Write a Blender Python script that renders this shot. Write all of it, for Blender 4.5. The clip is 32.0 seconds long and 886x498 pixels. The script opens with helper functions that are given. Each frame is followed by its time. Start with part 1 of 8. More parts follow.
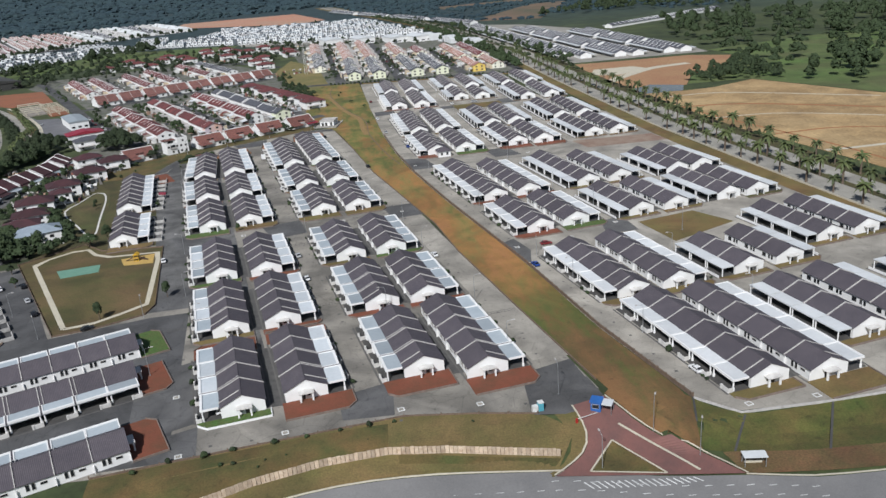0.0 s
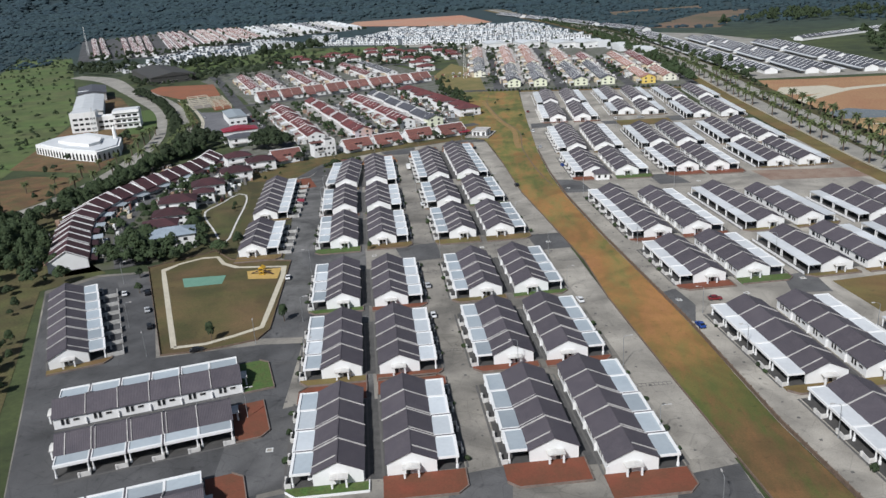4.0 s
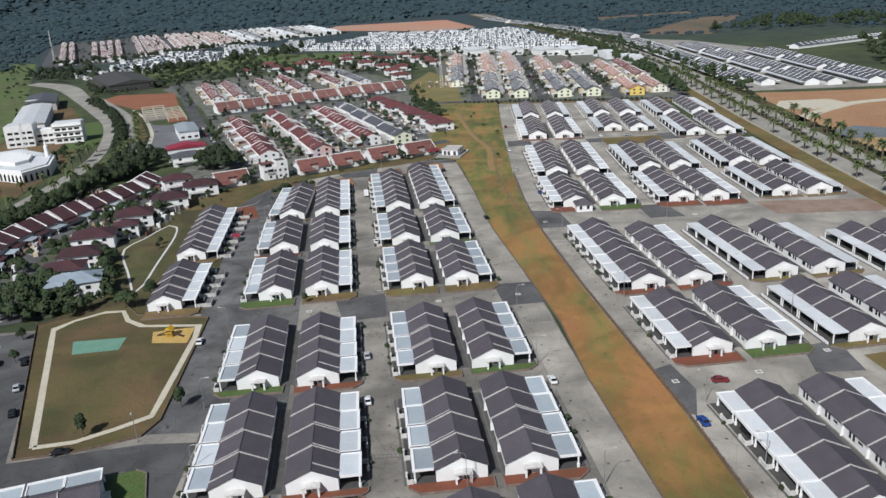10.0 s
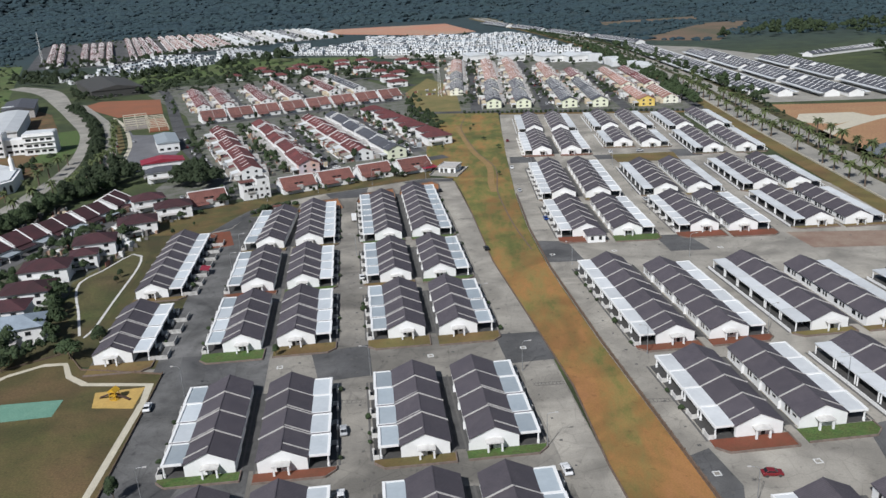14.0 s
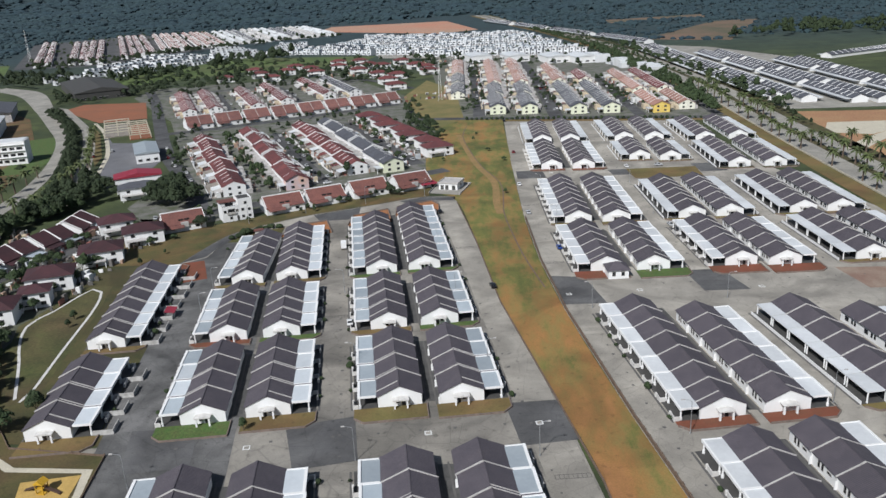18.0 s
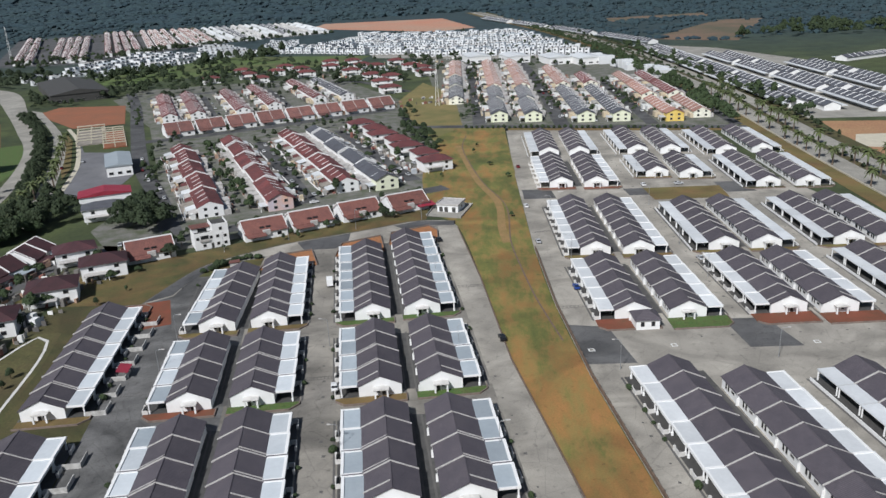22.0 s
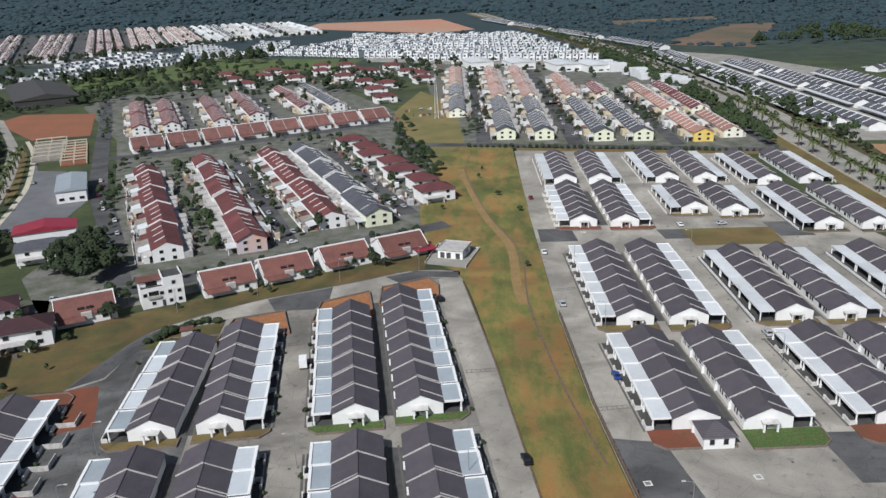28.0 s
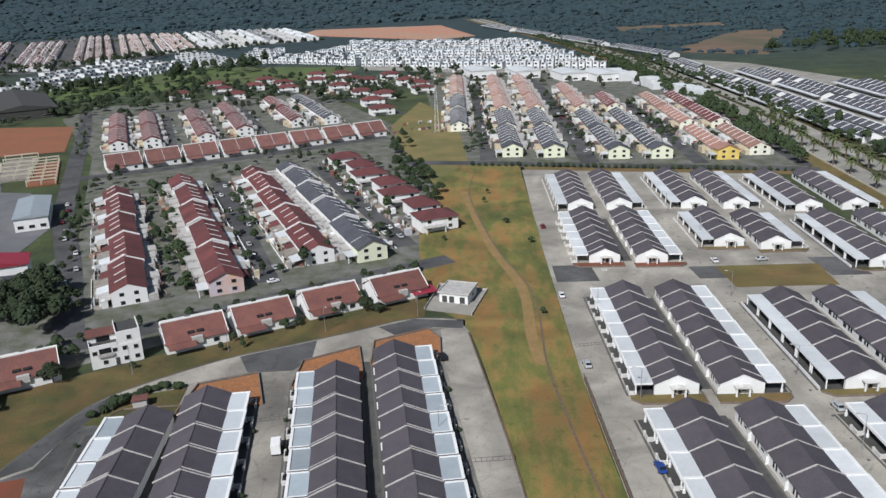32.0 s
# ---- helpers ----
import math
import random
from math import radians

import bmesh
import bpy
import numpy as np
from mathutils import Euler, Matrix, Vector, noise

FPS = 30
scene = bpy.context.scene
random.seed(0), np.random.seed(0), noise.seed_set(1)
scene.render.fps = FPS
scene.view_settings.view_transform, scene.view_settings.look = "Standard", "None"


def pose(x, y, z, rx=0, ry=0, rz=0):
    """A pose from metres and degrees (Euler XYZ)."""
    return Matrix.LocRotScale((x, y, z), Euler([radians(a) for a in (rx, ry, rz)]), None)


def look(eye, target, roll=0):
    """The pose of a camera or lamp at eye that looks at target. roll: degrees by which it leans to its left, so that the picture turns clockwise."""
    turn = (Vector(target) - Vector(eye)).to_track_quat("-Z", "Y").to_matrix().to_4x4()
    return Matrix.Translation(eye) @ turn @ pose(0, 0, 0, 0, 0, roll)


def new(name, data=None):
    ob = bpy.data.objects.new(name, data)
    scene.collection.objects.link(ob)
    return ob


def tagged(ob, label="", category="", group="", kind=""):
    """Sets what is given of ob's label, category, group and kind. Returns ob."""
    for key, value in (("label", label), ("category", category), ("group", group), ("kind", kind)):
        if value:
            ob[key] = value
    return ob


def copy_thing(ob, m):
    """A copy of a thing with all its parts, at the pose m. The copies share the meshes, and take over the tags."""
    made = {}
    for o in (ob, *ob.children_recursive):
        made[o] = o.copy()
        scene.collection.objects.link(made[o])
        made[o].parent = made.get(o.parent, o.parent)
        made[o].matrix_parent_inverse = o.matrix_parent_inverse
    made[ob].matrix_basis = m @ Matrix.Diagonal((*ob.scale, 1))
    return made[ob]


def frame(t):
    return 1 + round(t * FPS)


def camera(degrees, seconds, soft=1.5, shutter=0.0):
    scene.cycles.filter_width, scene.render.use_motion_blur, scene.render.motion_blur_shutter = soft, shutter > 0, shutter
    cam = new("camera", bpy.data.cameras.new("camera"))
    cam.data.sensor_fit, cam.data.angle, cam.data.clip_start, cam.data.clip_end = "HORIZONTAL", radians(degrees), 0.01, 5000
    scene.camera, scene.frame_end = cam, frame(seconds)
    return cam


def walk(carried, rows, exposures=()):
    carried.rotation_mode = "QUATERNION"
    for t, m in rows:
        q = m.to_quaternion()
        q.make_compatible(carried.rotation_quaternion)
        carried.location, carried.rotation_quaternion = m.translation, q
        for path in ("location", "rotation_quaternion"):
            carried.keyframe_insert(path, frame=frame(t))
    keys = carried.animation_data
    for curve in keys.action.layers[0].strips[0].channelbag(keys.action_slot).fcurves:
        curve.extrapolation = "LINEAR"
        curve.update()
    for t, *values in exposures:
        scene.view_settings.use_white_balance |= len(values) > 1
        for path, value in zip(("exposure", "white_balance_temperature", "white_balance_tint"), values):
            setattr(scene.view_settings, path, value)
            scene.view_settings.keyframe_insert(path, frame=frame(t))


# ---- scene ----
# The drone's way: seconds, x, y, z, yaw, pitch, roll
PATH = [
    (0.0, -2.87, 6.13, 100.00, -7.844, -20.311, -4.601),
    (0.5, -2.05, 10.34, 99.90, -5.132, -20.149, -4.327),
    (1.0, -1.24, 14.57, 99.80, -2.514, -19.960, -4.067),
    (1.5, -0.54, 18.81, 99.70, 0.348, -19.759, -3.853),
    (2.0, 0.09, 23.11, 99.61, 2.864, -19.592, -3.710),
    (2.5, 0.82, 27.46, 99.52, 3.506, -19.519, -3.644),
    (3.0, 1.51, 31.83, 99.42, 3.544, -19.491, -3.661),
    (3.5, 2.17, 36.21, 99.33, 3.577, -19.438, -3.717),
    (5.5, 5.95, 53.49, 98.77, 3.422, -19.285, -3.834),
    (6.0, 7.09, 57.66, 98.58, 3.266, -19.265, -3.802),
    (7.0, 9.42, 65.94, 98.17, 2.949, -19.312, -3.699),
    (8.0, 11.33, 74.53, 97.74, 2.821, -19.304, -3.585),
    (9.0, 12.62, 83.40, 97.38, 2.759, -19.241, -3.482),
    (10.0, 13.33, 92.45, 97.05, 2.721, -19.180, -3.409),
    (11.0, 13.68, 101.54, 96.80, 2.676, -19.136, -3.316),
    (12.0, 13.81, 110.70, 96.62, 2.625, -19.081, -3.211),
    (13.0, 13.85, 119.97, 96.53, 2.628, -19.027, -3.108),
    (14.0, 13.75, 129.31, 96.49, 2.634, -18.980, -3.064),
    (14.5, 13.70, 134.00, 96.50, 2.648, -18.978, -3.053),
    (16.5, 13.37, 153.55, 96.76, 2.686, -19.111, -3.027),
    (17.0, 13.17, 158.39, 96.87, 2.685, -19.171, -3.026),
    (18.0, 12.71, 168.03, 97.12, 2.695, -19.239, -3.021),
    (19.0, 12.07, 177.63, 97.40, 2.618, -19.345, -3.043),
    (20.0, 11.33, 187.31, 97.68, 2.509, -19.430, -3.031),
    (21.0, 10.53, 197.14, 97.97, 2.384, -19.487, -2.931),
    (22.0, 9.72, 207.01, 98.26, 2.282, -19.560, -2.741),
    (23.0, 8.91, 216.85, 98.53, 2.185, -19.630, -2.502),
    (24.0, 8.12, 226.60, 98.75, 2.071, -19.739, -2.304),
    (25.0, 7.42, 236.35, 98.87, 1.977, -19.738, -2.194),
    (25.5, 7.11, 241.20, 98.89, 1.954, -19.729, -2.152),
    (27.5, 6.15, 260.39, 98.44, 1.915, -19.711, -2.126),
    (28.0, 5.97, 265.07, 98.25, 1.915, -19.649, -2.107),
    (29.0, 5.59, 274.40, 97.81, 1.931, -19.528, -2.064),
    (30.0, 5.12, 284.01, 97.39, 1.913, -19.462, -2.076),
    (31.0, 4.67, 293.97, 97.03, 1.885, -19.381, -2.113),
    (32.0, 4.29, 303.99, 96.72, 1.868, -19.272, -2.136),
]


def drone(x, y, z, yaw, pitch, roll):
    a, b = radians(yaw), radians(pitch)
    way = Vector((-math.sin(a) * math.cos(b), math.cos(a) * math.cos(b), math.sin(b)))
    eye = Vector((x, y, z))
    return look(eye, eye + way, roll)


cam = camera(58.15, 32.0)
walk(cam, [(r[0], drone(*r[1:])) for r in PATH])

# ---- light ----
SUN_AZ, SUN_EL = radians(208), radians(44)   # compass angle from +y clockwise, height
world = bpy.data.worlds.new("world")
scene.world = world
world.use_nodes = True
wn = world.node_tree
sky = wn.nodes.new("ShaderNodeTexSky")
sky.sky_type, sky.sun_disc = "NISHITA", False
sky.sun_elevation, sky.sun_rotation = SUN_EL, SUN_AZ
wn.links.new(sky.outputs["Color"], wn.nodes["Background"].inputs["Color"])
wn.nodes["Background"].inputs["Strength"].default_value = 0.06
sun = new("sun", bpy.data.lights.new("sun", "SUN"))
sun.data.energy, sun.data.angle, sun.data.color = 4.85, radians(3.0), (0.975, 0.985, 1.0)
to_sun = Vector((math.sin(SUN_AZ) * math.cos(SUN_EL), math.cos(SUN_AZ) * math.cos(SUN_EL), math.sin(SUN_EL)))
sun.matrix_world = look(to_sun * 300, (0, 0, 0))
scene.view_settings.exposure = 0.0

# ---- materials ----
def material(name, base, rough=0.85, spots=None, mix=0.5, scale=0.3, fine=6.0, bump=0.2, metal=0.0, spread=0.0, world_space=True, wave=None, grit=0.2):
    """Base colour with large stains towards a second colour, fine grain, relief and a change from object to object."""
    m = bpy.data.materials.new(name)
    m.use_nodes = True
    nt = m.node_tree
    N, L = nt.nodes, nt.links
    bs = N["Principled BSDF"]
    bs.inputs["Roughness"].default_value, bs.inputs["Metallic"].default_value = rough, metal
    if world_space:
        pos = N.new("ShaderNodeNewGeometry").outputs["Position"]
    else:
        pos = N.new("ShaderNodeTexCoord").outputs["Object"]
    big = N.new("ShaderNodeTexNoise")
    big.inputs["Scale"].default_value, big.inputs["Detail"].default_value, big.inputs["Roughness"].default_value = scale, 9.0, 0.6
    small = N.new("ShaderNodeTexNoise")
    small.inputs["Scale"].default_value, small.inputs["Detail"].default_value = fine, 3.0
    L.new(pos, big.inputs["Vector"]), L.new(pos, small.inputs["Vector"])
    ramp = N.new("ShaderNodeMapRange")
    ramp.inputs["From Min"].default_value, ramp.inputs["From Max"].default_value = 0.5 - 0.28 * (1.1 - mix), 0.72 - 0.1 * mix
    L.new(big.outputs["Fac"], ramp.inputs["Value"])
    mx = N.new("ShaderNodeMix")
    mx.data_type = "RGBA"
    mx.inputs["A"].default_value = (*base, 1)
    mx.inputs["B"].default_value = (*(spots or [c * 0.75 for c in base]), 1)
    L.new(ramp.outputs["Result"], mx.inputs["Factor"])
    hsv = N.new("ShaderNodeHueSaturation")
    grain = N.new("ShaderNodeMapRange")
    grain.inputs["To Min"].default_value, grain.inputs["To Max"].default_value = 1 - grit * 2, 1 + grit * 2
    L.new(small.outputs["Fac"], grain.inputs["Value"])
    value = grain.outputs["Result"]
    if spread:
        info = N.new("ShaderNodeObjectInfo")
        rnd = N.new("ShaderNodeMapRange")
        rnd.inputs["To Min"].default_value, rnd.inputs["To Max"].default_value = 1 - spread, 1 + spread
        L.new(info.outputs["Random"], rnd.inputs["Value"])
        mul = N.new("ShaderNodeMath")
        mul.operation = "MULTIPLY"
        L.new(value, mul.inputs[0]), L.new(rnd.outputs["Result"], mul.inputs[1])
        value = mul.outputs["Value"]
    L.new(mx.outputs["Result"], hsv.inputs["Color"])
    L.new(value, hsv.inputs["Value"])
    L.new(hsv.outputs["Color"], bs.inputs["Base Color"])
    height = small.outputs["Fac"]
    if wave:   # ribs or courses across one axis, (axis, pitch in metres)
        w = N.new("ShaderNodeTexWave")
        w.bands_direction = wave[0]
        w.inputs["Scale"].default_value = 0.314 / wave[1]
        w.inputs["Distortion"].default_value = 0.0
        tc = N.new("ShaderNodeTexCoord")
        L.new(tc.outputs["Object"], w.inputs["Vector"])
        height = w.outputs["Fac"]
        dark = N.new("ShaderNodeMapRange")
        dark.inputs["To Min"].default_value, dark.inputs["To Max"].default_value = 0.68, 1.12
        L.new(w.outputs["Fac"], dark.inputs["Value"])
        m2 = N.new("ShaderNodeMath")
        m2.operation = "MULTIPLY"
        L.new(value, m2.inputs[0]), L.new(dark.outputs["Result"], m2.inputs[1])
        L.new(m2.outputs["Value"], hsv.inputs["Value"])
    bp = N.new("ShaderNodeBump")
    bp.inputs["Strength"].default_value, bp.inputs["Distance"].default_value = bump, 0.05
    L.new(height, bp.inputs["Height"])
    L.new(bp.outputs["Normal"], bs.inputs["Normal"])
    return m


M_LAND = material("scrub_land", (0.055, 0.07, 0.022), 0.95, (0.028, 0.042, 0.015), 0.7, 0.02, 0.6, 0.6)


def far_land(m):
    """Scrub near by; from a kilometre on, woodland in a blue-green that has distance haze mixed in."""
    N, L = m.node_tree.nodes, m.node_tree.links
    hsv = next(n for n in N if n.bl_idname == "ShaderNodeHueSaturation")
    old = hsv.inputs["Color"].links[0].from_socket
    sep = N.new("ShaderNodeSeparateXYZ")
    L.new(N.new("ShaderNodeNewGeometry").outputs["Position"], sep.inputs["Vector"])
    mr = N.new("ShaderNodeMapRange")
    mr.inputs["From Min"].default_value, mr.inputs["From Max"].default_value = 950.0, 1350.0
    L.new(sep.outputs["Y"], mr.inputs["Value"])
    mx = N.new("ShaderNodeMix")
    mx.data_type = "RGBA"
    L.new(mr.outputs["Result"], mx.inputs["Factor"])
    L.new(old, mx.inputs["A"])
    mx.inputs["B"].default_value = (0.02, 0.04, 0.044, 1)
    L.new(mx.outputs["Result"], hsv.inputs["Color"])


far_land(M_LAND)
M_CONC = material("road_concrete", (0.345, 0.319, 0.275), 0.9, (0.24, 0.222, 0.192), 0.5, 0.09, 3.0, 0.1, grit=0.12)
M_CONC2 = material("stained_concrete", (0.258, 0.238, 0.204), 0.9, (0.165, 0.153, 0.135), 0.55, 0.08, 3.0, 0.1, grit=0.14)
M_ASPH = material("asphalt", (0.08, 0.079, 0.08), 0.9, (0.105, 0.103, 0.101), 0.5, 0.2, 4.0, 0.1)
M_ASPL = material("worn_asphalt", (0.086, 0.085, 0.086), 0.9, (0.06, 0.06, 0.061), 0.5, 0.1, 4.0, 0.1)
M_PAVER = material("red_paving", (0.19, 0.085, 0.072), 0.9, (0.135, 0.07, 0.062), 0.5, 0.2, 4.0, 0.1)
M_GRASS = material("grass", (0.046, 0.051, 0.015), 0.95, (0.074, 0.057, 0.022), 0.55, 0.09, 2.0, 0.5, grit=0.3)
M_DRY = material("dry_grass", (0.125, 0.105, 0.034), 0.95, (0.15, 0.09, 0.036), 0.6, 0.06, 2.5, 0.5, grit=0.15)
M_LAWN = material("lawn", (0.05, 0.11, 0.022), 0.95, (0.075, 0.09, 0.027), 0.4, 0.4, 3.0, 0.5, grit=0.45)
M_SOIL = material("red_soil", (0.185, 0.052, 0.028), 0.95, (0.12, 0.05, 0.026), 0.5, 0.16, 2.5, 0.4, grit=0.14)
M_SAND = material("bare_earth", (0.4, 0.28, 0.14), 0.95, (0.24, 0.15, 0.065), 0.6, 0.018, 0.6, 0.5, grit=0.25)
M_WHITE = material("white_plaster", (0.74, 0.74, 0.735), 0.85, (0.67, 0.665, 0.65), 0.3, 0.3, 4.0, 0.05, grit=0.04)
M_PARAPET = material("parapet_plaster", (0.47, 0.45, 0.43), 0.85, (0.33, 0.315, 0.3), 0.5, 0.8, 5.0, 0.1)
M_ROOF = material("dark_roof_tile", (0.069, 0.06, 0.072), 0.8, (0.09, 0.078, 0.089), 0.5, 0.3, 3.0, 0.5, spread=0.12, wave=("Y", 0.42))
M_PORCH = material("porch_deck_grey", (0.29, 0.33, 0.36), 0.55, (0.35, 0.39, 0.415), 0.5, 0.12, 1.2, 0.03, spread=0.2, grit=0.05)
M_PORCHL = material("porch_deck_pale", (0.46, 0.495, 0.52), 0.55, (0.52, 0.55, 0.57), 0.5, 0.12, 1.2, 0.03, spread=0.12, grit=0.05)
M_PORCHW = material("porch_deck_white", (0.6, 0.615, 0.62), 0.55, (0.5, 0.515, 0.525), 0.5, 0.1, 1.2, 0.03, spread=0.1, grit=0.05)
M_RED = material("red_roof_tile", (0.165, 0.046, 0.043), 0.8, (0.105, 0.035, 0.036), 0.5, 0.25, 3.0, 0.5, spread=0.2, wave=("Y", 0.3))
M_ORANGE = material("faded_orange_tile", (0.34, 0.185, 0.14), 0.8, (0.26, 0.14, 0.115), 0.5, 0.25, 3.0, 0.5, spread=0.15)
M_GREYR = material("blue_grey_tile", (0.085, 0.09, 0.105), 0.75, (0.06, 0.06, 0.07), 0.5, 0.3, 3.0, 0.5, spread=0.1)
M_GLASS = material("dark_glass", (0.02, 0.022, 0.025), 0.15, None, 0.5, 1.0, 3.0, 0.0)
M_DARK = material("dark_shade", (0.06, 0.058, 0.055), 0.8)
M_LEAF = material("leaf", (0.017, 0.032, 0.011), 0.85, (0.03, 0.047, 0.015), 0.5, 0.8, 3.0, 0.2, spread=0.35)
M_PALM = material("palm_leaf", (0.05, 0.075, 0.022), 0.7, (0.08, 0.09, 0.03), 0.5, 0.8, 3.0, 0.2, spread=0.25)
# Crown green shifted towards blue, so that the colour carries the distance haze.
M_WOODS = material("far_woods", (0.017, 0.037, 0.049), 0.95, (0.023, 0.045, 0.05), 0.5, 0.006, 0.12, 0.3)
M_BARK = material("bark", (0.12, 0.09, 0.065), 0.95)
M_STEEL = material("galvanised_steel", (0.42, 0.43, 0.44), 0.45, metal=0.6)
M_COURT = material("green_court", (0.11, 0.235, 0.175), 0.8, (0.14, 0.27, 0.2), 0.5, 0.3, 3.0, 0.05)
M_PATH = material("pale_path", (0.5, 0.46, 0.36), 0.9, (0.42, 0.38, 0.3), 0.5, 0.3, 3.0, 0.1)
M_PAINT = material("road_paint", (0.7, 0.7, 0.68), 0.7)
M_BLVD = material("boulevard_concrete", (0.3, 0.285, 0.25), 0.9, (0.235, 0.222, 0.195), 0.5, 0.1, 3.0, 0.1)
M_STAIN = material("dark_joint", (0.11, 0.105, 0.1), 0.9)


def strip_material():
    """Rough grass: orange earth and straw in the south, olive turf further on, with drifting patches."""
    m = material("strip_grass", (0.205, 0.118, 0.036), 0.95, (0.115, 0.1, 0.026), 0.3, 0.05, 2.5, 0.6, grit=0.14)
    nt = m.node_tree
    N, L = nt.nodes, nt.links
    hsv = next(n for n in N if n.bl_idname == "ShaderNodeHueSaturation")
    pos = N.new("ShaderNodeNewGeometry").outputs["Position"]
    off = N.new("ShaderNodeVectorMath")
    off.operation = "MULTIPLY_ADD"
    off.inputs[1].default_value, off.inputs[2].default_value = (2.2, 0.8, 1.0), (310.0, 40.0, 7.0)
    L.new(pos, off.inputs[0])
    nz = N.new("ShaderNodeTexNoise")
    nz.inputs["Scale"].default_value, nz.inputs["Detail"].default_value, nz.inputs["Roughness"].default_value = 0.042, 10.0, 0.7
    L.new(off.outputs["Vector"], nz.inputs["Vector"])
    sep = N.new("ShaderNodeSeparateXYZ")
    L.new(pos, sep.inputs["Vector"])
    north = N.new("ShaderNodeMapRange")
    north.inputs["From Min"].default_value, north.inputs["From Max"].default_value = 330.0, 500.0
    north.inputs["To Min"].default_value, north.inputs["To Max"].default_value = 0.0, 0.1
    L.new(sep.outputs["Y"], north.inputs["Value"])
    tip = N.new("ShaderNodeMapRange")
    tip.inputs["From Min"].default_value, tip.inputs["From Max"].default_value = 235.0, 170.0
    tip.inputs["To Min"].default_value, tip.inputs["To Max"].default_value = 0.0, 0.12
    L.new(sep.outputs["Y"], tip.inputs["Value"])
    add = N.new("ShaderNodeMath")
    L.new(nz.outputs["Fac"], add.inputs[0]), L.new(north.outputs["Result"], add.inputs[1])
    more = N.new("ShaderNodeMath")
    L.new(add.outputs["Value"], more.inputs[0]), L.new(tip.outputs["Result"], more.inputs[1])
    ramp = N.new("ShaderNodeValToRGB")
    cols = ((0.32, (0.31, 0.145, 0.055)), (0.43, (0.275, 0.136, 0.044)), (0.5, (0.23, 0.13, 0.04)), (0.57, (0.205, 0.142, 0.044)), (0.64, (0.13, 0.125, 0.032)), (0.74, (0.085, 0.1, 0.024)))
    while len(ramp.color_ramp.elements) < len(cols):
        ramp.color_ramp.elements.new(0.5)
    for i, (p, c) in enumerate(cols):
        ramp.color_ramp.elements[i].position = p
        ramp.color_ramp.elements[i].color = (*c, 1)
    L.new(more.outputs["Value"], ramp.inputs["Fac"])
    foot = N.new("ShaderNodeMapRange")
    foot.inputs["From Min"].default_value, foot.inputs["From Max"].default_value = 255.0, 190.0
    L.new(sep.outputs["Y"], foot.inputs["Value"])
    low = N.new("ShaderNodeValToRGB")
    for i, (p, c) in enumerate(((0.36, (0.17, 0.088, 0.035)), (0.5, (0.115, 0.075, 0.027)), (0.62, (0.066, 0.084, 0.018)))):
        if i == 2:
            low.color_ramp.elements.new(p)
        low.color_ramp.elements[i].position, low.color_ramp.elements[i].color = p, (*c, 1)
    green = N.new("ShaderNodeMapRange")
    green.inputs["From Min"].default_value, green.inputs["From Max"].default_value = 168.0, 205.0
    green.inputs["To Min"].default_value, green.inputs["To Max"].default_value = -0.08, 0.12
    L.new(sep.outputs["Y"], green.inputs["Value"])
    turf = N.new("ShaderNodeMath")
    L.new(add.outputs["Value"], turf.inputs[0]), L.new(green.outputs["Result"], turf.inputs[1])
    L.new(turf.outputs["Value"], low.inputs["Fac"])
    mx = N.new("ShaderNodeMix")
    mx.data_type = "RGBA"
    L.new(foot.outputs["Result"], mx.inputs["Factor"])
    L.new(ramp.outputs["Color"], mx.inputs["A"]), L.new(low.outputs["Color"], mx.inputs["B"])
    L.new(mx.outputs["Result"], hsv.inputs["Color"])
    return m


M_STRIP = strip_material()
M_CANOPY = material("weathered_canopy", (0.6, 0.585, 0.56), 0.85, (0.47, 0.455, 0.43), 0.5, 0.7, 5.0, 0.05, grit=0.1)
M_CLAY = material("orange_clay", (0.33, 0.135, 0.052), 0.95, (0.24, 0.11, 0.05), 0.5, 0.25, 1.8, 0.5, grit=0.3)
M_TURF = material("verge_turf", (0.058, 0.066, 0.018), 0.95, (0.13, 0.082, 0.03), 0.5, 0.1, 2.5, 0.5, grit=0.25)
M_STREET = material("old_street", (0.135, 0.132, 0.128), 0.9, (0.074, 0.073, 0.071), 0.6, 0.12, 3.0, 0.1)
M_WILD = material("wild_grass", (0.075, 0.125, 0.03), 0.95, (0.085, 0.095, 0.035), 0.5, 0.02, 0.8, 0.6)


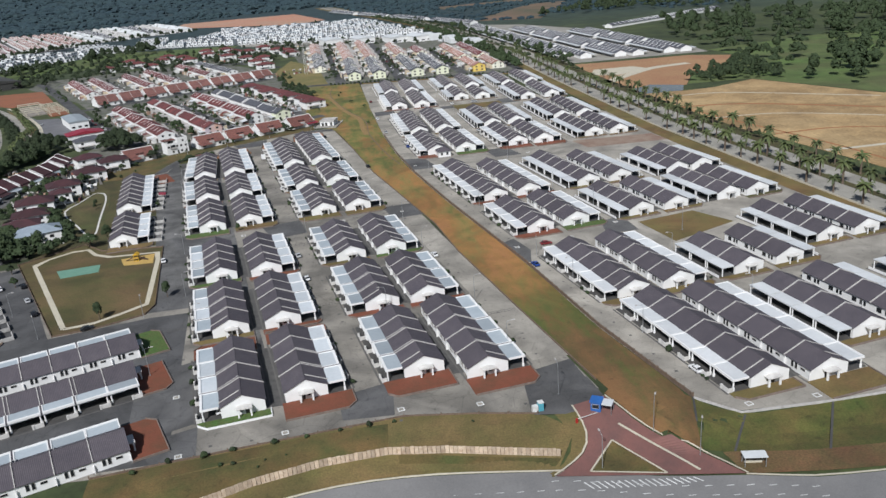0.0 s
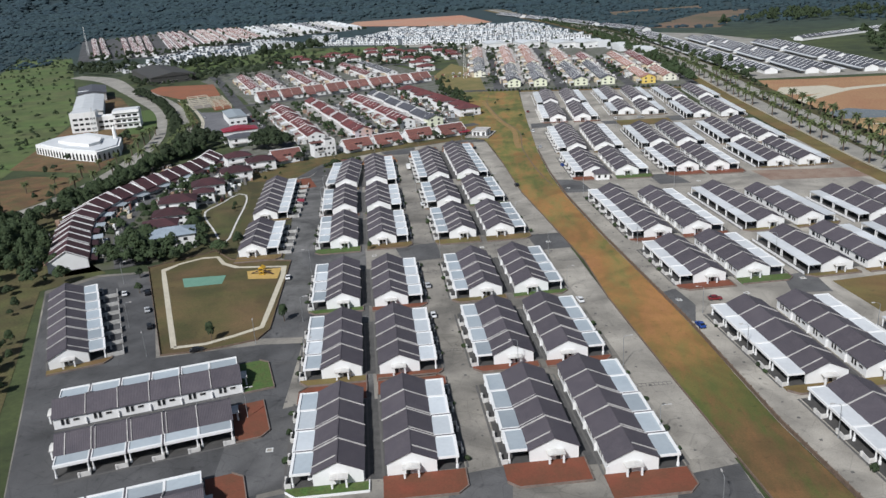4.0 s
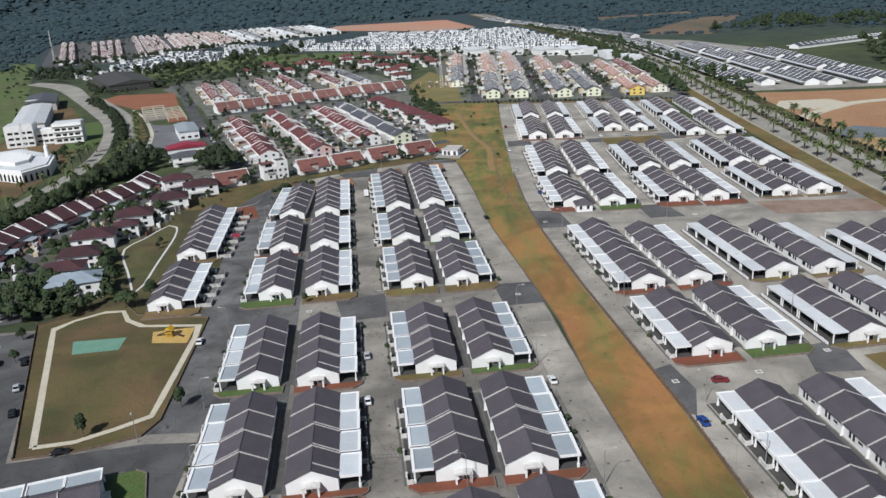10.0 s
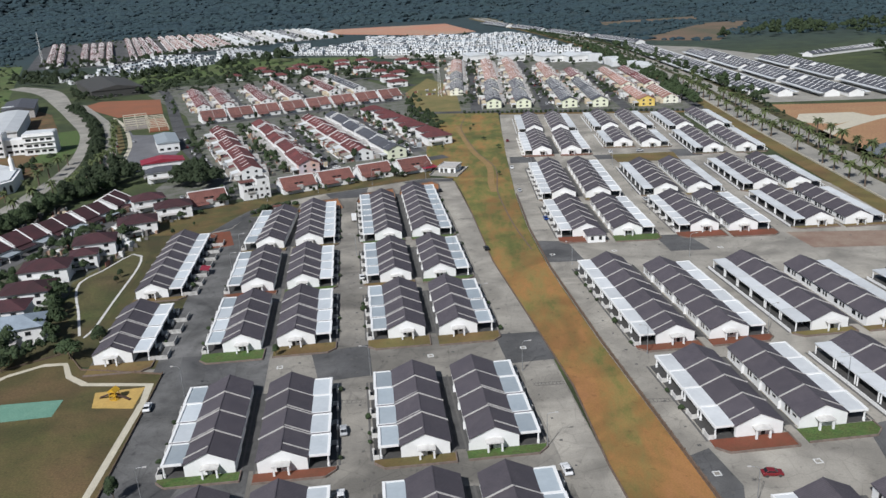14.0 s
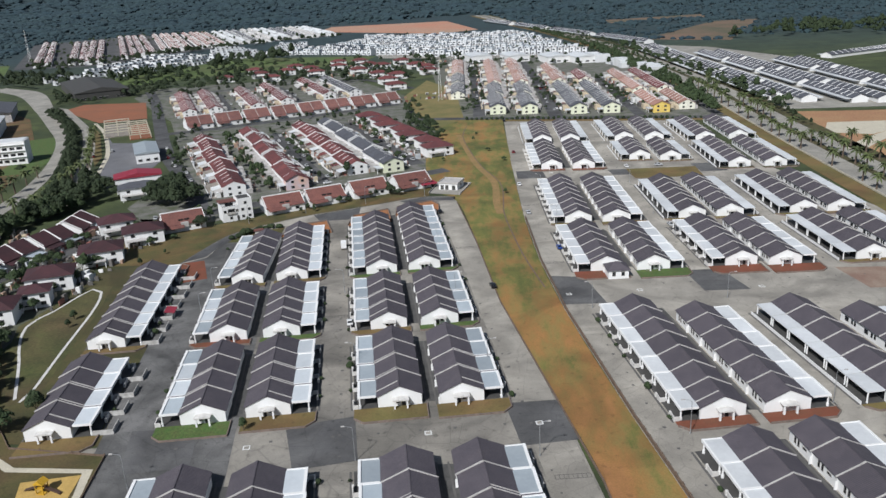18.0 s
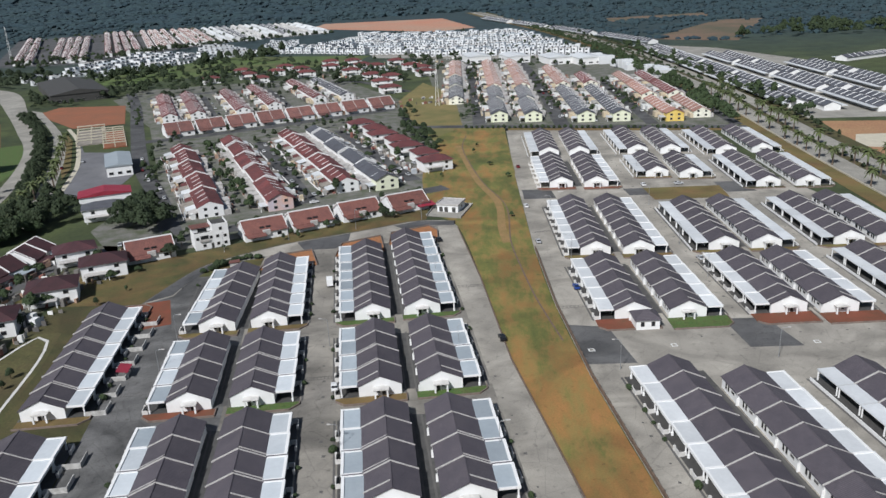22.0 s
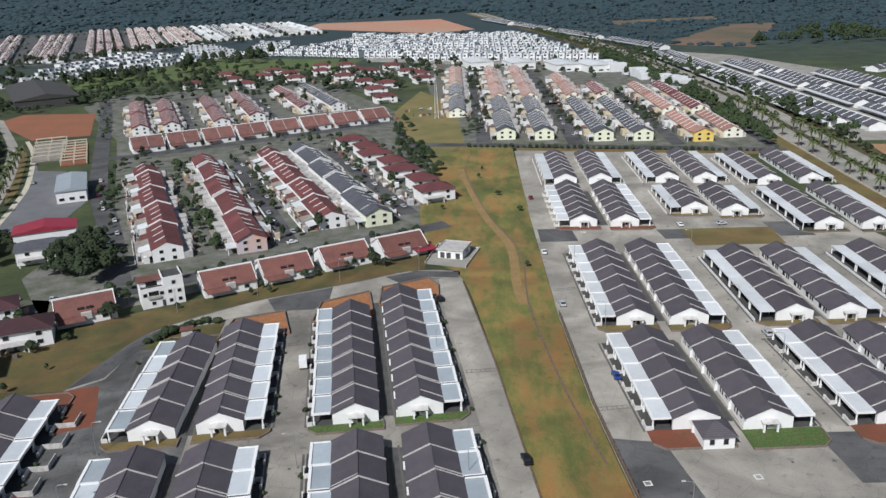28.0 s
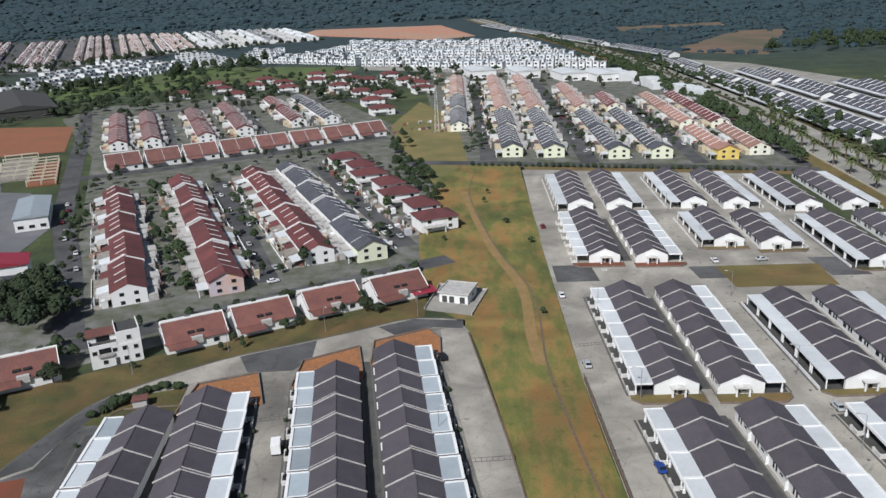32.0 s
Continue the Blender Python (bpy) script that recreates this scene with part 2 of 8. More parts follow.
def weathered(m, seed, amount, cracks=True):
    """Tyre and water marks: drifting blotches, fine cracks along cell edges and small dark spots."""
    nt = m.node_tree
    N, L = nt.nodes, nt.links
    hsv = next(n for n in N if n.bl_idname == "ShaderNodeHueSaturation")
    old = hsv.inputs["Value"].links[0].from_socket
    pos = N.new("ShaderNodeNewGeometry").outputs["Position"]
    off = N.new("ShaderNodeVectorMath")
    off.operation = "ADD"
    off.inputs[1].default_value = (seed * 17.0, seed * 31.0, 0.0)
    L.new(pos, off.inputs[0])
    def factor(node, lo, hi, a, b):
        L.new(off.outputs["Vector"], node.inputs["Vector"])
        mr = N.new("ShaderNodeMapRange")
        mr.inputs["From Min"].default_value, mr.inputs["From Max"].default_value = lo, hi
        mr.inputs["To Min"].default_value, mr.inputs["To Max"].default_value = a, b
        L.new(node.outputs["Distance" if "Distance" in node.outputs else "Fac"], mr.inputs["Value"])
        return mr.outputs["Result"]
    blot = N.new("ShaderNodeTexNoise")
    blot.inputs["Scale"].default_value, blot.inputs["Detail"].default_value, blot.inputs["Distortion"].default_value = 0.045, 8.0, 1.2
    crack = N.new("ShaderNodeTexVoronoi")
    crack.feature = "DISTANCE_TO_EDGE"
    crack.inputs["Scale"].default_value = 0.16
    spot = N.new("ShaderNodeTexNoise")
    spot.inputs["Scale"].default_value, spot.inputs["Detail"].default_value = 0.55, 4.0
    for node, lo, hi, a, b in ((blot, 0.38, 0.62, 1 - amount, 1 + amount * 0.6), (crack, 0.0, 0.02, 1 - amount * 0.7 * cracks, 1.0), (spot, 0.6, 0.72, 1.0, 1 - amount * 1.1)):
        mul = N.new("ShaderNodeMath")
        mul.operation = "MULTIPLY"
        L.new(old, mul.inputs[0]), L.new(factor(node, lo, hi, a, b), mul.inputs[1])
        old = mul.outputs["Value"]
    L.new(old, hsv.inputs["Value"])


for k, (m, amount) in enumerate(((M_CONC, 0.26), (M_CONC2, 0.34), (M_ASPH, 0.34), (M_ASPL, 0.34), (M_STREET, 0.36), (M_BLVD, 0.15))):
    weathered(m, k + 1, amount)
M_VERGE = material("yellow_green_verge", (0.168, 0.112, 0.046), 0.95, (0.095, 0.087, 0.028), 0.45, 0.08, 2.5, 0.5, grit=0.25)
M_MEADOW = material("straw_meadow", (0.21, 0.158, 0.062), 0.95, (0.11, 0.112, 0.036), 0.5, 0.045, 2.0, 0.5, grit=0.22)
M_SCRUB = material("scrub_ground", (0.062, 0.072, 0.02), 0.95, (0.09, 0.066, 0.029), 0.55, 0.05, 1.2, 0.6, grit=0.3)
# Stained lane grey, darkened further for the shade between the house walls.
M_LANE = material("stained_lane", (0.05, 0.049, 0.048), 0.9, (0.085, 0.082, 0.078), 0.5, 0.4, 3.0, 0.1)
M_PARK = material("park_grass", (0.066, 0.063, 0.019), 0.95, (0.118, 0.077, 0.034), 0.62, 0.05, 2.0, 0.5, grit=0.28)
M_SEMI = material("brick_red_roof_tile", (0.19, 0.075, 0.058), 0.8, (0.135, 0.055, 0.047), 0.5, 0.3, 3.0, 0.5, spread=0.15, wave=("Y", 0.3))
M_YARD = material("tiled_yard", (0.3, 0.27, 0.24), 0.85, (0.17, 0.15, 0.12), 0.6, 0.35, 2.0, 0.1)
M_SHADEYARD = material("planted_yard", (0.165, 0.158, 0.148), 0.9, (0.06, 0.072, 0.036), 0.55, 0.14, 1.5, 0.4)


def clutter_material():
    """Sheds, awnings, walls and pots of many colours, one colour to each piece."""
    m = material("yard_clutter", (0.5, 0.5, 0.5), 0.8, (0.35, 0.35, 0.35), 0.5, 0.8, 4.0, 0.1)
    N, L = m.node_tree.nodes, m.node_tree.links
    hsv = next(n for n in N if n.bl_idname == "ShaderNodeHueSaturation")
    ramp = N.new("ShaderNodeValToRGB")
    ramp.color_ramp.interpolation = "CONSTANT"
    L.new(N.new("ShaderNodeNewGeometry").outputs["Random Per Island"], ramp.inputs["Fac"])
    cols = ((0.6, 0.6, 0.58), (0.35, 0.34, 0.32), (0.14, 0.13, 0.12), (0.5, 0.42, 0.3), (0.22, 0.09, 0.07), (0.68, 0.68, 0.67), (0.09, 0.085, 0.08), (0.42, 0.44, 0.46), (0.33, 0.22, 0.16))
    while len(ramp.color_ramp.elements) < len(cols):
        ramp.color_ramp.elements.new(0.5)
    for i, c in enumerate(cols):
        ramp.color_ramp.elements[i].position = i / len(cols)
        ramp.color_ramp.elements[i].color = (*c, 1)
    L.new(ramp.outputs["Color"], hsv.inputs["Color"])
    return m


M_CLUTTER = clutter_material()

for k, (m, amount) in enumerate(((M_STRIP, 0.22), (M_GRASS, 0.25), (M_DRY, 0.22), (M_WILD, 0.2), (M_LAND, 0.25), (M_SAND, 0.2), (M_VERGE, 0.2), (M_PARK, 0.22), (M_TURF, 0.25), (M_SCRUB, 0.25))):
    weathered(m, k + 7, amount, False)

# ---- builders ----
def mesh(name, bm, mats):
    me = bpy.data.meshes.new(name)
    bm.normal_update()
    bm.to_mesh(me)
    bm.free()
    for m in mats if isinstance(mats, (list, tuple)) else [mats]:
        me.materials.append(m)
    return me


def part(name, bm, mat, parent, label=""):
    """One mesh object under a thing or a part."""
    ob = new(name, mesh(name, bm, mat) if isinstance(bm, bmesh.types.BMesh) else bm)
    ob.parent = parent
    return tagged(ob, label)


def box(bm, x0, y0, z0, x1, y1, z1, mi=0):
    v = [bm.verts.new(p) for p in ((x0, y0, z0), (x1, y0, z0), (x1, y1, z0), (x0, y1, z0), (x0, y0, z1), (x1, y0, z1), (x1, y1, z1), (x0, y1, z1))]
    for q in ((3, 2, 1, 0), (4, 5, 6, 7), (0, 1, 5, 4), (1, 2, 6, 5), (2, 3, 7, 6), (3, 0, 4, 7)):
        bm.faces.new([v[i] for i in q]).material_index = mi
    return bm


def boxes(*bs):
    bm = bmesh.new()
    for b in bs:
        box(bm, *b)
    return bm


def prism(bm, outline, axis, a, b, mi=0):
    """A closed outline (u, v) pulled along an axis: 'y' gives (u, s, v), 'z' gives (u, v, s), 'x' gives (s, u, v)."""
    def at(u, v, s):
        return {"y": (u, s, v), "z": (u, v, s), "x": (s, u, v)}[axis]
    lo = [bm.verts.new(at(u, v, a)) for u, v in outline]
    hi = [bm.verts.new(at(u, v, b)) for u, v in outline]
    n = len(outline)
    fs = [bm.faces.new(lo[::-1]), bm.faces.new(hi)]
    for i in range(n):
        fs.append(bm.faces.new((lo[i], lo[(i + 1) % n], hi[(i + 1) % n], hi[i])))
    for f in fs:
        f.material_index = mi
    bmesh.ops.recalc_face_normals(bm, faces=fs)
    return bm


def tube(bm, pts, radii, sides=8, mi=0):
    rings = []
    for i, p in enumerate(pts):
        p = Vector(p)
        d = (Vector(pts[min(i + 1, len(pts) - 1)]) - Vector(pts[max(i - 1, 0)])).normalized()
        u = d.orthogonal().normalized()
        w = d.cross(u)
        rings.append([bm.verts.new(p + (u * math.cos(6.2832 * k / sides) + w * math.sin(6.2832 * k / sides)) * radii[i]) for k in range(sides)])
    for a, b in zip(rings, rings[1:]):
        for k in range(sides):
            bm.faces.new((a[k], a[(k + 1) % sides], b[(k + 1) % sides], b[k])).material_index = mi
    bm.faces.new(rings[0][::-1]).material_index = mi
    bm.faces.new(rings[-1]).material_index = mi
    return bm


def smooth(a, b, v):
    s = min(1.0, max(0.0, (v - a) / (b - a)))
    return s * s * (3 - 2 * s)


def level(x, y):
    """Height of the land: the estate is flat at 0 and falls to the trunk road in front."""
    front = 160.0 if x < 62 else 146.5 - 0.02 * (x - 80)
    drop = 20.0 if x < 62 else 9.0
    return -2.6 * (1 - smooth(front - drop, front, y))


def land(x, y):
    """Land with the low hills far behind."""
    far = max(0.0, (y - 2300) / 2600)
    return level(x, y) + 120 * far ** 1.6 * (0.75 + 0.35 * math.sin(x / 610 + 1.0) + 0.2 * math.sin(x / 233)) - 0.0


def resample(pts, step):
    out = [Vector((*pts[0], 0))]
    for a, b in zip(pts, pts[1:]):
        a, b = Vector((*a, 0)), Vector((*b, 0))
        n = max(1, int((b - a).length / step))
        out += [a.lerp(b, (i + 1) / n) for i in range(n)]
    return out


def curve_pts(pts, step=6.0):
    """A smooth line through points of the plan."""
    p = [Vector((*q, 0)) for q in pts]
    p = [p[0] * 2 - p[1]] + p + [p[-1] * 2 - p[-2]]
    out = []
    for i in range(1, len(p) - 2):
        n = max(2, int((p[i + 1] - p[i]).length / step))
        for k in range(n):
            t = k / n
            a, b, c, d = p[i - 1], p[i], p[i + 1], p[i + 2]
            out.append(0.5 * ((2 * b) + (c - a) * t + (2 * a - 5 * b + 4 * c - d) * t * t + (3 * b - a - 3 * c + d) * t ** 3))
    out.append(p[-2])
    return [(v.x, v.y) for v in out]


def ribbon(name, left, right, mat, dz, label, category, kind="structure", n=None):
    """A sheet between two edge lines of the plan, laid on the land."""
    n = n or max(len(left), len(right), 2)
    def along(pts, k):
        d = [0.0]
        for a, b in zip(pts, pts[1:]):
            d.append(d[-1] + math.dist(a, b))
        s = d[-1] * k / (n - 1)
        for i in range(len(pts) - 1):
            if s <= d[i + 1] + 1e-9:
                t = (s - d[i]) / max(1e-9, d[i + 1] - d[i])
                return pts[i][0] + t * (pts[i + 1][0] - pts[i][0]), pts[i][1] + t * (pts[i + 1][1] - pts[i][1])
        return pts[-1]
    bm = bmesh.new()
    prev = None
    for k in range(n):
        a, b = along(left, k), along(right, k)
        row = []
        for j in range(5):
            x, y = a[0] + (b[0] - a[0]) * j / 4, a[1] + (b[1] - a[1]) * j / 4
            row.append(bm.verts.new((x, y, level(x, y) + dz)))
        if prev:
            for j in range(4):
                bm.faces.new((prev[j], prev[j + 1], row[j + 1], row[j]))
        prev = row
    bmesh.ops.recalc_face_normals(bm, faces=bm.faces)
    if sum(f.normal.z for f in bm.faces) < 0:
        bmesh.ops.reverse_faces(bm, faces=bm.faces)
    return tagged(new(name, mesh(name, bm, mat)), label, category, kind=kind)


def lane(name, pts, width, mat, dz, label, category="road", smoothly=True, kind="structure"):
    c = curve_pts(pts) if smoothly else [(p.x, p.y) for p in resample(pts, 8.0)]
    left, right = [], []
    for i, p in enumerate(c):
        a, b = c[max(0, i - 1)], c[min(len(c) - 1, i + 1)]
        d = math.dist(a, b)
        nx, ny = -(b[1] - a[1]) / d, (b[0] - a[0]) / d
        left.append((p[0] + nx * width / 2, p[1] + ny * width / 2))
        right.append((p[0] - nx * width / 2, p[1] - ny * width / 2))
    return ribbon(name, left, right, mat, dz, label, category, kind, n=len(c))


def patch(name, pts, mat, z, label, category="ground", kind="structure", thick=0.0):
    bm = bmesh.new()
    if thick:
        prism(bm, pts, "z", z - thick, z)
    else:
        f = bm.faces.new([bm.verts.new((x, y, z)) for x, y in pts])
        bm.normal_update()
        if f.normal.z < 0:
            f.normal_flip()
        bmesh.ops.triangulate(bm, faces=[f])
    return tagged(new(name, mesh(name, bm, mat)), label, category, kind=kind)


# ---- ground ----
def ground_sheet():
    xs = [-5000, -4000, -3300, -2800, -2400, -2000, -1700, -1400, -1200, -1000, -800, -650, -500, -400, -300, -250] + list(range(-200, 301, 4)) + [400, 500, 650, 800, 1000, 1200, 1500, 1800, 2200, 2600, 3000, 3500, 4200, 5000]
    ys = [-1200, -600, -200, 0, 60, 100] + list(range(110, 200, 3)) + [210, 240, 280, 320, 400, 500, 600, 700, 800, 900, 1000, 1200, 1500, 1800, 2200, 2500, 2800, 3100, 3400, 3800, 4200, 4700, 5200, 6000]
    bm = bmesh.new()
    grid = [[bm.verts.new((x, y, land(x, y) - 0.12)) for x in xs] for y in ys]
    for a, b in zip(grid, grid[1:]):
        for i in range(len(xs) - 1):
            bm.faces.new((a[i], a[i + 1], b[i + 1], b[i]))
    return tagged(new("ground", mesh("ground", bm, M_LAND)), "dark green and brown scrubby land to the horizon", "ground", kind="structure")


ground_sheet()
STRIP_L = [(57, 160), (55, 170), (47, 218), (39, 270), (36, 303), (30, 336), (19, 395), (12, 455), (4, 510), (-6, 530), (-14, 590), (-10, 680), (4, 712)]
STRIP_R = [(66, 143), (72, 156), (65, 197), (58, 253), (46, 327), (38, 385), (34, 430), (32, 480), (31.5, 590), (32, 690), (34, 708)]
patch("estate_ground", [(54, 166), (42, 158), (7, 167), (-33, 164), (-62, 161), (-95, 163), (-155, 296), (-142, 310), (-120, 312), (-72, 320), (-97, 440), (-92, 458), (-88, 471), (-82, 479), (-62, 494.5), (-45, 502.5), (-30, 509.5), (-12, 518.5), (3, 516.5), (12, 456), (19, 395), (30, 336), (39, 270), (47, 218)], M_CONC2, -0.02, "pale grey concrete estate streets, stained and patched", "street")
patch("estate_ground", [(73, 156), (80, 148), (102, 146), (196, 150), (192, 260), (172, 480), (150, 570), (150, 680), (33, 706), (31.5, 590), (32, 480), (34, 430), (38, 385), (46, 327), (58, 253), (65, 197)], M_CONC, -0.02, "pale grey concrete estate streets, stained and patched", "street")
ribbon("east_street", [(42.5, 184), (31, 262), (20, 336), (6.5, 430), (-3, 494), (-4, 511)], [(52.5, 184), (40, 262), (29.3, 336), (14.8, 430), (6.2, 494), (3.4, 511)], M_CONC, -0.01, "pale concrete street beside the grass strip", "road", n=40)
ribbon("grass_strip", curve_pts(STRIP_L), curve_pts(STRIP_R), M_STRIP, 0.03, "long sloping strip of dry brown and green grass", "grass", n=120)

# ---- streets, verges and the land around ----
GRATINGS = [(-24.0, 299.0, -14.6, 298.6), (26.4, 304.5, 33.7, 305.0), (51.6, 295.0, 58.8, 295.2), (-67.3, 293.9, -60.0, 293.5), (3.6, 446.5, 13.2, 447.2), (32.8, 498.9, 41.5, 500.1), (-46.7, 463.8, -38.4, 465.2), (-35.0, 387.1, -27.6, 388.0),
            (-80.7, 381.5, -74.7, 381.9), (34.9, 427.1, 44.4, 428.3), (37.6, 215.2, 45.9, 216.0), (-11.8, 238.0, -4.6, 238.4), (-57.7, 234.3, -50.3, 233.8)]
MANHOLES = [(40.4, 398.9), (62.6, 400.4), (59.6, 266.0), (80.7, 269.3), (101.3, 279.3), (-48.2, 191.9), (-43.9, 164.6), (-20.4, 167.7), (6.7, 170.0), (25.2, 167.1), (83.5, 150.0), (99.4, 149.0), (-40, 318), (0, 322), (25, 325), (50, 555), (100, 400)]

def quad(name, c, mat, z, label, category="road"):
    return patch(name, c, mat, z, label, category)


DARK = "dark grey asphalt patch where streets cross"
for c in ([(-69, 326), (-65, 309), (-50.5, 311), (-53.5, 327)], [(-33, 326), (-28, 309), (-14.5, 312), (-17.5, 330)], [(17.5, 334), (20.5, 316), (34, 318), (30.5, 335)],
          [(-41, 178), (-44, 212), (-60, 205), (-57, 172)], [(-40, 164), (-41, 176), (-54, 172), (-50, 163)], [(-66, 268), (-73, 250), (-52, 250), (-49, 268)],
          [(-8, 180), (-7, 169), (5, 168), (6, 184)], [(38, 178), (36, 162), (53, 164), (52, 182)], [(-122, 310), (-134, 307), (-128, 296), (-115, 298)],
          [(48, 268), (47, 262), (60.5, 250), (63.5, 262), (60.5, 275)], [(96, 282), (94, 268), (106, 268), (106, 285)], [(36, 415), (38, 391), (51, 391), (47, 413)],
          [(80, 416), (82, 398), (96, 398), (92, 416)], [(33, 560), (33, 545), (47, 545), (46, 560)], [(78, 556), (79, 545), (90, 545), (88, 556)], [(120, 562), (121, 545), (134, 545), (132, 562)]):
    quad("asphalt_patch", c, M_ASPH, 0.01, DARK)
NORTH_EDGE = [(-97, 440), (-92.5, 458), (-88.5, 471), (-82, 479.5), (-62, 495), (-45, 503), (-30, 510), (-12, 519), (3, 517)]
ribbon("north_road", curve_pts(NORTH_EDGE), curve_pts([(-89, 446), (-88, 457), (-85, 465), (-74, 478), (-55, 487), (-42, 489), (-23, 503.5), (-6, 512), (3, 511)]), M_CONC, 0.03, "worn concrete road along the end of the estate", "road", n=40)
patch("asphalt_patch", [(-97, 441), (-92.6, 458), (-88.6, 471), (-84, 477.5), (-82, 472), (-85.5, 465), (-88, 457), (-89.5, 447)], M_ASPL, 0.05, "dark worn asphalt length of a road", "road")
patch("asphalt_patch", [(-58, 496.6), (-53.5, 487.3), (-42, 488), (-38, 494), (-38.5, 505.6)], M_ASPL, 0.05, "dark worn asphalt length of a road", "road")
patch("asphalt_patch", [(-22, 513.5), (-17, 508), (-6, 512.5), (2.5, 511.5), (2.5, 516.7), (-12, 518.7)], M_ASPL, 0.05, "dark worn asphalt length of a road", "road")
patch("bare_soil", [(-99, 440), (-89, 443), (-82, 424), (-91, 420)], M_SOIL, 0.02, "mound of bare red soil beside a street", "earth")
lane("road_kerb", [(x - 0.2, y + 0.35) for x, y in NORTH_EDGE], 0.5, M_STAIN, 0.06, "dark stained kerb of a concrete road", "kerb")
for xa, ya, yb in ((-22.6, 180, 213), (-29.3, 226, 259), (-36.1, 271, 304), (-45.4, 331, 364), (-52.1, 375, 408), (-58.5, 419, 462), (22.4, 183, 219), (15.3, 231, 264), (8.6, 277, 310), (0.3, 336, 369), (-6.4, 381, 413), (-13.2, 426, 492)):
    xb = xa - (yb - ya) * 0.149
    ribbon("back_lane", [(xa - 2.35, ya), (xb - 2.35, yb)], [(xa + 2.35, ya), (xb + 2.35, yb)], M_LANE, 0.012, "dark stained concrete back lane between rows, wall shade in its colour", "lane", n=4)

# trunk road and gateway in front
M_TRUNK = material("pale_asphalt", (0.2, 0.195, 0.19), 0.9, (0.155, 0.152, 0.15), 0.5, 0.08, 3.0, 0.1, grit=0.12)
TRUNK_EDGE = [(-90, 134), (-40, 142.5), (-19, 145.8), (-7, 146.7), (9, 145.8), (26, 142.8), (38, 140.2), (56, 133.8), (72, 129.8), (82, 126.6), (98, 124), (180, 118)]
ribbon("trunk_road", curve_pts(TRUNK_EDGE), curve_pts([(x, y - 27) for x, y in TRUNK_EDGE]), M_TRUNK, 0.03, "wide grey asphalt trunk road with white markings", "road", n=90)
ribbon("gateway_road", curve_pts([(45.5, 160), (45.9, 152), (44.8, 147.6), (42, 143.8), (35, 139)]), curve_pts([(53.6, 162), (57.1, 152.1), (62, 144.3), (67, 138.6), (72, 130)]), M_PAVER, 0.3, "gateway road of dull red paving blocks", "road", n=40)
ribbon("traffic_island", [(49.9, 146.9), (42.3, 138.5)], [(50.1, 146.9), (57, 134)], M_TURF, 0.42, "triangular grass island with a pale kerb", "island", n=12)
for p, q in (((50, 146.9), (42.3, 138.5)), ((42.3, 138.5), (57, 134)), ((57, 134), (50, 146.9))):
    lane("island_kerb", [p, q], 0.4, M_PATH, 0.5, "pale concrete kerb round a grass island", "kerb", smoothly=False)
lane("median_kerb", [(53.2, 151.3), (58.5, 143.5), (61.5, 138), (63.7, 133.2)], 0.6, M_PATH, 0.52, "pale concrete median kerb of the gateway", "kerb")
lane("road_kerb", [(x, y + 0.3) for x, y in TRUNK_EDGE[:7]], 0.5, M_PATH, 0.15, "pale concrete kerb of the trunk road", "kerb")
lane("road_kerb", [(x, y + 0.3) for x, y in TRUNK_EDGE[8:]], 0.5, M_PATH, 0.15, "pale concrete kerb of the trunk road", "kerb")
for d, n in ((3.4, 27), (6.4, 27)):
    for k, q in enumerate(resample(curve_pts(TRUNK_EDGE[2:10], 2.0), 2.6)[::2][:n]):
        lane("lane_mark", [(q.x, q.y - d), (q.x + 1.5, q.y - d - 0.15)], 0.16, M_PAINT, 0.055, "white painted lane dash on asphalt", "road marking", smoothly=False)
for k in range(17):
    x = 40 + k * 1.35
    y = 136.0 - (x - 40) * 0.19
    lane("hatch_mark", [(x, y), (x + 1.3, y - 1.5 - 1.0 * min(1, (17 - k) / 6))], 0.28, M_PAINT, 0.055, "white painted hatching at the junction", "road marking", smoothly=False)
ribbon("verge", curve_pts([(-62, 161), (-33, 163.5), (7, 166.5), (38, 158.5), (42, 150)]), curve_pts([(-62, 139.5), (-33, 144), (-7, 147.2), (9, 146.3), (33, 141.6), (36, 141)]), M_VERGE, 0.02, "patchy straw-coloured grass verge above the road", "grass", n=60)
ribbon("verge_turf", curve_pts([(-62, 160.7), (-33, 163), (-8, 164.6), (3, 164.6)]), curve_pts([(-62, 144), (-36, 149), (-12, 153.6), (2, 153.8)]), M_TURF, 0.05, "darker green and brown turf above a hoarding", "grass", n=40)
ribbon("verge_turf", curve_pts([(4, 153), (15, 150.4), (38, 144.6)]), curve_pts([(4, 150.4), (15, 148), (36, 142.4)]), M_TURF, 0.05, "dark green strip of grass below a hoarding", "grass", n=30)
M_BROWN = material("brown_earth_verge", (0.085, 0.075, 0.026), 0.95, (0.15, 0.074, 0.036), 0.45, 0.12, 2.0, 0.5, grit=0.3)
M_BANK = material("bank_grass", (0.054, 0.074, 0.014), 0.95, (0.095, 0.074, 0.022), 0.45, 0.12, 2.5, 0.5, grit=0.25)
weathered(M_BANK, 21, 0.3, False)
weathered(M_BROWN, 22, 0.25, False)
ribbon("bank", curve_pts([(72.5, 156), (80, 147), (102, 145.6), (190, 145)]), curve_pts([(66, 141), (73, 137.5), (102, 132), (190, 128)]), M_BANK, 0.06, "mown green bank below the raised streets", "grass", n=40)


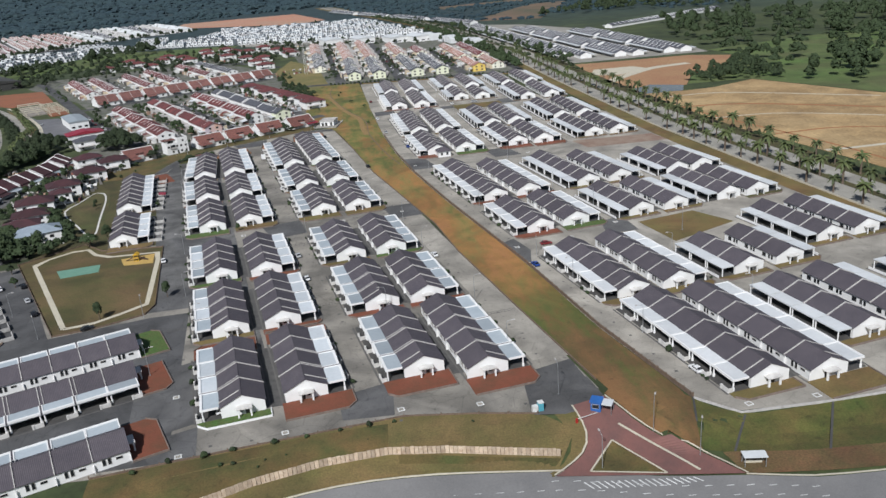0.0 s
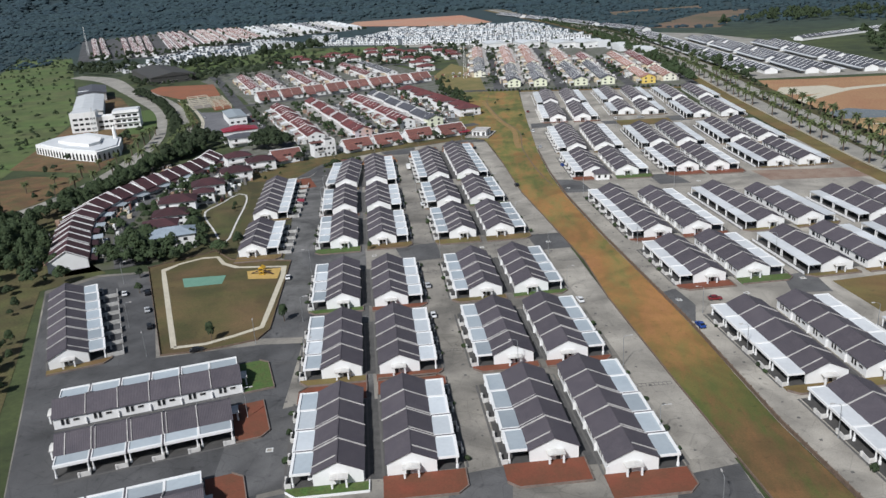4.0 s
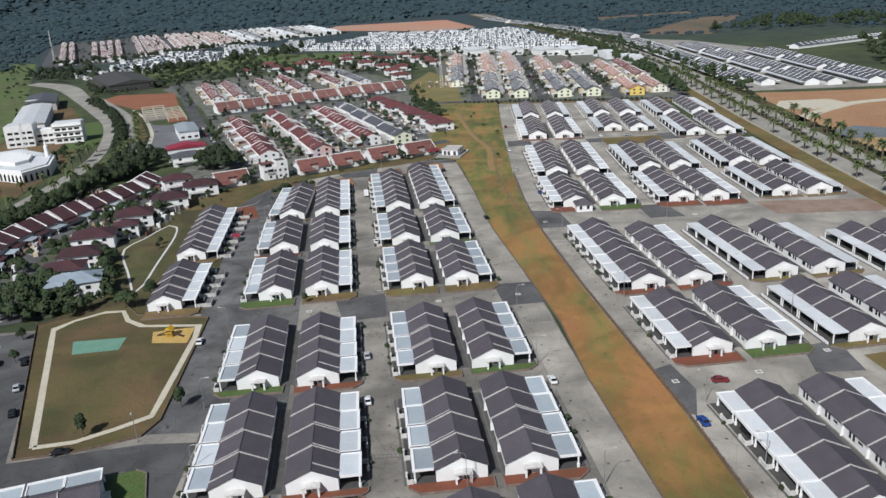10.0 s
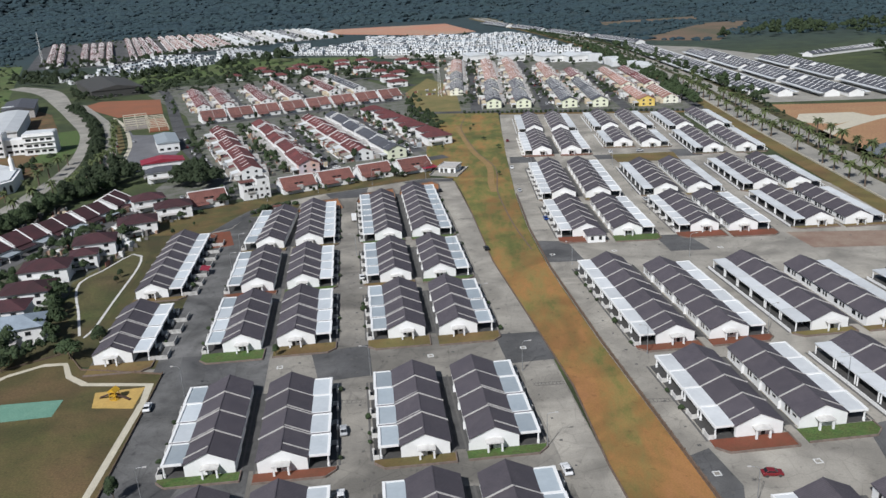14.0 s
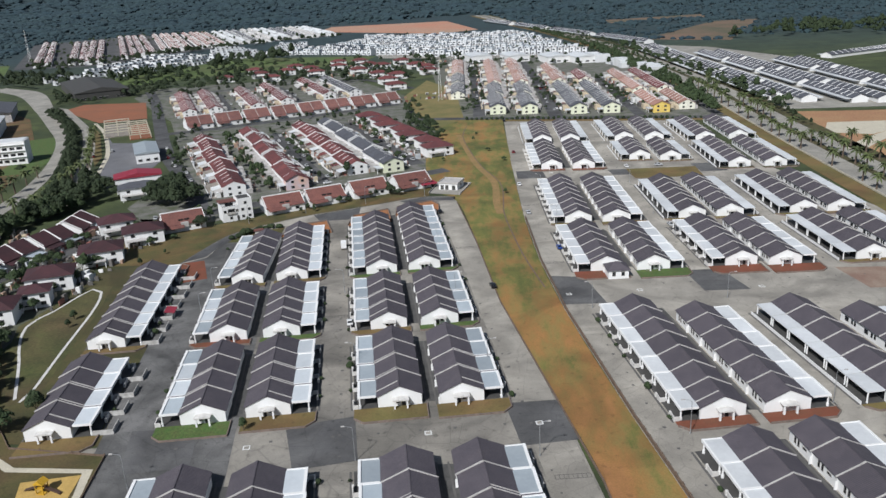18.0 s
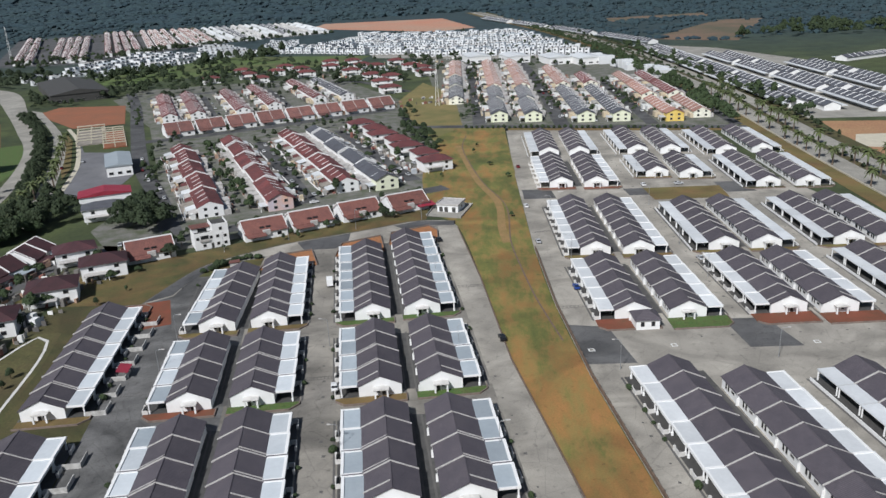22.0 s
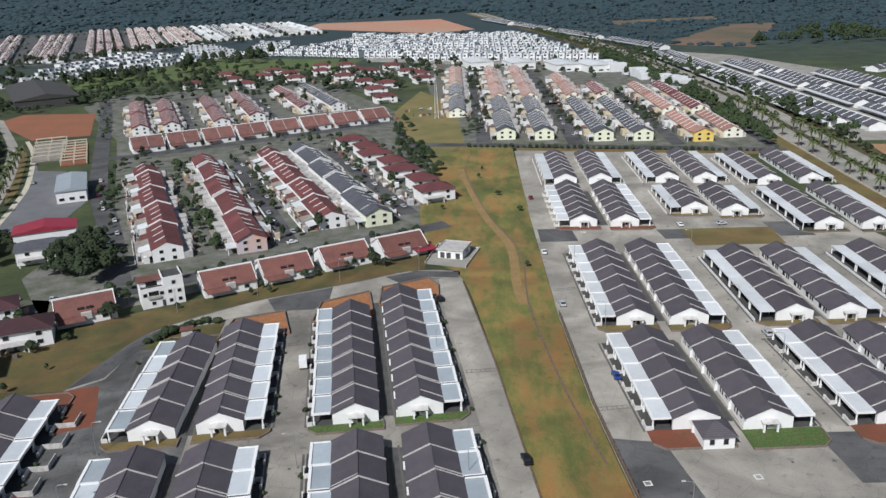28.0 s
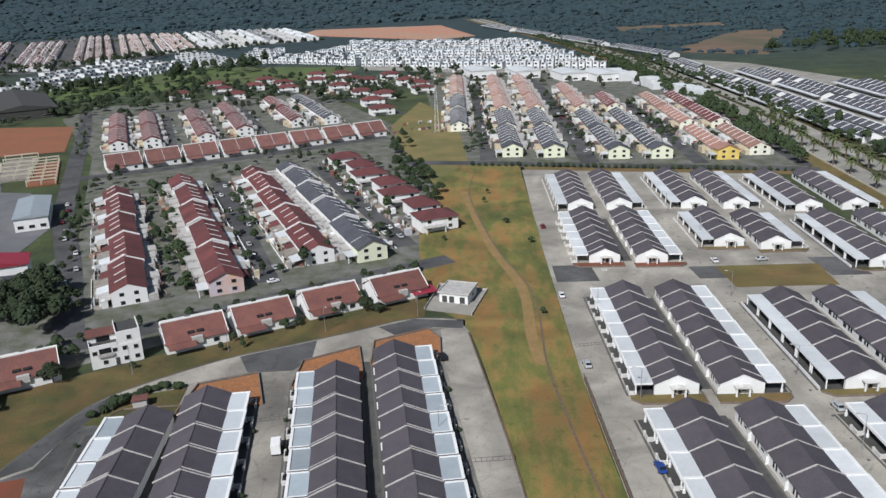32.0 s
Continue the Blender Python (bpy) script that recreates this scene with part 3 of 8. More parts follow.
def low_fence(pts, name, mat, h, t, label, posts=0.0, planks=0.0):
    """A fence or wall along a line of the plan: one swept rail, posts, or single upright planks."""
    e = new(name)
    c = resample(pts, 6.0)
    if not planks:
        bm = bmesh.new()
        prev = None
        for i, q in enumerate(c):
            d = (c[min(i + 1, len(c) - 1)] - c[max(i - 1, 0)]).normalized()
            w = Vector((-d.y, d.x, 0)) * t / 2
            z = level(q.x, q.y)
            ring = [bm.verts.new((v.x, v.y, z + k)) for v, k in ((q + w, -0.2), (q + w, h), (q - w, h), (q - w, -0.2))]
            if prev:
                for j in range(4):
                    bm.faces.new((prev[j], prev[(j + 1) % 4], ring[(j + 1) % 4], ring[j]))
            else:
                bm.faces.new(ring[::-1])
            prev = ring
        bm.faces.new(prev)
        bmesh.ops.recalc_face_normals(bm, faces=bm.faces)
        part("rail", bm, mat, e)
    else:
        me = mesh("plank", boxes((-planks * 0.47, -0.04, -0.2, planks * 0.47, 0.04, h)), mat)
        rnd = random.Random(4)
        c = resample(pts, planks)
        for a, q in zip(c, c[1:]):
            k = part("plank", me, None, e)
            mid = (a + q) / 2
            k.matrix_basis = Matrix.Translation((mid.x, mid.y, level(mid.x, mid.y) + rnd.uniform(-0.08, 0.05))) @ Matrix.Rotation(math.atan2(q.y - a.y, q.x - a.x) + rnd.uniform(-0.05, 0.05), 4, "Z")
    if posts:
        me = mesh("post", boxes((-0.1, -0.1, -0.2, 0.1, 0.1, h + 0.4)), mat)
        for q in resample(pts, posts):
            part("post", me, None, e).matrix_basis = pose(q.x, q.y, level(q.x, q.y))
    return tagged(e, label, "fence")


low_fence([(-40, 147), (-27, 150.8), (-12, 153.2), (2, 153.6), (15, 151.2), (38, 145.2)], "hoarding", material("pale_timber", (0.52, 0.42, 0.32), 0.9, (0.38, 0.28, 0.2), 0.6, 1.2, 5.0, spread=0.25), 1.9, 0.15, "pale weathered timber hoarding along the verge", 0, 0.9)
M_RUST = material("weathered_fence", (0.1, 0.07, 0.05), 0.9, (0.16, 0.11, 0.08), 0.5, 1.0, 4.0)
low_fence([(73, 156), (65.3, 197), (58.3, 253), (46.3, 327), (38.3, 385), (34.3, 430), (32.3, 480)], "strip_fence", M_RUST, 1.0, 0.3, "low brown weathered fence at the top of the grass strip", 3.4)
low_fence([(54.6, 170), (46.8, 218), (38.8, 270), (35.8, 303), (29.8, 336), (18.8, 395), (11.8, 455), (4, 508)], "drain_kerb", M_RUST, 0.35, 0.3, "low dark concrete drain edge along the grass strip", 0)
lane("bare_soil", [(22.6, 488), (21.4, 505), (21.5, 540), (14, 575), (9, 610), (3, 660)], 3.2, material("straw_earth", (0.27, 0.165, 0.07), 0.95, (0.2, 0.14, 0.05), 0.5, 0.2, 2.0, 0.5, grit=0.25), 0.08, "worn bare earth beside an open drain", "earth")
lane("open_drain", [(33.5, 405), (31, 420), (28.5, 437), (26, 462), (24, 490), (24.5, 536), (15, 579), (6, 649), (8, 690)], 0.55, M_RUST, 0.12, "narrow brown open drain down the grass strip", "drain")
low_fence([(73, 155.5), (80, 147), (102, 145.8), (190, 145.5)], "bank_kerb", M_PARAPET, 0.4, 0.3, "low grey concrete kerb above a bank", 0)

patch("scrub_ground", [(-97, 150), (-157, 296), (-140, 312), (-150, 322), (-178, 345), (-200, 400), (-212, 420), (-240, 375), (-262, 322), (-330, 240), (-300, 100), (-110, 90)], M_SCRUB, -0.03, "rough scrubby ground with bare brown patches", "grass")
patch("brown_field", [(-222, 420), (-236, 382), (-262, 332), (-330, 300), (-360, 420), (-262, 480), (-224, 470)], M_BROWN, -0.02, "dry brown field beside a road", "earth")
# park
PARK = [(-92, 241), (-125, 315), (-120, 319), (-104, 331), (-95, 320), (-71, 316), (-64, 256), (-66, 249), (-80, 243)]
patch("park_lawn", PARK, M_PARK, 0.02, "park lawn with worn brown patches", "grass")
lane("park_path", [(-90, 246), (-119, 314), (-103, 327), (-94, 312), (-71.5, 310.5), (-67, 258), (-80, 248), (-90, 246)], 1.7, M_PATH, 0.05, "pale concrete footpath round the park", "path", smoothly=False)
patch("games_court", [(-103.7, 293.6), (-107.4, 302.3), (-92, 304), (-91, 295.7)], M_COURT, 0.06, "faded green painted games court in the park", "court")
patch("play_pit", [(-82.6, 299.2), (-85.2, 307), (-73.1, 309.3), (-72, 298.5)], material("yellow_sand", (0.5, 0.33, 0.1), 0.9), 0.07, "ochre sand play area with a timber edge", "playground")


def playground():
    e = new("climbing_frame")
    wood, yel = material("dark_timber", (0.08, 0.045, 0.03)), material("yellow_paint", (0.6, 0.35, 0.03), 0.5)
    part("tower", boxes((-0.9, -0.9, 0, 0.9, 0.9, 0.1), (-0.9, -0.9, 1.2, 0.9, 0.9, 1.35), (-0.9, -0.9, 0, -0.75, -0.75, 2.4), (0.75, -0.9, 0, 0.9, -0.75, 2.4), (-0.9, 0.75, 0, -0.75, 0.9, 2.4), (0.75, 0.75, 0, 0.9, 0.9, 2.4)), yel, e)
    bm = bmesh.new()
    prism(bm, [(-1.2, 2.4), (1.2, 2.4), (0, 3.3)], "y", -1.1, 1.1)
    part("roof", bm, yel, e)
    for s in (-1, 1):
        bm = bmesh.new()
        prism(bm, [(s * 0.9, 1.3), (s * 4.2, 0.15), (s * 4.2, 0.3), (s * 0.9, 1.5)], "y", -0.4, 0.4)
        part("slide", bm, wood, e)
    e.matrix_basis = pose(-78.5, 303.5, 0.07, 0, 0, -10)
    tagged(e, "yellow and dark climbing frame with two slides", "playground")


playground()
low_fence(PARK + [PARK[0]], "park_fence", M_RUST, 0.5, 0.12, "low dark fence round the park", 8.0)

# land use around
ribbon("north_verge", curve_pts([(-150, 440), (-128, 468), (-104, 484), (-74, 503), (-57, 513), (-34, 526), (-9, 537)]), curve_pts([(-97, 440), (-92.5, 458), (-88.5, 471), (-82, 479.5), (-62, 495), (-45, 503), (-30, 510), (-9, 520.5)]), M_TURF, 0.022, "green and yellow grass bank behind the road", "grass", n=40)
patch("verge", [(-122, 313), (-96, 322), (-72, 320), (-100, 452), (-116, 462), (-126, 440), (-124, 360)], M_GRASS, -0.01, "patchy grass behind the houses", "grass")
patch("lawn", [(-103, 340), (-101, 346), (-105, 370), (-109, 398), (-114, 420), (-122, 420), (-127, 402), (-130, 388), (-124, 372), (-117, 358), (-106, 338)], M_SCRUB, 0.01, "green lawn inside a footpath loop", "grass")
lane("park_path", [(-104, 341), (-103.5, 346), (-107, 369), (-111, 398), (-114, 411), (-117.5, 417.5), (-121, 416), (-124, 400), (-127.5, 389), (-122, 374), (-116, 363), (-106, 342.5)], 0.8, M_CANOPY, 0.05, "pale narrow footpath on the grass", "path")
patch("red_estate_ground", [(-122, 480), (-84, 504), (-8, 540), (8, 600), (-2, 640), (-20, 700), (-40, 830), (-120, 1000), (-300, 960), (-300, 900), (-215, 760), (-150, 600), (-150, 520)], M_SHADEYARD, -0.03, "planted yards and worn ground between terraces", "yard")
for pts, w in (([(-118, 500), (-85, 520), (-45, 545), (-2, 570)], 9), ([(-63, 552), (-120, 692)], 8), ([(-18, 585), (-75, 722)], 8), ([(-205, 705), (-160, 725), (-100, 760), (-45, 795)], 10), ([(-171, 770), (-222, 900)], 8), ([(-122, 805), (-172, 930)], 8), ([(-70, 800), (-118, 960)], 8), ([(-270, 900), (-190, 940), (-100, 960), (-40, 880)], 8)):
    lane("estate_street", pts, w, M_ASPL, 0.04, "grey asphalt street between terraces")
# ---- ground of the yellow estate ----
patch("meadow", [(-12, 590), (32, 590), (32, 706), (6, 716), (-2, 860), (-30, 930), (-45, 830), (-24, 720), (-6, 660)], M_MEADOW, 0.0, "dry brown and green meadow with paths", "grass")
lane("cross_road", [(-30, 722), (6, 717), (83, 702), (175, 682)], 9, M_ASPL, 0.02, "grey asphalt road behind a clipped hedge", "road")
lane("verge", [(0, 708), (33, 703), (80, 693), (172, 675)], 7, M_DRY, 0.01, "strip of dry brown grass", "grass")
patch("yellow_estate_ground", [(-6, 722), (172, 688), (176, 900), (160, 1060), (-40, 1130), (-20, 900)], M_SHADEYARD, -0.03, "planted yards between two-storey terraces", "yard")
for pts, w in (([(17, 722), (16, 900), (10, 1060)], 9), ([(69, 710), (70, 900), (66, 1060)], 10), ([(124, 702), (125, 900)], 8), ([(172, 690), (174, 840)], 7), ([(0, 850), (170, 846)], 7)):
    lane("estate_street", pts, w, M_ASPL, 0.04, "grey asphalt street between terraces")
BLVD = [(196, 170), (191.5, 250), (186, 330), (181, 430), (180.5, 600), (183, 718), (186, 800), (182, 950), (168, 1150), (125, 1450), (75, 1700), (20, 2000)]
def beside(d):
    return [(x + d, y) for x, y in BLVD]
lane("boulevard", beside(7), 12, M_BLVD, 0.02, "pale grey carriageway of a palm-lined boulevard", "road")
lane("boulevard", beside(22), 10, M_BLVD, 0.025, "pale grey carriageway of a palm-lined boulevard", "road")
lane("median", beside(15), 4, M_GRASS, 0.03, "grass median between two carriageways", "grass")
lane("verge", beside(31), 9, M_GRASS, 0.03, "rough green verge beside a bare field", "grass")
lane("verge", beside(-4), 9, M_DRY, 0.005, "dry grass verge along the boulevard wall", "grass")
low_fence([(x + 0.6, y) for x, y in BLVD[:8]], "boulevard_wall", M_PATH, 0.6, 0.3, "low pale wall along the boulevard", 0)
patch("bare_field", [(206, 530), (244, 520), (263, 521), (301, 536), (337, 447), (420, 380), (460, 150), (236, 150), (232, 300), (224, 362), (213, 424), (210, 473)], M_SAND, 0.0, "graded field of bare orange and yellow earth", "earth")
patch("bare_field", [(221, 690), (210, 590), (208, 532), (254, 541), (279, 585), (313, 593), (351, 654), (321, 679), (259, 684)], material("site_earth", (0.33, 0.2, 0.1), 0.95, (0.28, 0.14, 0.075), 0.5, 0.03, 0.8, 0.5, grit=0.3), -0.01, "building site of orange and pale bare earth", "earth")
lane("site_track", [(208, 578), (226, 598), (247, 616), (268, 630), (300, 636)], 9, M_PATH, 0.03, "pale haul track on bare earth", "track")
patch("site_track", [(211, 622), (233, 612), (262, 632), (257, 648), (224, 650)], M_PATH, 0.02, "pale haul track on bare earth", "track")
for k, pts in enumerate(([(222, 505), (262, 498), (330, 440)], [(214, 470), (258, 455), (340, 385)], [(218, 430), (262, 420), (345, 350)], [(226, 380), (275, 372), (360, 300)], [(228, 340), (290, 330), (370, 262)], [(212, 500), (222, 430), (240, 330), (243, 200)])):
    lane("site_track", pts, (2.0, 3.0, 1.6)[k % 3], M_CLAY if k % 2 else M_PATH, 0.03, "faint wheel track across bare earth", "track")
patch("pond", [(209, 541), (214, 523), (242, 521), (252, 541), (233, 556)], material("muddy_water", (0.16, 0.15, 0.13), 0.1, None, 0.5, 0.1, 1.0, 0.02), 0.03, "still grey muddy pond on a building site", "water")
patch("meadow", [(256, 543), (301, 540), (338, 450), (420, 384), (620, 420), (620, 760), (350, 700), (352, 652), (313, 593), (279, 583)], M_WILD, -0.04, "rough green slope behind a bare field", "grass")
patch("red_soil_road", [(128, 414), (131, 396), (174, 394), (172, 411)], material("brown_rubble", (0.2, 0.125, 0.095), 0.95, (0.27, 0.21, 0.16), 0.6, 0.12, 2.0, 0.4, grit=0.14), 0.015, "strip of bare red soil across the estate", "earth")
patch("vacant_plot", [(109, 276), (133, 281), (141, 264), (113, 252)], M_DRY, 0.02, "vacant plot of dry brown grass", "grass")
patch("vacant_plot", [(87, 556), (121, 556), (120, 537), (88, 537)], M_DRY, 0.02, "vacant plot of dry brown grass", "grass")
M_CLAY2 = material("red_clay", (0.26, 0.092, 0.045), 0.95, (0.2, 0.085, 0.045), 0.5, 0.06, 1.0, 0.4, grit=0.25)
patch("red_field", [(-337, 838), (-274, 768), (-241, 780), (-276, 868), (-334, 872)], M_CLAY2, 0.0, "cleared field of red soil", "earth")
patch("far_estate_ground", [(-600, 1235), (-500, 1235), (-440, 1330), (-371, 1480), (-235, 1570), (-335, 1840), (-520, 1850), (-720, 1830), (-830, 1730)], M_ASPL, -0.05, "grey streets between distant terraces", "street")
patch("far_estate_ground", [(-100, 1160), (15, 1108), (128, 1040), (150, 1110), (95, 1400), (-10, 1480), (-145, 1510)], M_BLVD, -0.05, "grey streets between distant white terraces", "street")
M_FAREARTH = material("dull_far_earth", (0.17, 0.105, 0.07), 0.95, (0.06, 0.07, 0.04), 0.6, 0.012, 0.6, 0.3)
patch("far_earth", [(-275, 1707), (-268, 1838), (-35, 1846), (26, 1567), (-36, 1515)], material("far_red_earth", (0.42, 0.19, 0.12), 0.95, (0.36, 0.24, 0.17), 0.5, 0.01, 0.2), 0.0, "distant cleared field of red earth", "earth")
patch("far_earth", [(235, 1240), (400, 1500), (470, 1500), (330, 1180)], M_FAREARTH, 0.0, "distant patch of red earth", "earth")
patch("far_earth", [(250, 1560), (420, 1600), (430, 1680), (240, 1640)], M_FAREARTH, 0.0, "distant patch of red earth", "earth")
patch("works_yard", [(-262, 748), (-227, 683), (-210, 680), (-172, 628), (-168, 590), (-178, 560), (-192, 576), (-202, 612), (-214, 650)], material("yard_asphalt", (0.15, 0.15, 0.16), 0.9, (0.11, 0.11, 0.115), 0.5, 0.1, 2.0, 0.1), 0.02, "grey asphalt yard of a workshop", "yard")
lane("park_path", [(-276, 766), (-250, 723), (-217, 653), (-203, 613), (-192, 576)], 2.6, M_PATH, 0.05, "pale concrete kerb path beside a yard", "path")
patch("verge", [(-274, 756), (-252, 721), (-215, 640), (-207, 612), (-228, 655)], M_VERGE, 0.015, "wedge of yellow-green grass between roads", "grass")
lane("side_road", [(-112, 511), (-142, 575), (-176, 643), (-222, 755), (-263, 857), (-300, 940)], 9, M_ASPL, 0.03, "grey asphalt street beside an older estate", "road")
patch("meadow", [(-430, 1028), (-357, 1140), (-290, 1245), (-106, 1188), (-120, 1090), (-240, 1080), (-330, 1000)], M_WILD, -0.05, "rough green field before distant houses", "grass")
patch("school_ground", [(-222, 480), (-234, 560), (-256, 640), (-300, 720), (-345, 800), (-420, 880), (-330, 690), (-300, 560), (-285, 500)], M_BROWN, -0.02, "dry earth and lawn round a white building", "grass")
ribbon("west_road", curve_pts([(-500, 1010), (-436, 950), (-362, 841), (-312, 762), (-273, 698), (-246, 636), (-228, 580), (-220, 535), (-216, 476), (-219, 430), (-236, 380), (-262, 330)]), curve_pts([(-494, 1030), (-424, 972), (-347, 845), (-293, 752), (-253, 673), (-231, 616), (-217, 571), (-209, 524), (-205, 470), (-207, 428), (-222, 375), (-247, 325)]), M_BLVD, 0.03, "pale grey curving main road between palms", "road", n=90)
ribbon("west_road", curve_pts([(-352, 860), (-284, 756), (-249, 687), (-223, 627), (-197, 559), (-186, 525)]), curve_pts([(-338, 850), (-270, 744), (-236, 677), (-212, 619), (-188, 558), (-178, 525)]), M_BLVD, 0.02, "pale grey second carriageway beside trees", "road", n=50)
lane("lawn", [(-250, 600), (-262, 660), (-290, 710)], 22, M_LAWN, 0.0, "curved green lawn inside a road bend", "grass")
ribbon("slope_foot", [(54.2, 163), (57.6, 152.4), (62.5, 144.6), (67.3, 139)], [(62, 170), (72.4, 156), (69.6, 148), (67.4, 140.5)], M_STRIP, 0.3, "rough brown and green slope beside the gateway", "grass", n=80)
ribbon("verge", curve_pts([(71, 138), (102, 132.4), (190, 128)]), curve_pts([(72, 130), (105, 124.8), (190, 119)]), M_BROWN, 0.14, "brown earth verge below the bank", "grass", n=30)


# gratings across the streets: two rails and cross bars
def grating(x0, y0, x1, y1):
    e = new("street_grating")
    d = Vector((x1 - x0, y1 - y0, 0))
    n = Vector((-d.y, d.x, 0)).normalized()
    L = d.length
    part("rail", boxes((0, -0.75, 0, L, -0.62, 0.03)), M_STAIN, e)
    part("rail", boxes((0, 0.62, 0, L, 0.75, 0.03)), M_STAIN, e)
    bm = bmesh.new()
    for k in range(9):
        box(bm, L * k / 8 - 0.06, -0.62, 0, L * k / 8 + 0.06, 0.62, 0.03)
    tagged(part("bar", bm, M_STAIN, e), kind="stuff")
    e.matrix_basis = Matrix.Translation((x0, y0, 0.0)) @ Matrix.Rotation(math.atan2(d.y, d.x), 4, "Z")
    tagged(e, "dark steel drain grating across a concrete street", "grating", "drain gratings")


for g in GRATINGS:
    grating(*g)


def manhole(x, y):
    e = new("manhole_cover")
    part("frame", boxes((-0.8, -0.8, 0, 0.8, -0.55, 0.05), (-0.8, 0.55, 0, 0.8, 0.8, 0.05), (-0.8, -0.55, 0, -0.55, 0.55, 0.05), (0.55, -0.55, 0, 0.8, 0.55, 0.05)), M_PAINT, e)
    part("lid", boxes((-0.55, -0.55, 0, 0.55, 0.55, 0.04)), M_CONC, e)
    e.matrix_basis = pose(x, y, level(x, y) + 0.0, 0, 0, 8)
    tagged(e, "square concrete manhole cover with pale rim in a street", "manhole cover", "manhole covers")


for x, y in MANHOLES:
    manhole(x, y)
patch("rough_field", [(-268, 440), (-292, 540), (-335, 690), (-440, 900), (-640, 1300), (-740, 1330), (-560, 900), (-440, 640), (-330, 450)], M_WILD, -0.06, "bright green rough field with bare patches", "grass")
ribbon("side_street", [(-63, 250), (-73, 311), (-85, 385), (-96, 450)], [(-51.5, 250), (-64, 330), (-71, 374), (-83, 455)], M_STREET, 0.0, "darker street between rows", "road", n=24)
patch("side_street", [(-22, 180), (-36, 271), (-52, 375), (-65, 466), (-70, 478), (-90, 460), (-81, 385), (-64, 310), (-51, 246)], M_STREET, -0.012, "darker street between rows", "road")
patch("side_street", [(-46, 163), (-95, 163.5), (-153, 293), (-140, 308), (-121, 310), (-93, 240), (-64, 246), (-52, 246)], M_ASPL, -0.005, "darker street between rows", "road")
for x, y, ln, sk in ((-205, 775, 118, 22.5), (-187, 783, 118, 22.5), (-156, 792, 118, 22.5), (-137, 812, 118, 22.5), (-107, 838, 118, 22.5), (-86, 845, 118, 22.5), (30, 748, 260, 0.5), (53, 742, 260, 0.5), (85, 734, 200, 0.5), (108, 732, 180, 0.5), (140, 729, 160, 0.5), (159, 729, 170, 0.5)):
    a = radians(sk)
    ribbon("yard_strip", [(x - 9.5, y), (x - 9.5 - math.sin(a) * ln, y + math.cos(a) * ln)], [(x + 9.5, y), (x + 9.5 - math.sin(a) * ln, y + math.cos(a) * ln)], M_YARD, 0.01, "pale concrete yards along a terrace", "yard", n=8)
patch("garden_ground", [(-124, 322), (-128, 440), (-116, 466), (-130, 500), (-165, 505), (-192, 440), (-180, 370), (-155, 310)], material("shaded_yards", (0.09, 0.085, 0.075), 0.9, (0.06, 0.07, 0.03), 0.6, 0.12, 2.0, 0.3), -0.03, "dark yards and lanes between old houses", "yard")

for pts in ([(73, 156), (66.8, 140)], [(80.4, 146), (73.6, 137.6)], [(101, 145.5), (92.5, 133.2)]):
    lane("open_drain", pts, 0.5, M_DARK, 0.16, "narrow dark drain down a green bank", "drain", smoothly=False)

ribbon("gateway_apron", [(36, 159), (43, 171), (53, 172)][::-1], [(43, 157.5), (50, 158.5), (54, 161)][::-1], M_ASPH, 0.07, "dark asphalt apron at the gateway", "road", n=30)
ribbon("verge", curve_pts([(40, 160), (42, 150), (38, 143), (32, 139.5)]), curve_pts([(45.3, 160), (45.7, 152), (44.6, 147.6), (41.8, 143.9), (34.8, 139.3)]), M_VERGE, 0.05, "yellow-green grass beside the gateway", "grass", n=50)
lane("road_kerb", [(45.3, 160), (45.7, 152), (44.6, 147.6), (41.8, 143.9), (34.8, 139.3)], 0.4, M_PATH, 0.42, "pale concrete kerb of the gateway road", "kerb")
lane("road_kerb", [(53.9, 162), (57.4, 152.2), (62.3, 144.5), (67.3, 138.8), (72.3, 130)], 0.4, M_PATH, 0.48, "pale concrete kerb of the gateway road", "kerb")
# back lanes of the right-hand rows, wall shade included in their dark colour

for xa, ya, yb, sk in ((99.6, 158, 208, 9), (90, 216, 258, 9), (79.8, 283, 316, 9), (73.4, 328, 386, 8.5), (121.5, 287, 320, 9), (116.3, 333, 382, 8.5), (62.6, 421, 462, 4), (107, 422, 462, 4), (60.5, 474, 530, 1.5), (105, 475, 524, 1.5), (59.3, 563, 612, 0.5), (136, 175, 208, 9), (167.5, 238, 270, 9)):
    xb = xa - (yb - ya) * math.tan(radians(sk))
    ribbon("back_lane", [(xa - 1.6, ya), (xb - 1.6, yb)], [(xa + 1.6, ya), (xb + 1.6, yb)], M_LANE, 0.012, "dark stained concrete back lane between rows, wall shade in its colour", "lane", n=4)

low_fence([(-62, 161.2), (-33, 163.8), (7, 166.8), (24, 163), (37, 159.2)], "verge_fence", M_RUST, 0.35, 0.25, "low dark kerb fence between street and verge", 6.0)

# ---- terraced houses ----
UNIT, HALF, EAVE, RIDGE, PORCH = 8.6, 5.25, 2.95, 5.35, 4.6


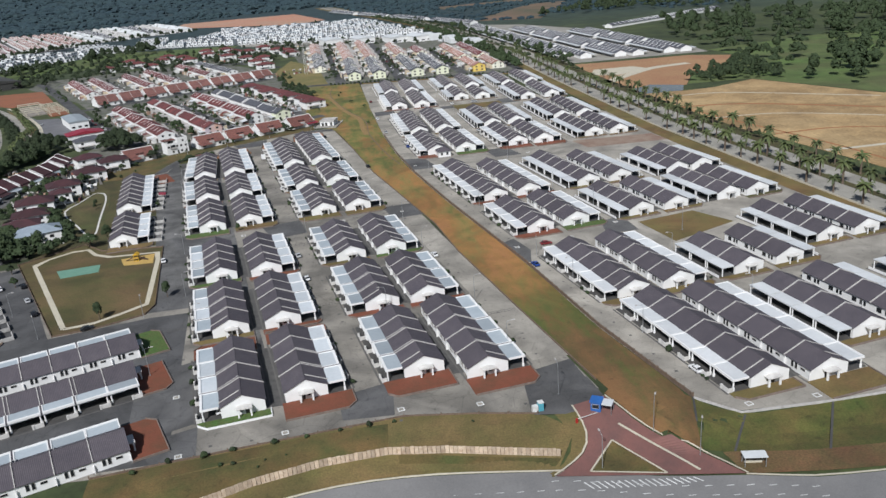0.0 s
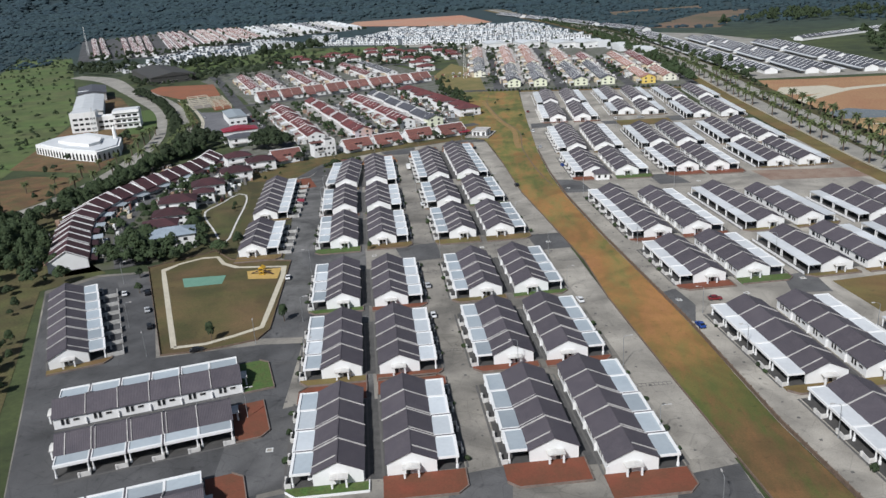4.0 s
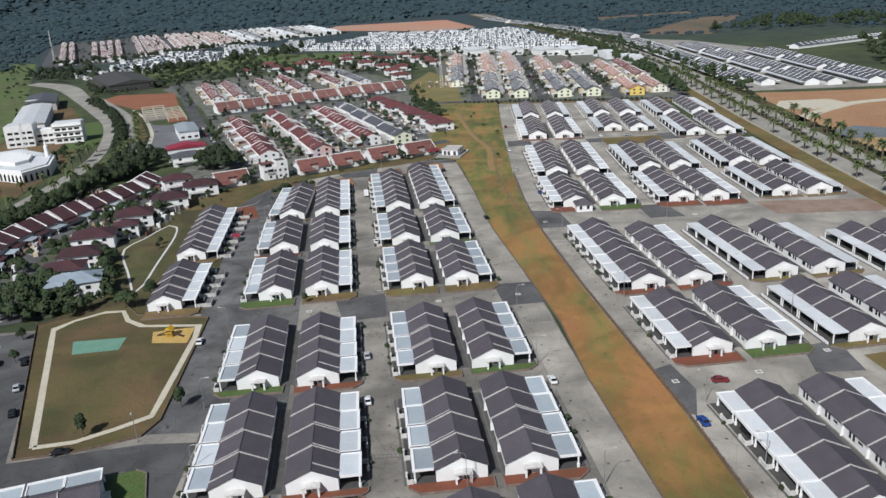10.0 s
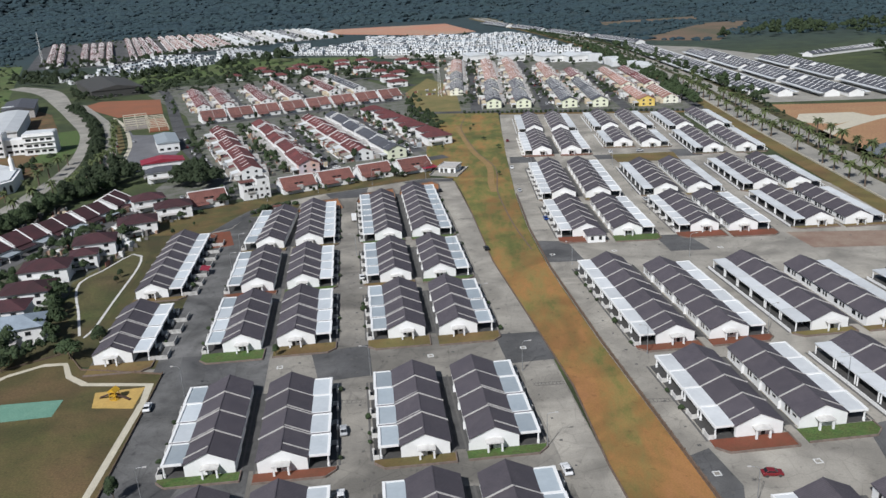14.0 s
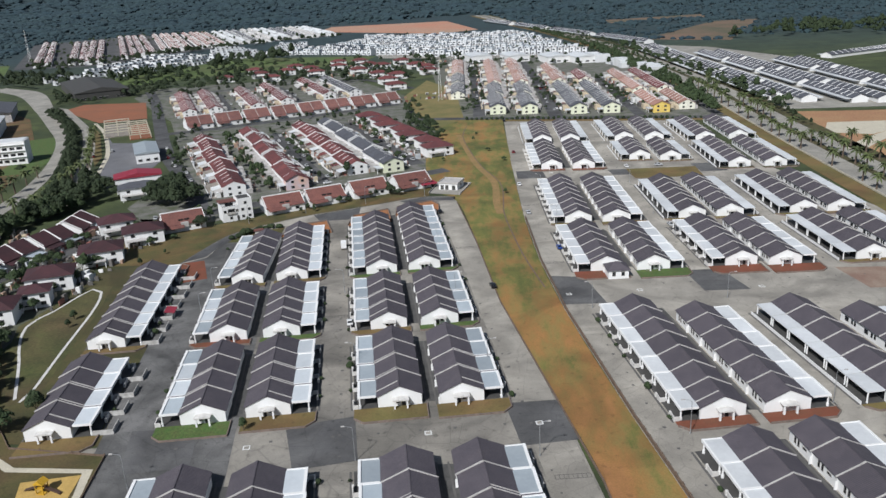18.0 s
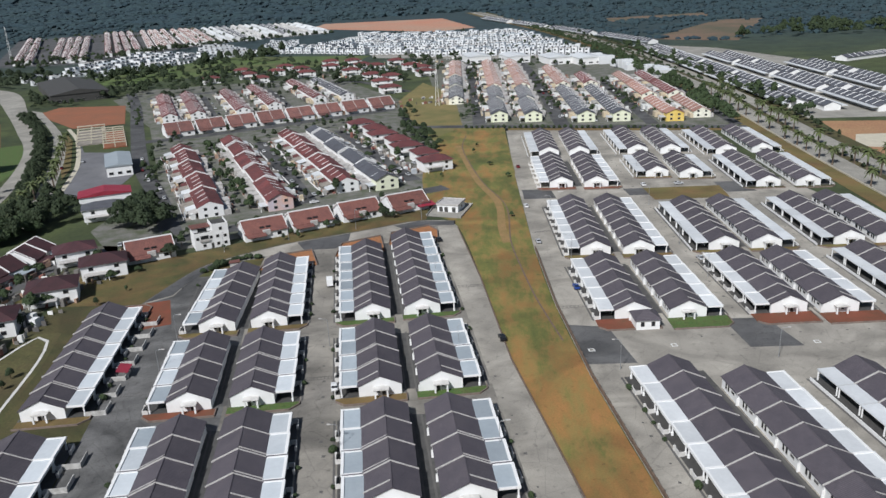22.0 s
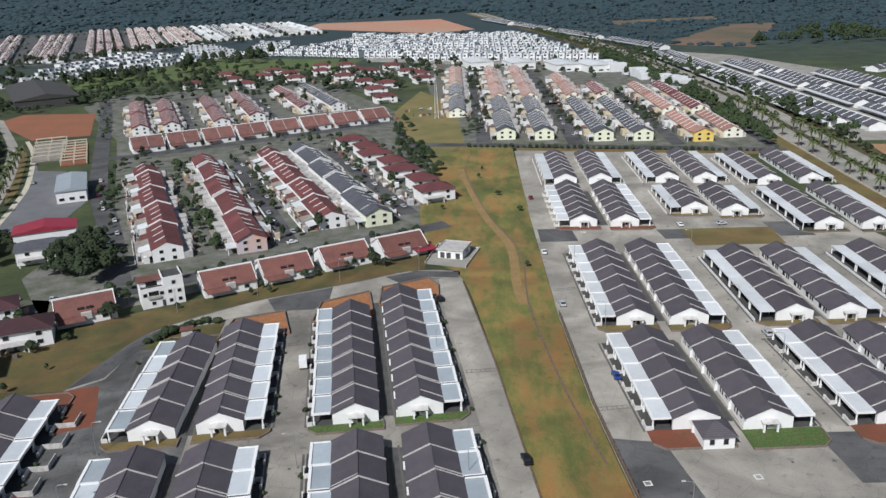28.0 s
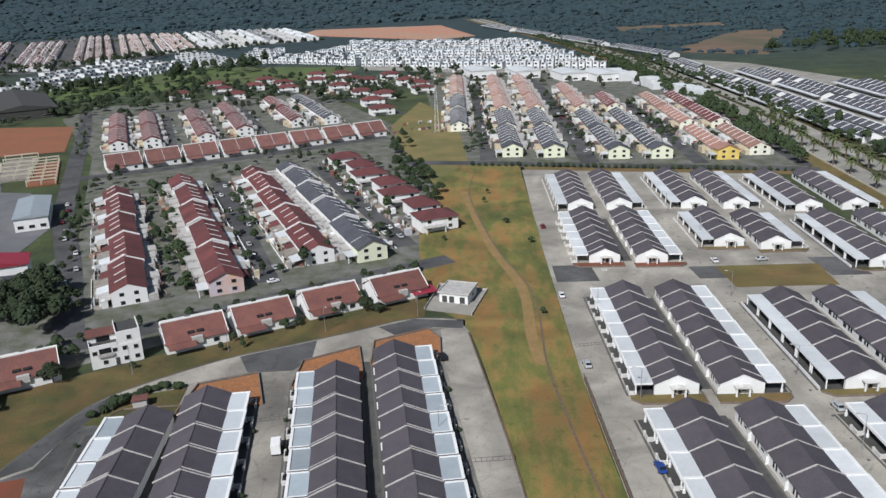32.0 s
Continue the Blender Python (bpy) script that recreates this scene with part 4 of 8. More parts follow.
def window(parent, x, y, z, w, h, face, name="window"):
    """A dark pane in a pale frame on a wall; face is the way that it looks: '-x', '+x', '-y', '+y'."""
    s = -1 if face[0] == "-" else 1
    bm = bmesh.new()
    def bx(u0, u1, v0, v1, d0, d1, mi):
        lo, hi = sorted((d0 * s, d1 * s))
        if face[1] == "x":
            box(bm, x + lo, y + u0, z + v0, x + hi, y + u1, z + v1, mi)
        else:
            box(bm, x + u0, y + lo, z + v0, x + u1, y + hi, z + v1, mi)
    bx(-w / 2, w / 2, 0, h, 0.004, 0.03, 0)
    for u0, u1, v0, v1 in ((-w / 2 - 0.07, w / 2 + 0.07, -0.07, 0), (-w / 2 - 0.07, w / 2 + 0.07, h, h + 0.07), (-w / 2 - 0.07, -w / 2, 0, h), (w / 2, w / 2 + 0.07, 0, h)):
        bx(u0, u1, v0, v1, 0.004, 0.08, 1)
    part(name, bm, [M_GLASS, M_PARAPET], parent)


def terrace_house(kind, deck, label, back=True, away=1, joined=""):
    """A single-storey house of a terrace: ridge along y, porch on -x. kind: mid, south or north for the end with a gable.
    away is the way of the row's far end along y; joined: the side, 'lo' or 'hi', on which two porches touch."""
    e = new("terrace_house")
    y0, y1 = -UNIT / 2, UNIT / 2
    k = (RIDGE - EAVE) / HALF
    near = (kind == "south") if away > 0 else (kind == "north")
    bm = bmesh.new()
    prism(bm, [(-HALF, 0), (HALF, 0), (HALF, EAVE), (0, RIDGE - 0.15), (-HALF, EAVE)], "y", y0 + 0.005, y1 - 0.005)
    part("wall", bm, M_WHITE, e)
    bm = bmesh.new()
    ya, yb = y0 - (0.25 if kind == "south" else 0), y1 + (0.25 if kind == "north" else 0)
    for s in (-1, 1):
        o = 0.35
        prism(bm, [(0, RIDGE), (s * (HALF + o), EAVE - o * k), (s * (HALF + o), EAVE - o * k + 0.14), (0, RIDGE + 0.14)], "y", ya, yb)
    prism(bm, [(-0.2, RIDGE + 0.06), (0.2, RIDGE + 0.06), (0.12, RIDGE + 0.22), (-0.12, RIDGE + 0.22)], "y", ya + 0.03, yb - 0.03)
    if kind != "north" and joined != "hi" and deck is not M_PORCHW:   # dark strip added in the gap between two porch decks, standing for its shade
        box(bm, -HALF - PORCH - 0.1, y1 - 0.235, 2.7, -HALF - 0.36, y1 + 0.235, 3.1)
    roof = part("roof", bm, M_ROOF, e)
    # fire wall over the roof at the party line, with a second fin on the porch slope behind it
    if kind != "north":
        bm = bmesh.new()
        for s in (-1, 1):
            prism(bm, [(0, RIDGE + 0.1), (s * (HALF + 0.45), EAVE - 0.45 * k + 0.1), (s * (HALF + 0.45), EAVE - 0.45 * k + 0.4), (0, RIDGE + 0.42)], "y", y1 - 0.11, y1 + 0.11)
        if joined != "hi" and deck is not M_PORCHW:
            yf = y1 + away * 0.95
            prism(bm, [(-0.1, RIDGE - 0.1 * k + 0.1), (-HALF - 0.45, EAVE - 0.45 * k + 0.1), (-HALF - 0.45, EAVE - 0.45 * k + 0.36), (-0.1, RIDGE - 0.1 * k + 0.36)], "y", yf - 0.08, yf + 0.08)
        part("fire_wall", bm, M_PARAPET, roof, "pale grey plastered wall rising over the roof")
    # short fin on the porch slope, next to the near gable
    if near:
        yf = y0 + 2.4 if kind == "south" else y1 - 2.4
        bm = bmesh.new()
        prism(bm, [(-0.3, RIDGE - 0.3 * k + 0.1), (-HALF - 0.45, EAVE - 0.45 * k + 0.1), (-HALF - 0.45, EAVE - 0.45 * k + 0.34), (-0.3, RIDGE - 0.3 * k + 0.34)], "y", yf - 0.12, yf + 0.12)
        part("roof_fin", bm, M_PARAPET, roof)
    # porch roof: a deck with an upstand round it, a gap to the next porch
    xo, xi = -HALF - PORCH, -HALF - 0.4
    rim = 0.28 if deck is M_PORCHW else 0.5
    gap = 0.08 if deck is M_PORCHW else 0.24
    pa, pb = y0 + (0.01 if joined == "lo" else gap), y1 - (0.01 if joined == "hi" else gap)
    side = 0.2 if deck is M_PORCHW else 0.3
    porch = part("porch_roof", boxes((xo + rim, pa + side, 2.78, xi + 0.38, pb - side, 2.98)), deck, e, "flat porch deck")
    part("porch_rim", boxes((xo - 0.12, pa, 2.6, xo + rim, pb, 3.2), (xo + rim, pa, 2.66, xi, pa + side, 3.16), (xo + rim, pb - side, 2.66, xi, pb, 3.16)), M_WHITE, porch, "white upstand round the porch deck")
    for y in (y0 + 0.55, y1 - 0.55):
        bm = bmesh.new()
        tube(bm, [(xo + 0.35, y, 0), (xo + 0.35, y, 0.8), (xo + 0.35, y, 0.82), (xo + 0.35, y, 2.66)], [0.32, 0.32, 0.2, 0.2], 8)
        part("porch_post", bm, M_WHITE, e)
    part("front_door", boxes((-HALF - 0.05, y0 + 0.7, 0.05, -HALF - 0.006, y0 + 3.9, 2.3)), M_GLASS, e, "dark glazed sliding doors")
    bm = bmesh.new()
    prism(bm, [(xo + 0.0, y0 + 0.05), (xo + 0.0, y0 + 0.25), (xo - 1.15, y0 + 0.25), (xo - 1.15, y0 + 2.5), (xo - 1.0, y0 + 2.5), (xo - 1.0, y0 + 3.0), (xo - 1.5, y0 + 3.0), (xo - 1.5, y0 + 2.5), (xo - 1.35, y0 + 2.5), (xo - 1.35, y0 + 0.05)], "z", -0.1, 1.1)
    part("front_wall", bm, M_CANOPY, e, "pale front wall ending in a gate pier")
    if back:
        window(e, HALF, -1.9, 0.9, 0.75, 1.5, "+x")
        window(e, HALF, -0.6, 0.9, 0.75, 1.5, "+x")
        window(e, HALF, 1.7, 1.5, 1.5, 0.55, "+x")
        part("yard_wall", boxes((HALF, y1 - 0.1, 0, HALF + 0.45, y1 + 0.1, 1.9)), M_WHITE, e)
    if kind != "mid":
        s = -1 if kind == "south" else 1
        ye = s * UNIT / 2
        window(e, -0.5, ye, 0.9, 0.8, 1.2, "-y" if s < 0 else "+y")
        ya, yb = sorted((ye, ye + s * 1.9))
        bm = bmesh.new()
        prism(bm, [(-1.7, 2.3), (2.1, 2.3), (2.1, 2.48), (0.2, 2.75), (-1.7, 2.48)], "y", ya, yb)
        portico = part("portico_roof", bm, M_CANOPY, e, "pale weathered side canopy")
        for x in (-1.3, 1.7):
            part("portico_post", boxes((x - 0.2, ye + s * 1.5 - 0.2, 0, x + 0.2, ye + s * 1.5 + 0.2, 2.3)), M_WHITE, portico)
        yd = sorted((ye + s * 0.004, ye + s * 0.05))
        part("side_door", boxes((0.4, yd[0], 0, 1.3, yd[1], 2.05)), M_DARK, e)
    return tagged(e, label, "house", "terraced houses")


MASTERS = {}


M_KERB = material("stained_kerb_wall", (0.2, 0.15, 0.125), 0.9, (0.12, 0.095, 0.08), 0.5, 0.8, 4.0)
PLOT = {"red": M_SOIL, "green": M_LAWN, "dry": M_DRY, "grass": M_GRASS}


def plot(x, y, turn, side, soil, s, depth=3.4):
    """The garden at a gable: soil or lawn with a low kerb wall; s is -1 for the near end."""
    e = new("garden_plot")
    a, b = (-HALF - PORCH - 1.2, HALF + 1.0) if side == "L" else (-HALF - 1.0, HALF + PORCH + 1.2)
    cut = 2.2
    o = [(a, 0.1 * s), (b, 0.1 * s), (b, s * depth), (a, s * depth)]
    o[2 if side == "R" else 3] = (b - cut, s * depth) if side == "R" else (a + cut, s * depth)
    o.insert(3, (b, s * (depth - cut)) if side == "R" else (a, s * (depth - cut)))
    o = o[:2] + ([o[3], o[2], o[4]] if side == "R" else [o[2], o[4], o[3]])
    bm = bmesh.new()
    prism(bm, o, "z", -0.1, 0.14)
    part("bed", bm, PLOT[soil], e)
    bm = bmesh.new()
    for i in range(1, 4):
        p, q = Vector((*o[i], 0)), Vector((*o[i + 1 if i < 4 else 0], 0))
        d = (q - p).normalized()
        w = Vector((-d.y, d.x, 0)) * 0.12
        prism(bm, [((p + w).x, (p + w).y), ((q + w).x, (q + w).y), ((q - w).x, (q - w).y), ((p - w).x, (p - w).y)], "z", -0.1, 0.45)
    part("kerb_wall", bm, M_KERB if soil != "green" or y > 200 else M_WHITE, e)
    e.matrix_basis = Matrix.Translation((x, y, 0)) @ Matrix.Rotation(turn, 4, "Z")
    what = {"red": "garden of bare red soil", "green": "bright green mown lawn", "dry": "garden of dry brown grass", "grass": "garden of patchy green grass"}[soil]
    tagged(e, what + " with a low wall beside a house", "garden", "end gardens")


def terrace(x, y, skew, n, side, length=None, deck="grey", rot=None, soil=None, far_soil=None):
    """A row of n houses from its near gable at (x, y), running away at that angle to the left of y."""
    unit = (length or n * UNIT) / n
    turn = radians(rot if rot is not None else skew - 1.5)
    a = radians(skew)
    if soil:
        plot(x, y, turn, side, soil, -1, 8.5 if y < 200 and side == "R" or 10 < x < 40 and y < 200 else (6.6 if 320 < y < 340 else 3.7) if x < 45 else 7.6 if 400 < y < 440 else 5.5 if 270 < y < 300 else 4.4)
    if far_soil:
        plot(x - math.sin(a) * unit * n, y + math.cos(a) * unit * n, turn, side, far_soil, 1, 8.0)
    for i in range(n):
        d = (i + 0.5) * unit
        px, py = x - math.sin(a) * d, y + math.cos(a) * d
        kind = "south" if i == 0 else "north" if i == n - 1 else "mid"
        if side == "R":
            kind = {"south": "north", "north": "south", "mid": "mid"}[kind]
        back = side == "R" and x > -10 or skew < 0
        far = n - 1 - i
        joined = ("lo" if far == 0 else "hi" if far == 1 else "") if side == "L" else ("hi" if far == 0 else "lo" if far == 1 else "")
        top = deck
        if deck == "pale" and side == "L" and i in (0, n - 1):
            top = "grey"
        key = (kind, top, back, side, joined)
        m = Matrix.Translation((px, py, 0)) @ Matrix.Rotation(turn + (math.pi if side == "R" else 0), 4, "Z")
        if key not in MASTERS:
            ob = terrace_house(kind, M_PORCHW if top == "white" else M_PORCHL if top == "pale" else M_PORCH, "white terraced house, dark tiled roof and " + ("white" if top == "white" else "pale grey" if top == "pale" else "blue-grey") + " porch", back, 1 if side == "L" else -1, joined)
            MASTERS[key] = ob
            ob.matrix_basis = m
        else:
            ob = copy_thing(MASTERS[key], m)
        ob.scale = (1, unit / UNIT, 1)


LEFT_ROWS = [   # x, y of the near gable, units, porch side, soil of the near and far gardens
    (-30.2, 178.7, 4, "L", "green", "red"), (-15.1, 181.6, 4, "R", "red", "red"), (14.7, 185.1, 4, "L", "red", ""), (30.3, 180.1, 5, "R", "red", ""),
    (-36.9, 224.6, 4, "L", "dry", ""), (-21.8, 226.1, 4, "R", "red", ""), (8.1, 229.1, 4, "L", "red", ""), (22.5, 230.6, 4, "R", "red", ""),
    (-43.8, 270.1, 4, "L", "green", ""), (-28.5, 270.6, 4, "R", "red", ""), (1.2, 275.1, 4, "L", "dry", ""), (16.0, 277.1, 4, "R", "green", ""),
    (-52.8, 328.6, 4, "L", "green", ""), (-38.0, 331.1, 4, "R", "dry", ""), (-7.1, 334.1, 4, "L", "dry", ""), (7.7, 335.1, 4, "R", "dry", ""),
    (-59.6, 373.1, 4, "L", "red", ""), (-44.6, 374.9, 4, "R", "green", ""), (-13.9, 378.1, 4, "L", "dry", ""), (1.0, 380.1, 4, "R", "green", ""),
    (-66.0, 417.5, 5, "L", "dry", "grass"), (-51.0, 420.0, 6, "R", "dry", ""), (-20.6, 423.1, 7, "L", "green", ""), (-5.8, 425.9, 8, "R", "green", ""),
    (-87.2, 323.3, 4, "R", "dry", ""), (-94.2, 370.6, 7, "R", "dry", "red"),
]
for x, y, n, side, soil, far_soil in LEFT_ROWS:
    if (x, y) == (-66.0, 417.5):   # the last row bends away from its column
        terrace(x, y, 4.5, n, side, length=45.2, deck="pale", rot=5.5, soil=soil, far_soil=far_soil)
        continue
    terrace(x, y, 8.5, n, side, deck="grey" if x > -11 - (y - 180) * 0.149 else "pale", soil=soil, far_soil=far_soil)
terrace(-105.5, 208.2, -70.0, 6, "L", length=44.6, far_soil="green", rot=-70)
terrace(-96.8, 192.3, -70.0, 5, "R", length=38.5, far_soil="red", rot=-70)
terrace(-84.5, 160.5, -70.0, 4, "L", length=30.5, far_soil="red", rot=-70)
terrace(-116.5, 237.0, 27.0, 7, "R", length=58.0, soil="dry", rot=26)
RIGHT_ROWS = [   # x, y, skew, units, side, soil
    (92.4, 156.6, 9, 6, "L", "dry"), (106.8, 155.6, 9, 6, "R", "dry"), (82.3, 213.6, 9, 5, "L", "dry"), (97.4, 215.6, 9, 5, "R", "dry"),
    (72.4, 279.3, 9, 4, "L", "red"), (87.1, 282.1, 9, 4, "R", "green"), (65.9, 325.2, 8.5, 7, "L", "red"), (80.9, 327.1, 8.5, 6, "R", "red"),
    (128.5, 171.6, 9, 4, "L", "dry"), (143.5, 175.1, 9, 4, "R", "dry"), (172, 177.1, 9, 4, "L", "dry"),
    (122, 219.1, 9, 3, "L", "dry"), (137.5, 222.1, 9, 3, "R", "dry"), (113.8, 284.0, 9, 4, "L", "dry"), (129, 286.1, 9, 4, "R", "dry"),
    (108.7, 330.5, 8.5, 6, "L", "dry"), (124, 332.1, 8.5, 5, "R", "dry"),
    (160.5, 235.6, 9, 4, "L", "dry"), (175, 237.1, 9, 4, "R", "dry"), (153, 290.1, 9, 4, "L", ""), (165.5, 290.6, 9, 4, "R", "grass"),
    (151, 333.1, 8.5, 4, "L", ""), (163.5, 334.6, 8.5, 4, "R", ""),
    (55.3, 418.1, 4, 5, "L", "red"), (70.9, 417.6, 4, 5, "R", "green"), (99.8, 418.9, 4, 5, "L", "red"), (114, 418.0, 4, 5, "R", "red"),
    (143, 420.6, 4, 5, "L", "dry"), (157.5, 420.6, 4, 5, "R", "dry"),
    (52.9, 471.7, 1.5, 7, "L", "dry"), (68.1, 471.4, 1.5, 7, "R", "dry"), (97.7, 472.7, 1.5, 6, "L", "dry"), (112.6, 472.9, 1.5, 6, "R", "dry"),
    (141.5, 474.1, 1.5, 6, "L", "dry"), (156, 474.1, 1.5, 6, "R", "dry"),
    (51.3, 561.8, 0.5, 6, "L", "red"), (67.3, 560.6, 0.5, 6, "R", "red"), (52, 625.3, 0, 6, "L", ""), (68, 624.5, 0, 6, "R", ""),
    (97.7, 575.0, 0, 4, "L", "dry"), (112.6, 570.8, 0, 4, "R", "dry"), (98.5, 623.5, 0, 6, "L", ""), (115.2, 621.2, 0, 6, "R", ""),
    (141, 551.1, 0, 6, "L", "grass"), (158, 550.1, 0, 6, "R", "grass"), (142.2, 615.2, 0, 6, "L", ""), (160.7, 615.5, 0, 6, "R", ""),
]
def terrace_row(x, y, skew, n, side, soil):
    """A row of the same houses that stays far off, as one thing with its parts."""
    turn = radians(skew)
    if soil:
        plot(x, y, turn, side, soil, -1)
    e = new("terrace_row")
    L = n * UNIT
    s = -1 if side == "L" else 1
    k = (RIDGE - EAVE) / HALF
    bm = bmesh.new()
    prism(bm, [(-HALF, 0), (HALF, 0), (HALF, EAVE), (0, RIDGE - 0.15), (-HALF, EAVE)], "y", 0, L)
    part("wall", bm, M_WHITE, e)
    bm = bmesh.new()
    for q in (-1, 1):
        prism(bm, [(0, RIDGE), (q * (HALF + 0.35), EAVE - 0.35 * k), (q * (HALF + 0.35), EAVE - 0.35 * k + 0.14), (0, RIDGE + 0.14)], "y", -0.25, L + 0.25)
    part("roof", bm, M_ROOF, e)
    for i in range(1, n):
        bm = bmesh.new()
        for q in (-1, 1):
            prism(bm, [(0, RIDGE + 0.1), (q * (HALF + 0.45), EAVE - 0.45 * k + 0.1), (q * (HALF + 0.45), EAVE - 0.45 * k + 0.42), (0, RIDGE + 0.44)], "y", i * UNIT - 0.15, i * UNIT + 0.15)
        part("fire_wall", bm, M_PARAPET, e)
    xa, xb = sorted((s * (HALF + 0.02), s * (HALF + PORCH)))
    for i in range(n):
        part("porch_roof", boxes((xa, i * UNIT + 0.2, 2.7, xb, i * UNIT + UNIT - 0.2, 3.0)), M_PORCHW, e)
    bm = bmesh.new()
    for i in range(n):
        for d in (0.45, UNIT - 0.45):
            tube(bm, [(s * (HALF + PORCH - 0.35), i * UNIT + d, 0), (s * (HALF + PORCH - 0.35), i * UNIT + d, 2.7)], [0.2, 0.2], 6)
    tagged(part("porch_post", bm, M_WHITE, e), kind="stuff")
    bm = bmesh.new()
    for i in range(n):
        f = s * (HALF + 0.03)
        box(bm, f - 0.02, i * UNIT + 0.7, 0.1, f + 0.02, i * UNIT + 4.2, 2.3)
        f = -s * (HALF + 0.03)
        for d, w in ((2.1, 0.4), (3.4, 0.4), (5.8, 0.8)):
            box(bm, f - 0.02, i * UNIT + d - w, 1.0, f + 0.02, i * UNIT + d + w, 2.3)
    tagged(part("window", bm, M_GLASS, e), kind="stuff")
    part("portico_roof", boxes((-1.6, -1.9, 2.35, 2.0, -0.26, 2.6)), M_CANOPY, e)
    for px in (-1.25, 1.65):
        part("portico_post", boxes((px - 0.17, -1.72, 0, px + 0.17, -1.38, 2.35)), M_WHITE, e)
    part("side_door", boxes((0.2, -0.05, 0, 1.2, -0.004, 2.05)), M_DARK, e)
    part("front_wall", boxes((s * (HALF + PORCH + 1.3) - 0.08, 0.05, -0.1, s * (HALF + PORCH + 1.3) + 0.08, L - 0.05, 0.8)), M_WHITE, e)
    e.matrix_basis = Matrix.Translation((x, y, 0)) @ Matrix.Rotation(turn, 4, "Z")
    tagged(e, "row of white single-storey terraces with dark roofs and white porches", "terrace", "terrace rows")


for x, y, sk, n, side, soil in RIGHT_ROWS:
    if x > 138 or (y > 470 and x > 90) or y > 600 or (x > 104 and y > 160 and y < 400):
        terrace_row(x, y, sk, n, side, soil)
    else:
        terrace(x, y, sk, n, side, deck="white", soil=soil)


def north_garden(pts):
    """Bare clay garden of uneven outline with a low dark wall on three sides."""
    e = new("garden_plot")
    bm = bmesh.new()
    prism(bm, pts, "z", -0.1, 0.2)
    part("bed", bm, M_CLAY, e)
    for p, q in zip(pts, pts[1:]):
        p, q = Vector((*p, 0)), Vector((*q, 0))
        w = Vector((p.y - q.y, q.x - p.x, 0)).normalized() * 0.14
        bm = bmesh.new()
        prism(bm, [((p + w).x, (p + w).y), ((q + w).x, (q + w).y), ((q - w).x, (q - w).y), ((p - w).x, (p - w).y)], "z", -0.1, 0.75)
        part("wall", bm, M_KERB, e)
    tagged(e, "garden of bare orange clay with a dark wall", "garden", "end gardens")


north_garden([(-40.5, 479), (-40, 492.5), (-26, 500.5), (-22.8, 483)])
north_garden([(-21.8, 490), (-22.2, 503.5), (-7.5, 511), (-4, 505), (-3.5, 494)])
north_garden([(-65.6, 467), (-64.5, 481), (-50.5, 486.5), (-45.8, 471)])
patch("overgrown_plot", [(-86, 463), (-83, 473), (-75, 477.5), (-67, 480), (-65.8, 462)], M_TURF, 0.1, "overgrown grass plot behind a terrace", "grass")

# drains, kerbs and gate piers along the rows
def row_drain(x, y, skew, n, side):
    a = radians(skew)
    L = n * UNIT + 0.6
    u, v = (-math.sin(a), math.cos(a)), (math.cos(a), math.sin(a))
    s = -1 if side == "L" else 1
    for d, w, mat, z, what in ((s * (HALF + PORCH + 1.75), 0.55, M_STAIN, 0.02, "dark roadside drain before house gates"), (-s * (HALF + 0.95), 0.5, M_STAIN, 0.024, "dark narrow drain behind a terrace"), (s * (HALF + PORCH / 2 + 0.3), PORCH + 1.6, M_DARKFLOOR, 0.03, "tiled car porch floors, shade under the decks in their colour")):
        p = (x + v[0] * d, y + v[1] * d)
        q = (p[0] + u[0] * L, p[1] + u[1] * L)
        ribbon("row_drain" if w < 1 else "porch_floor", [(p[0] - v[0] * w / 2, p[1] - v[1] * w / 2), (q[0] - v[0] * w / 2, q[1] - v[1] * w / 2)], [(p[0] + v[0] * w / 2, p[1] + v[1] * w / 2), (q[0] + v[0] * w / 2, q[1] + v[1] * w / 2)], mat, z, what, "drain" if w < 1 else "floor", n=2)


# Floor colour lowered to hold the shade under the porch decks.
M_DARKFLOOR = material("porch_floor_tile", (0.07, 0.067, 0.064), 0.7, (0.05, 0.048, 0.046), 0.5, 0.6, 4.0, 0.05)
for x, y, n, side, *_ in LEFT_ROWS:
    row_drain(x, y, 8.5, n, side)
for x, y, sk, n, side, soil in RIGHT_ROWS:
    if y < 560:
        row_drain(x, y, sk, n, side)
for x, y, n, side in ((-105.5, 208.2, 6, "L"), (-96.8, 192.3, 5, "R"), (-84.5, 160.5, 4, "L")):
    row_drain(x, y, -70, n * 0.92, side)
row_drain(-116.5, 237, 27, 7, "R")

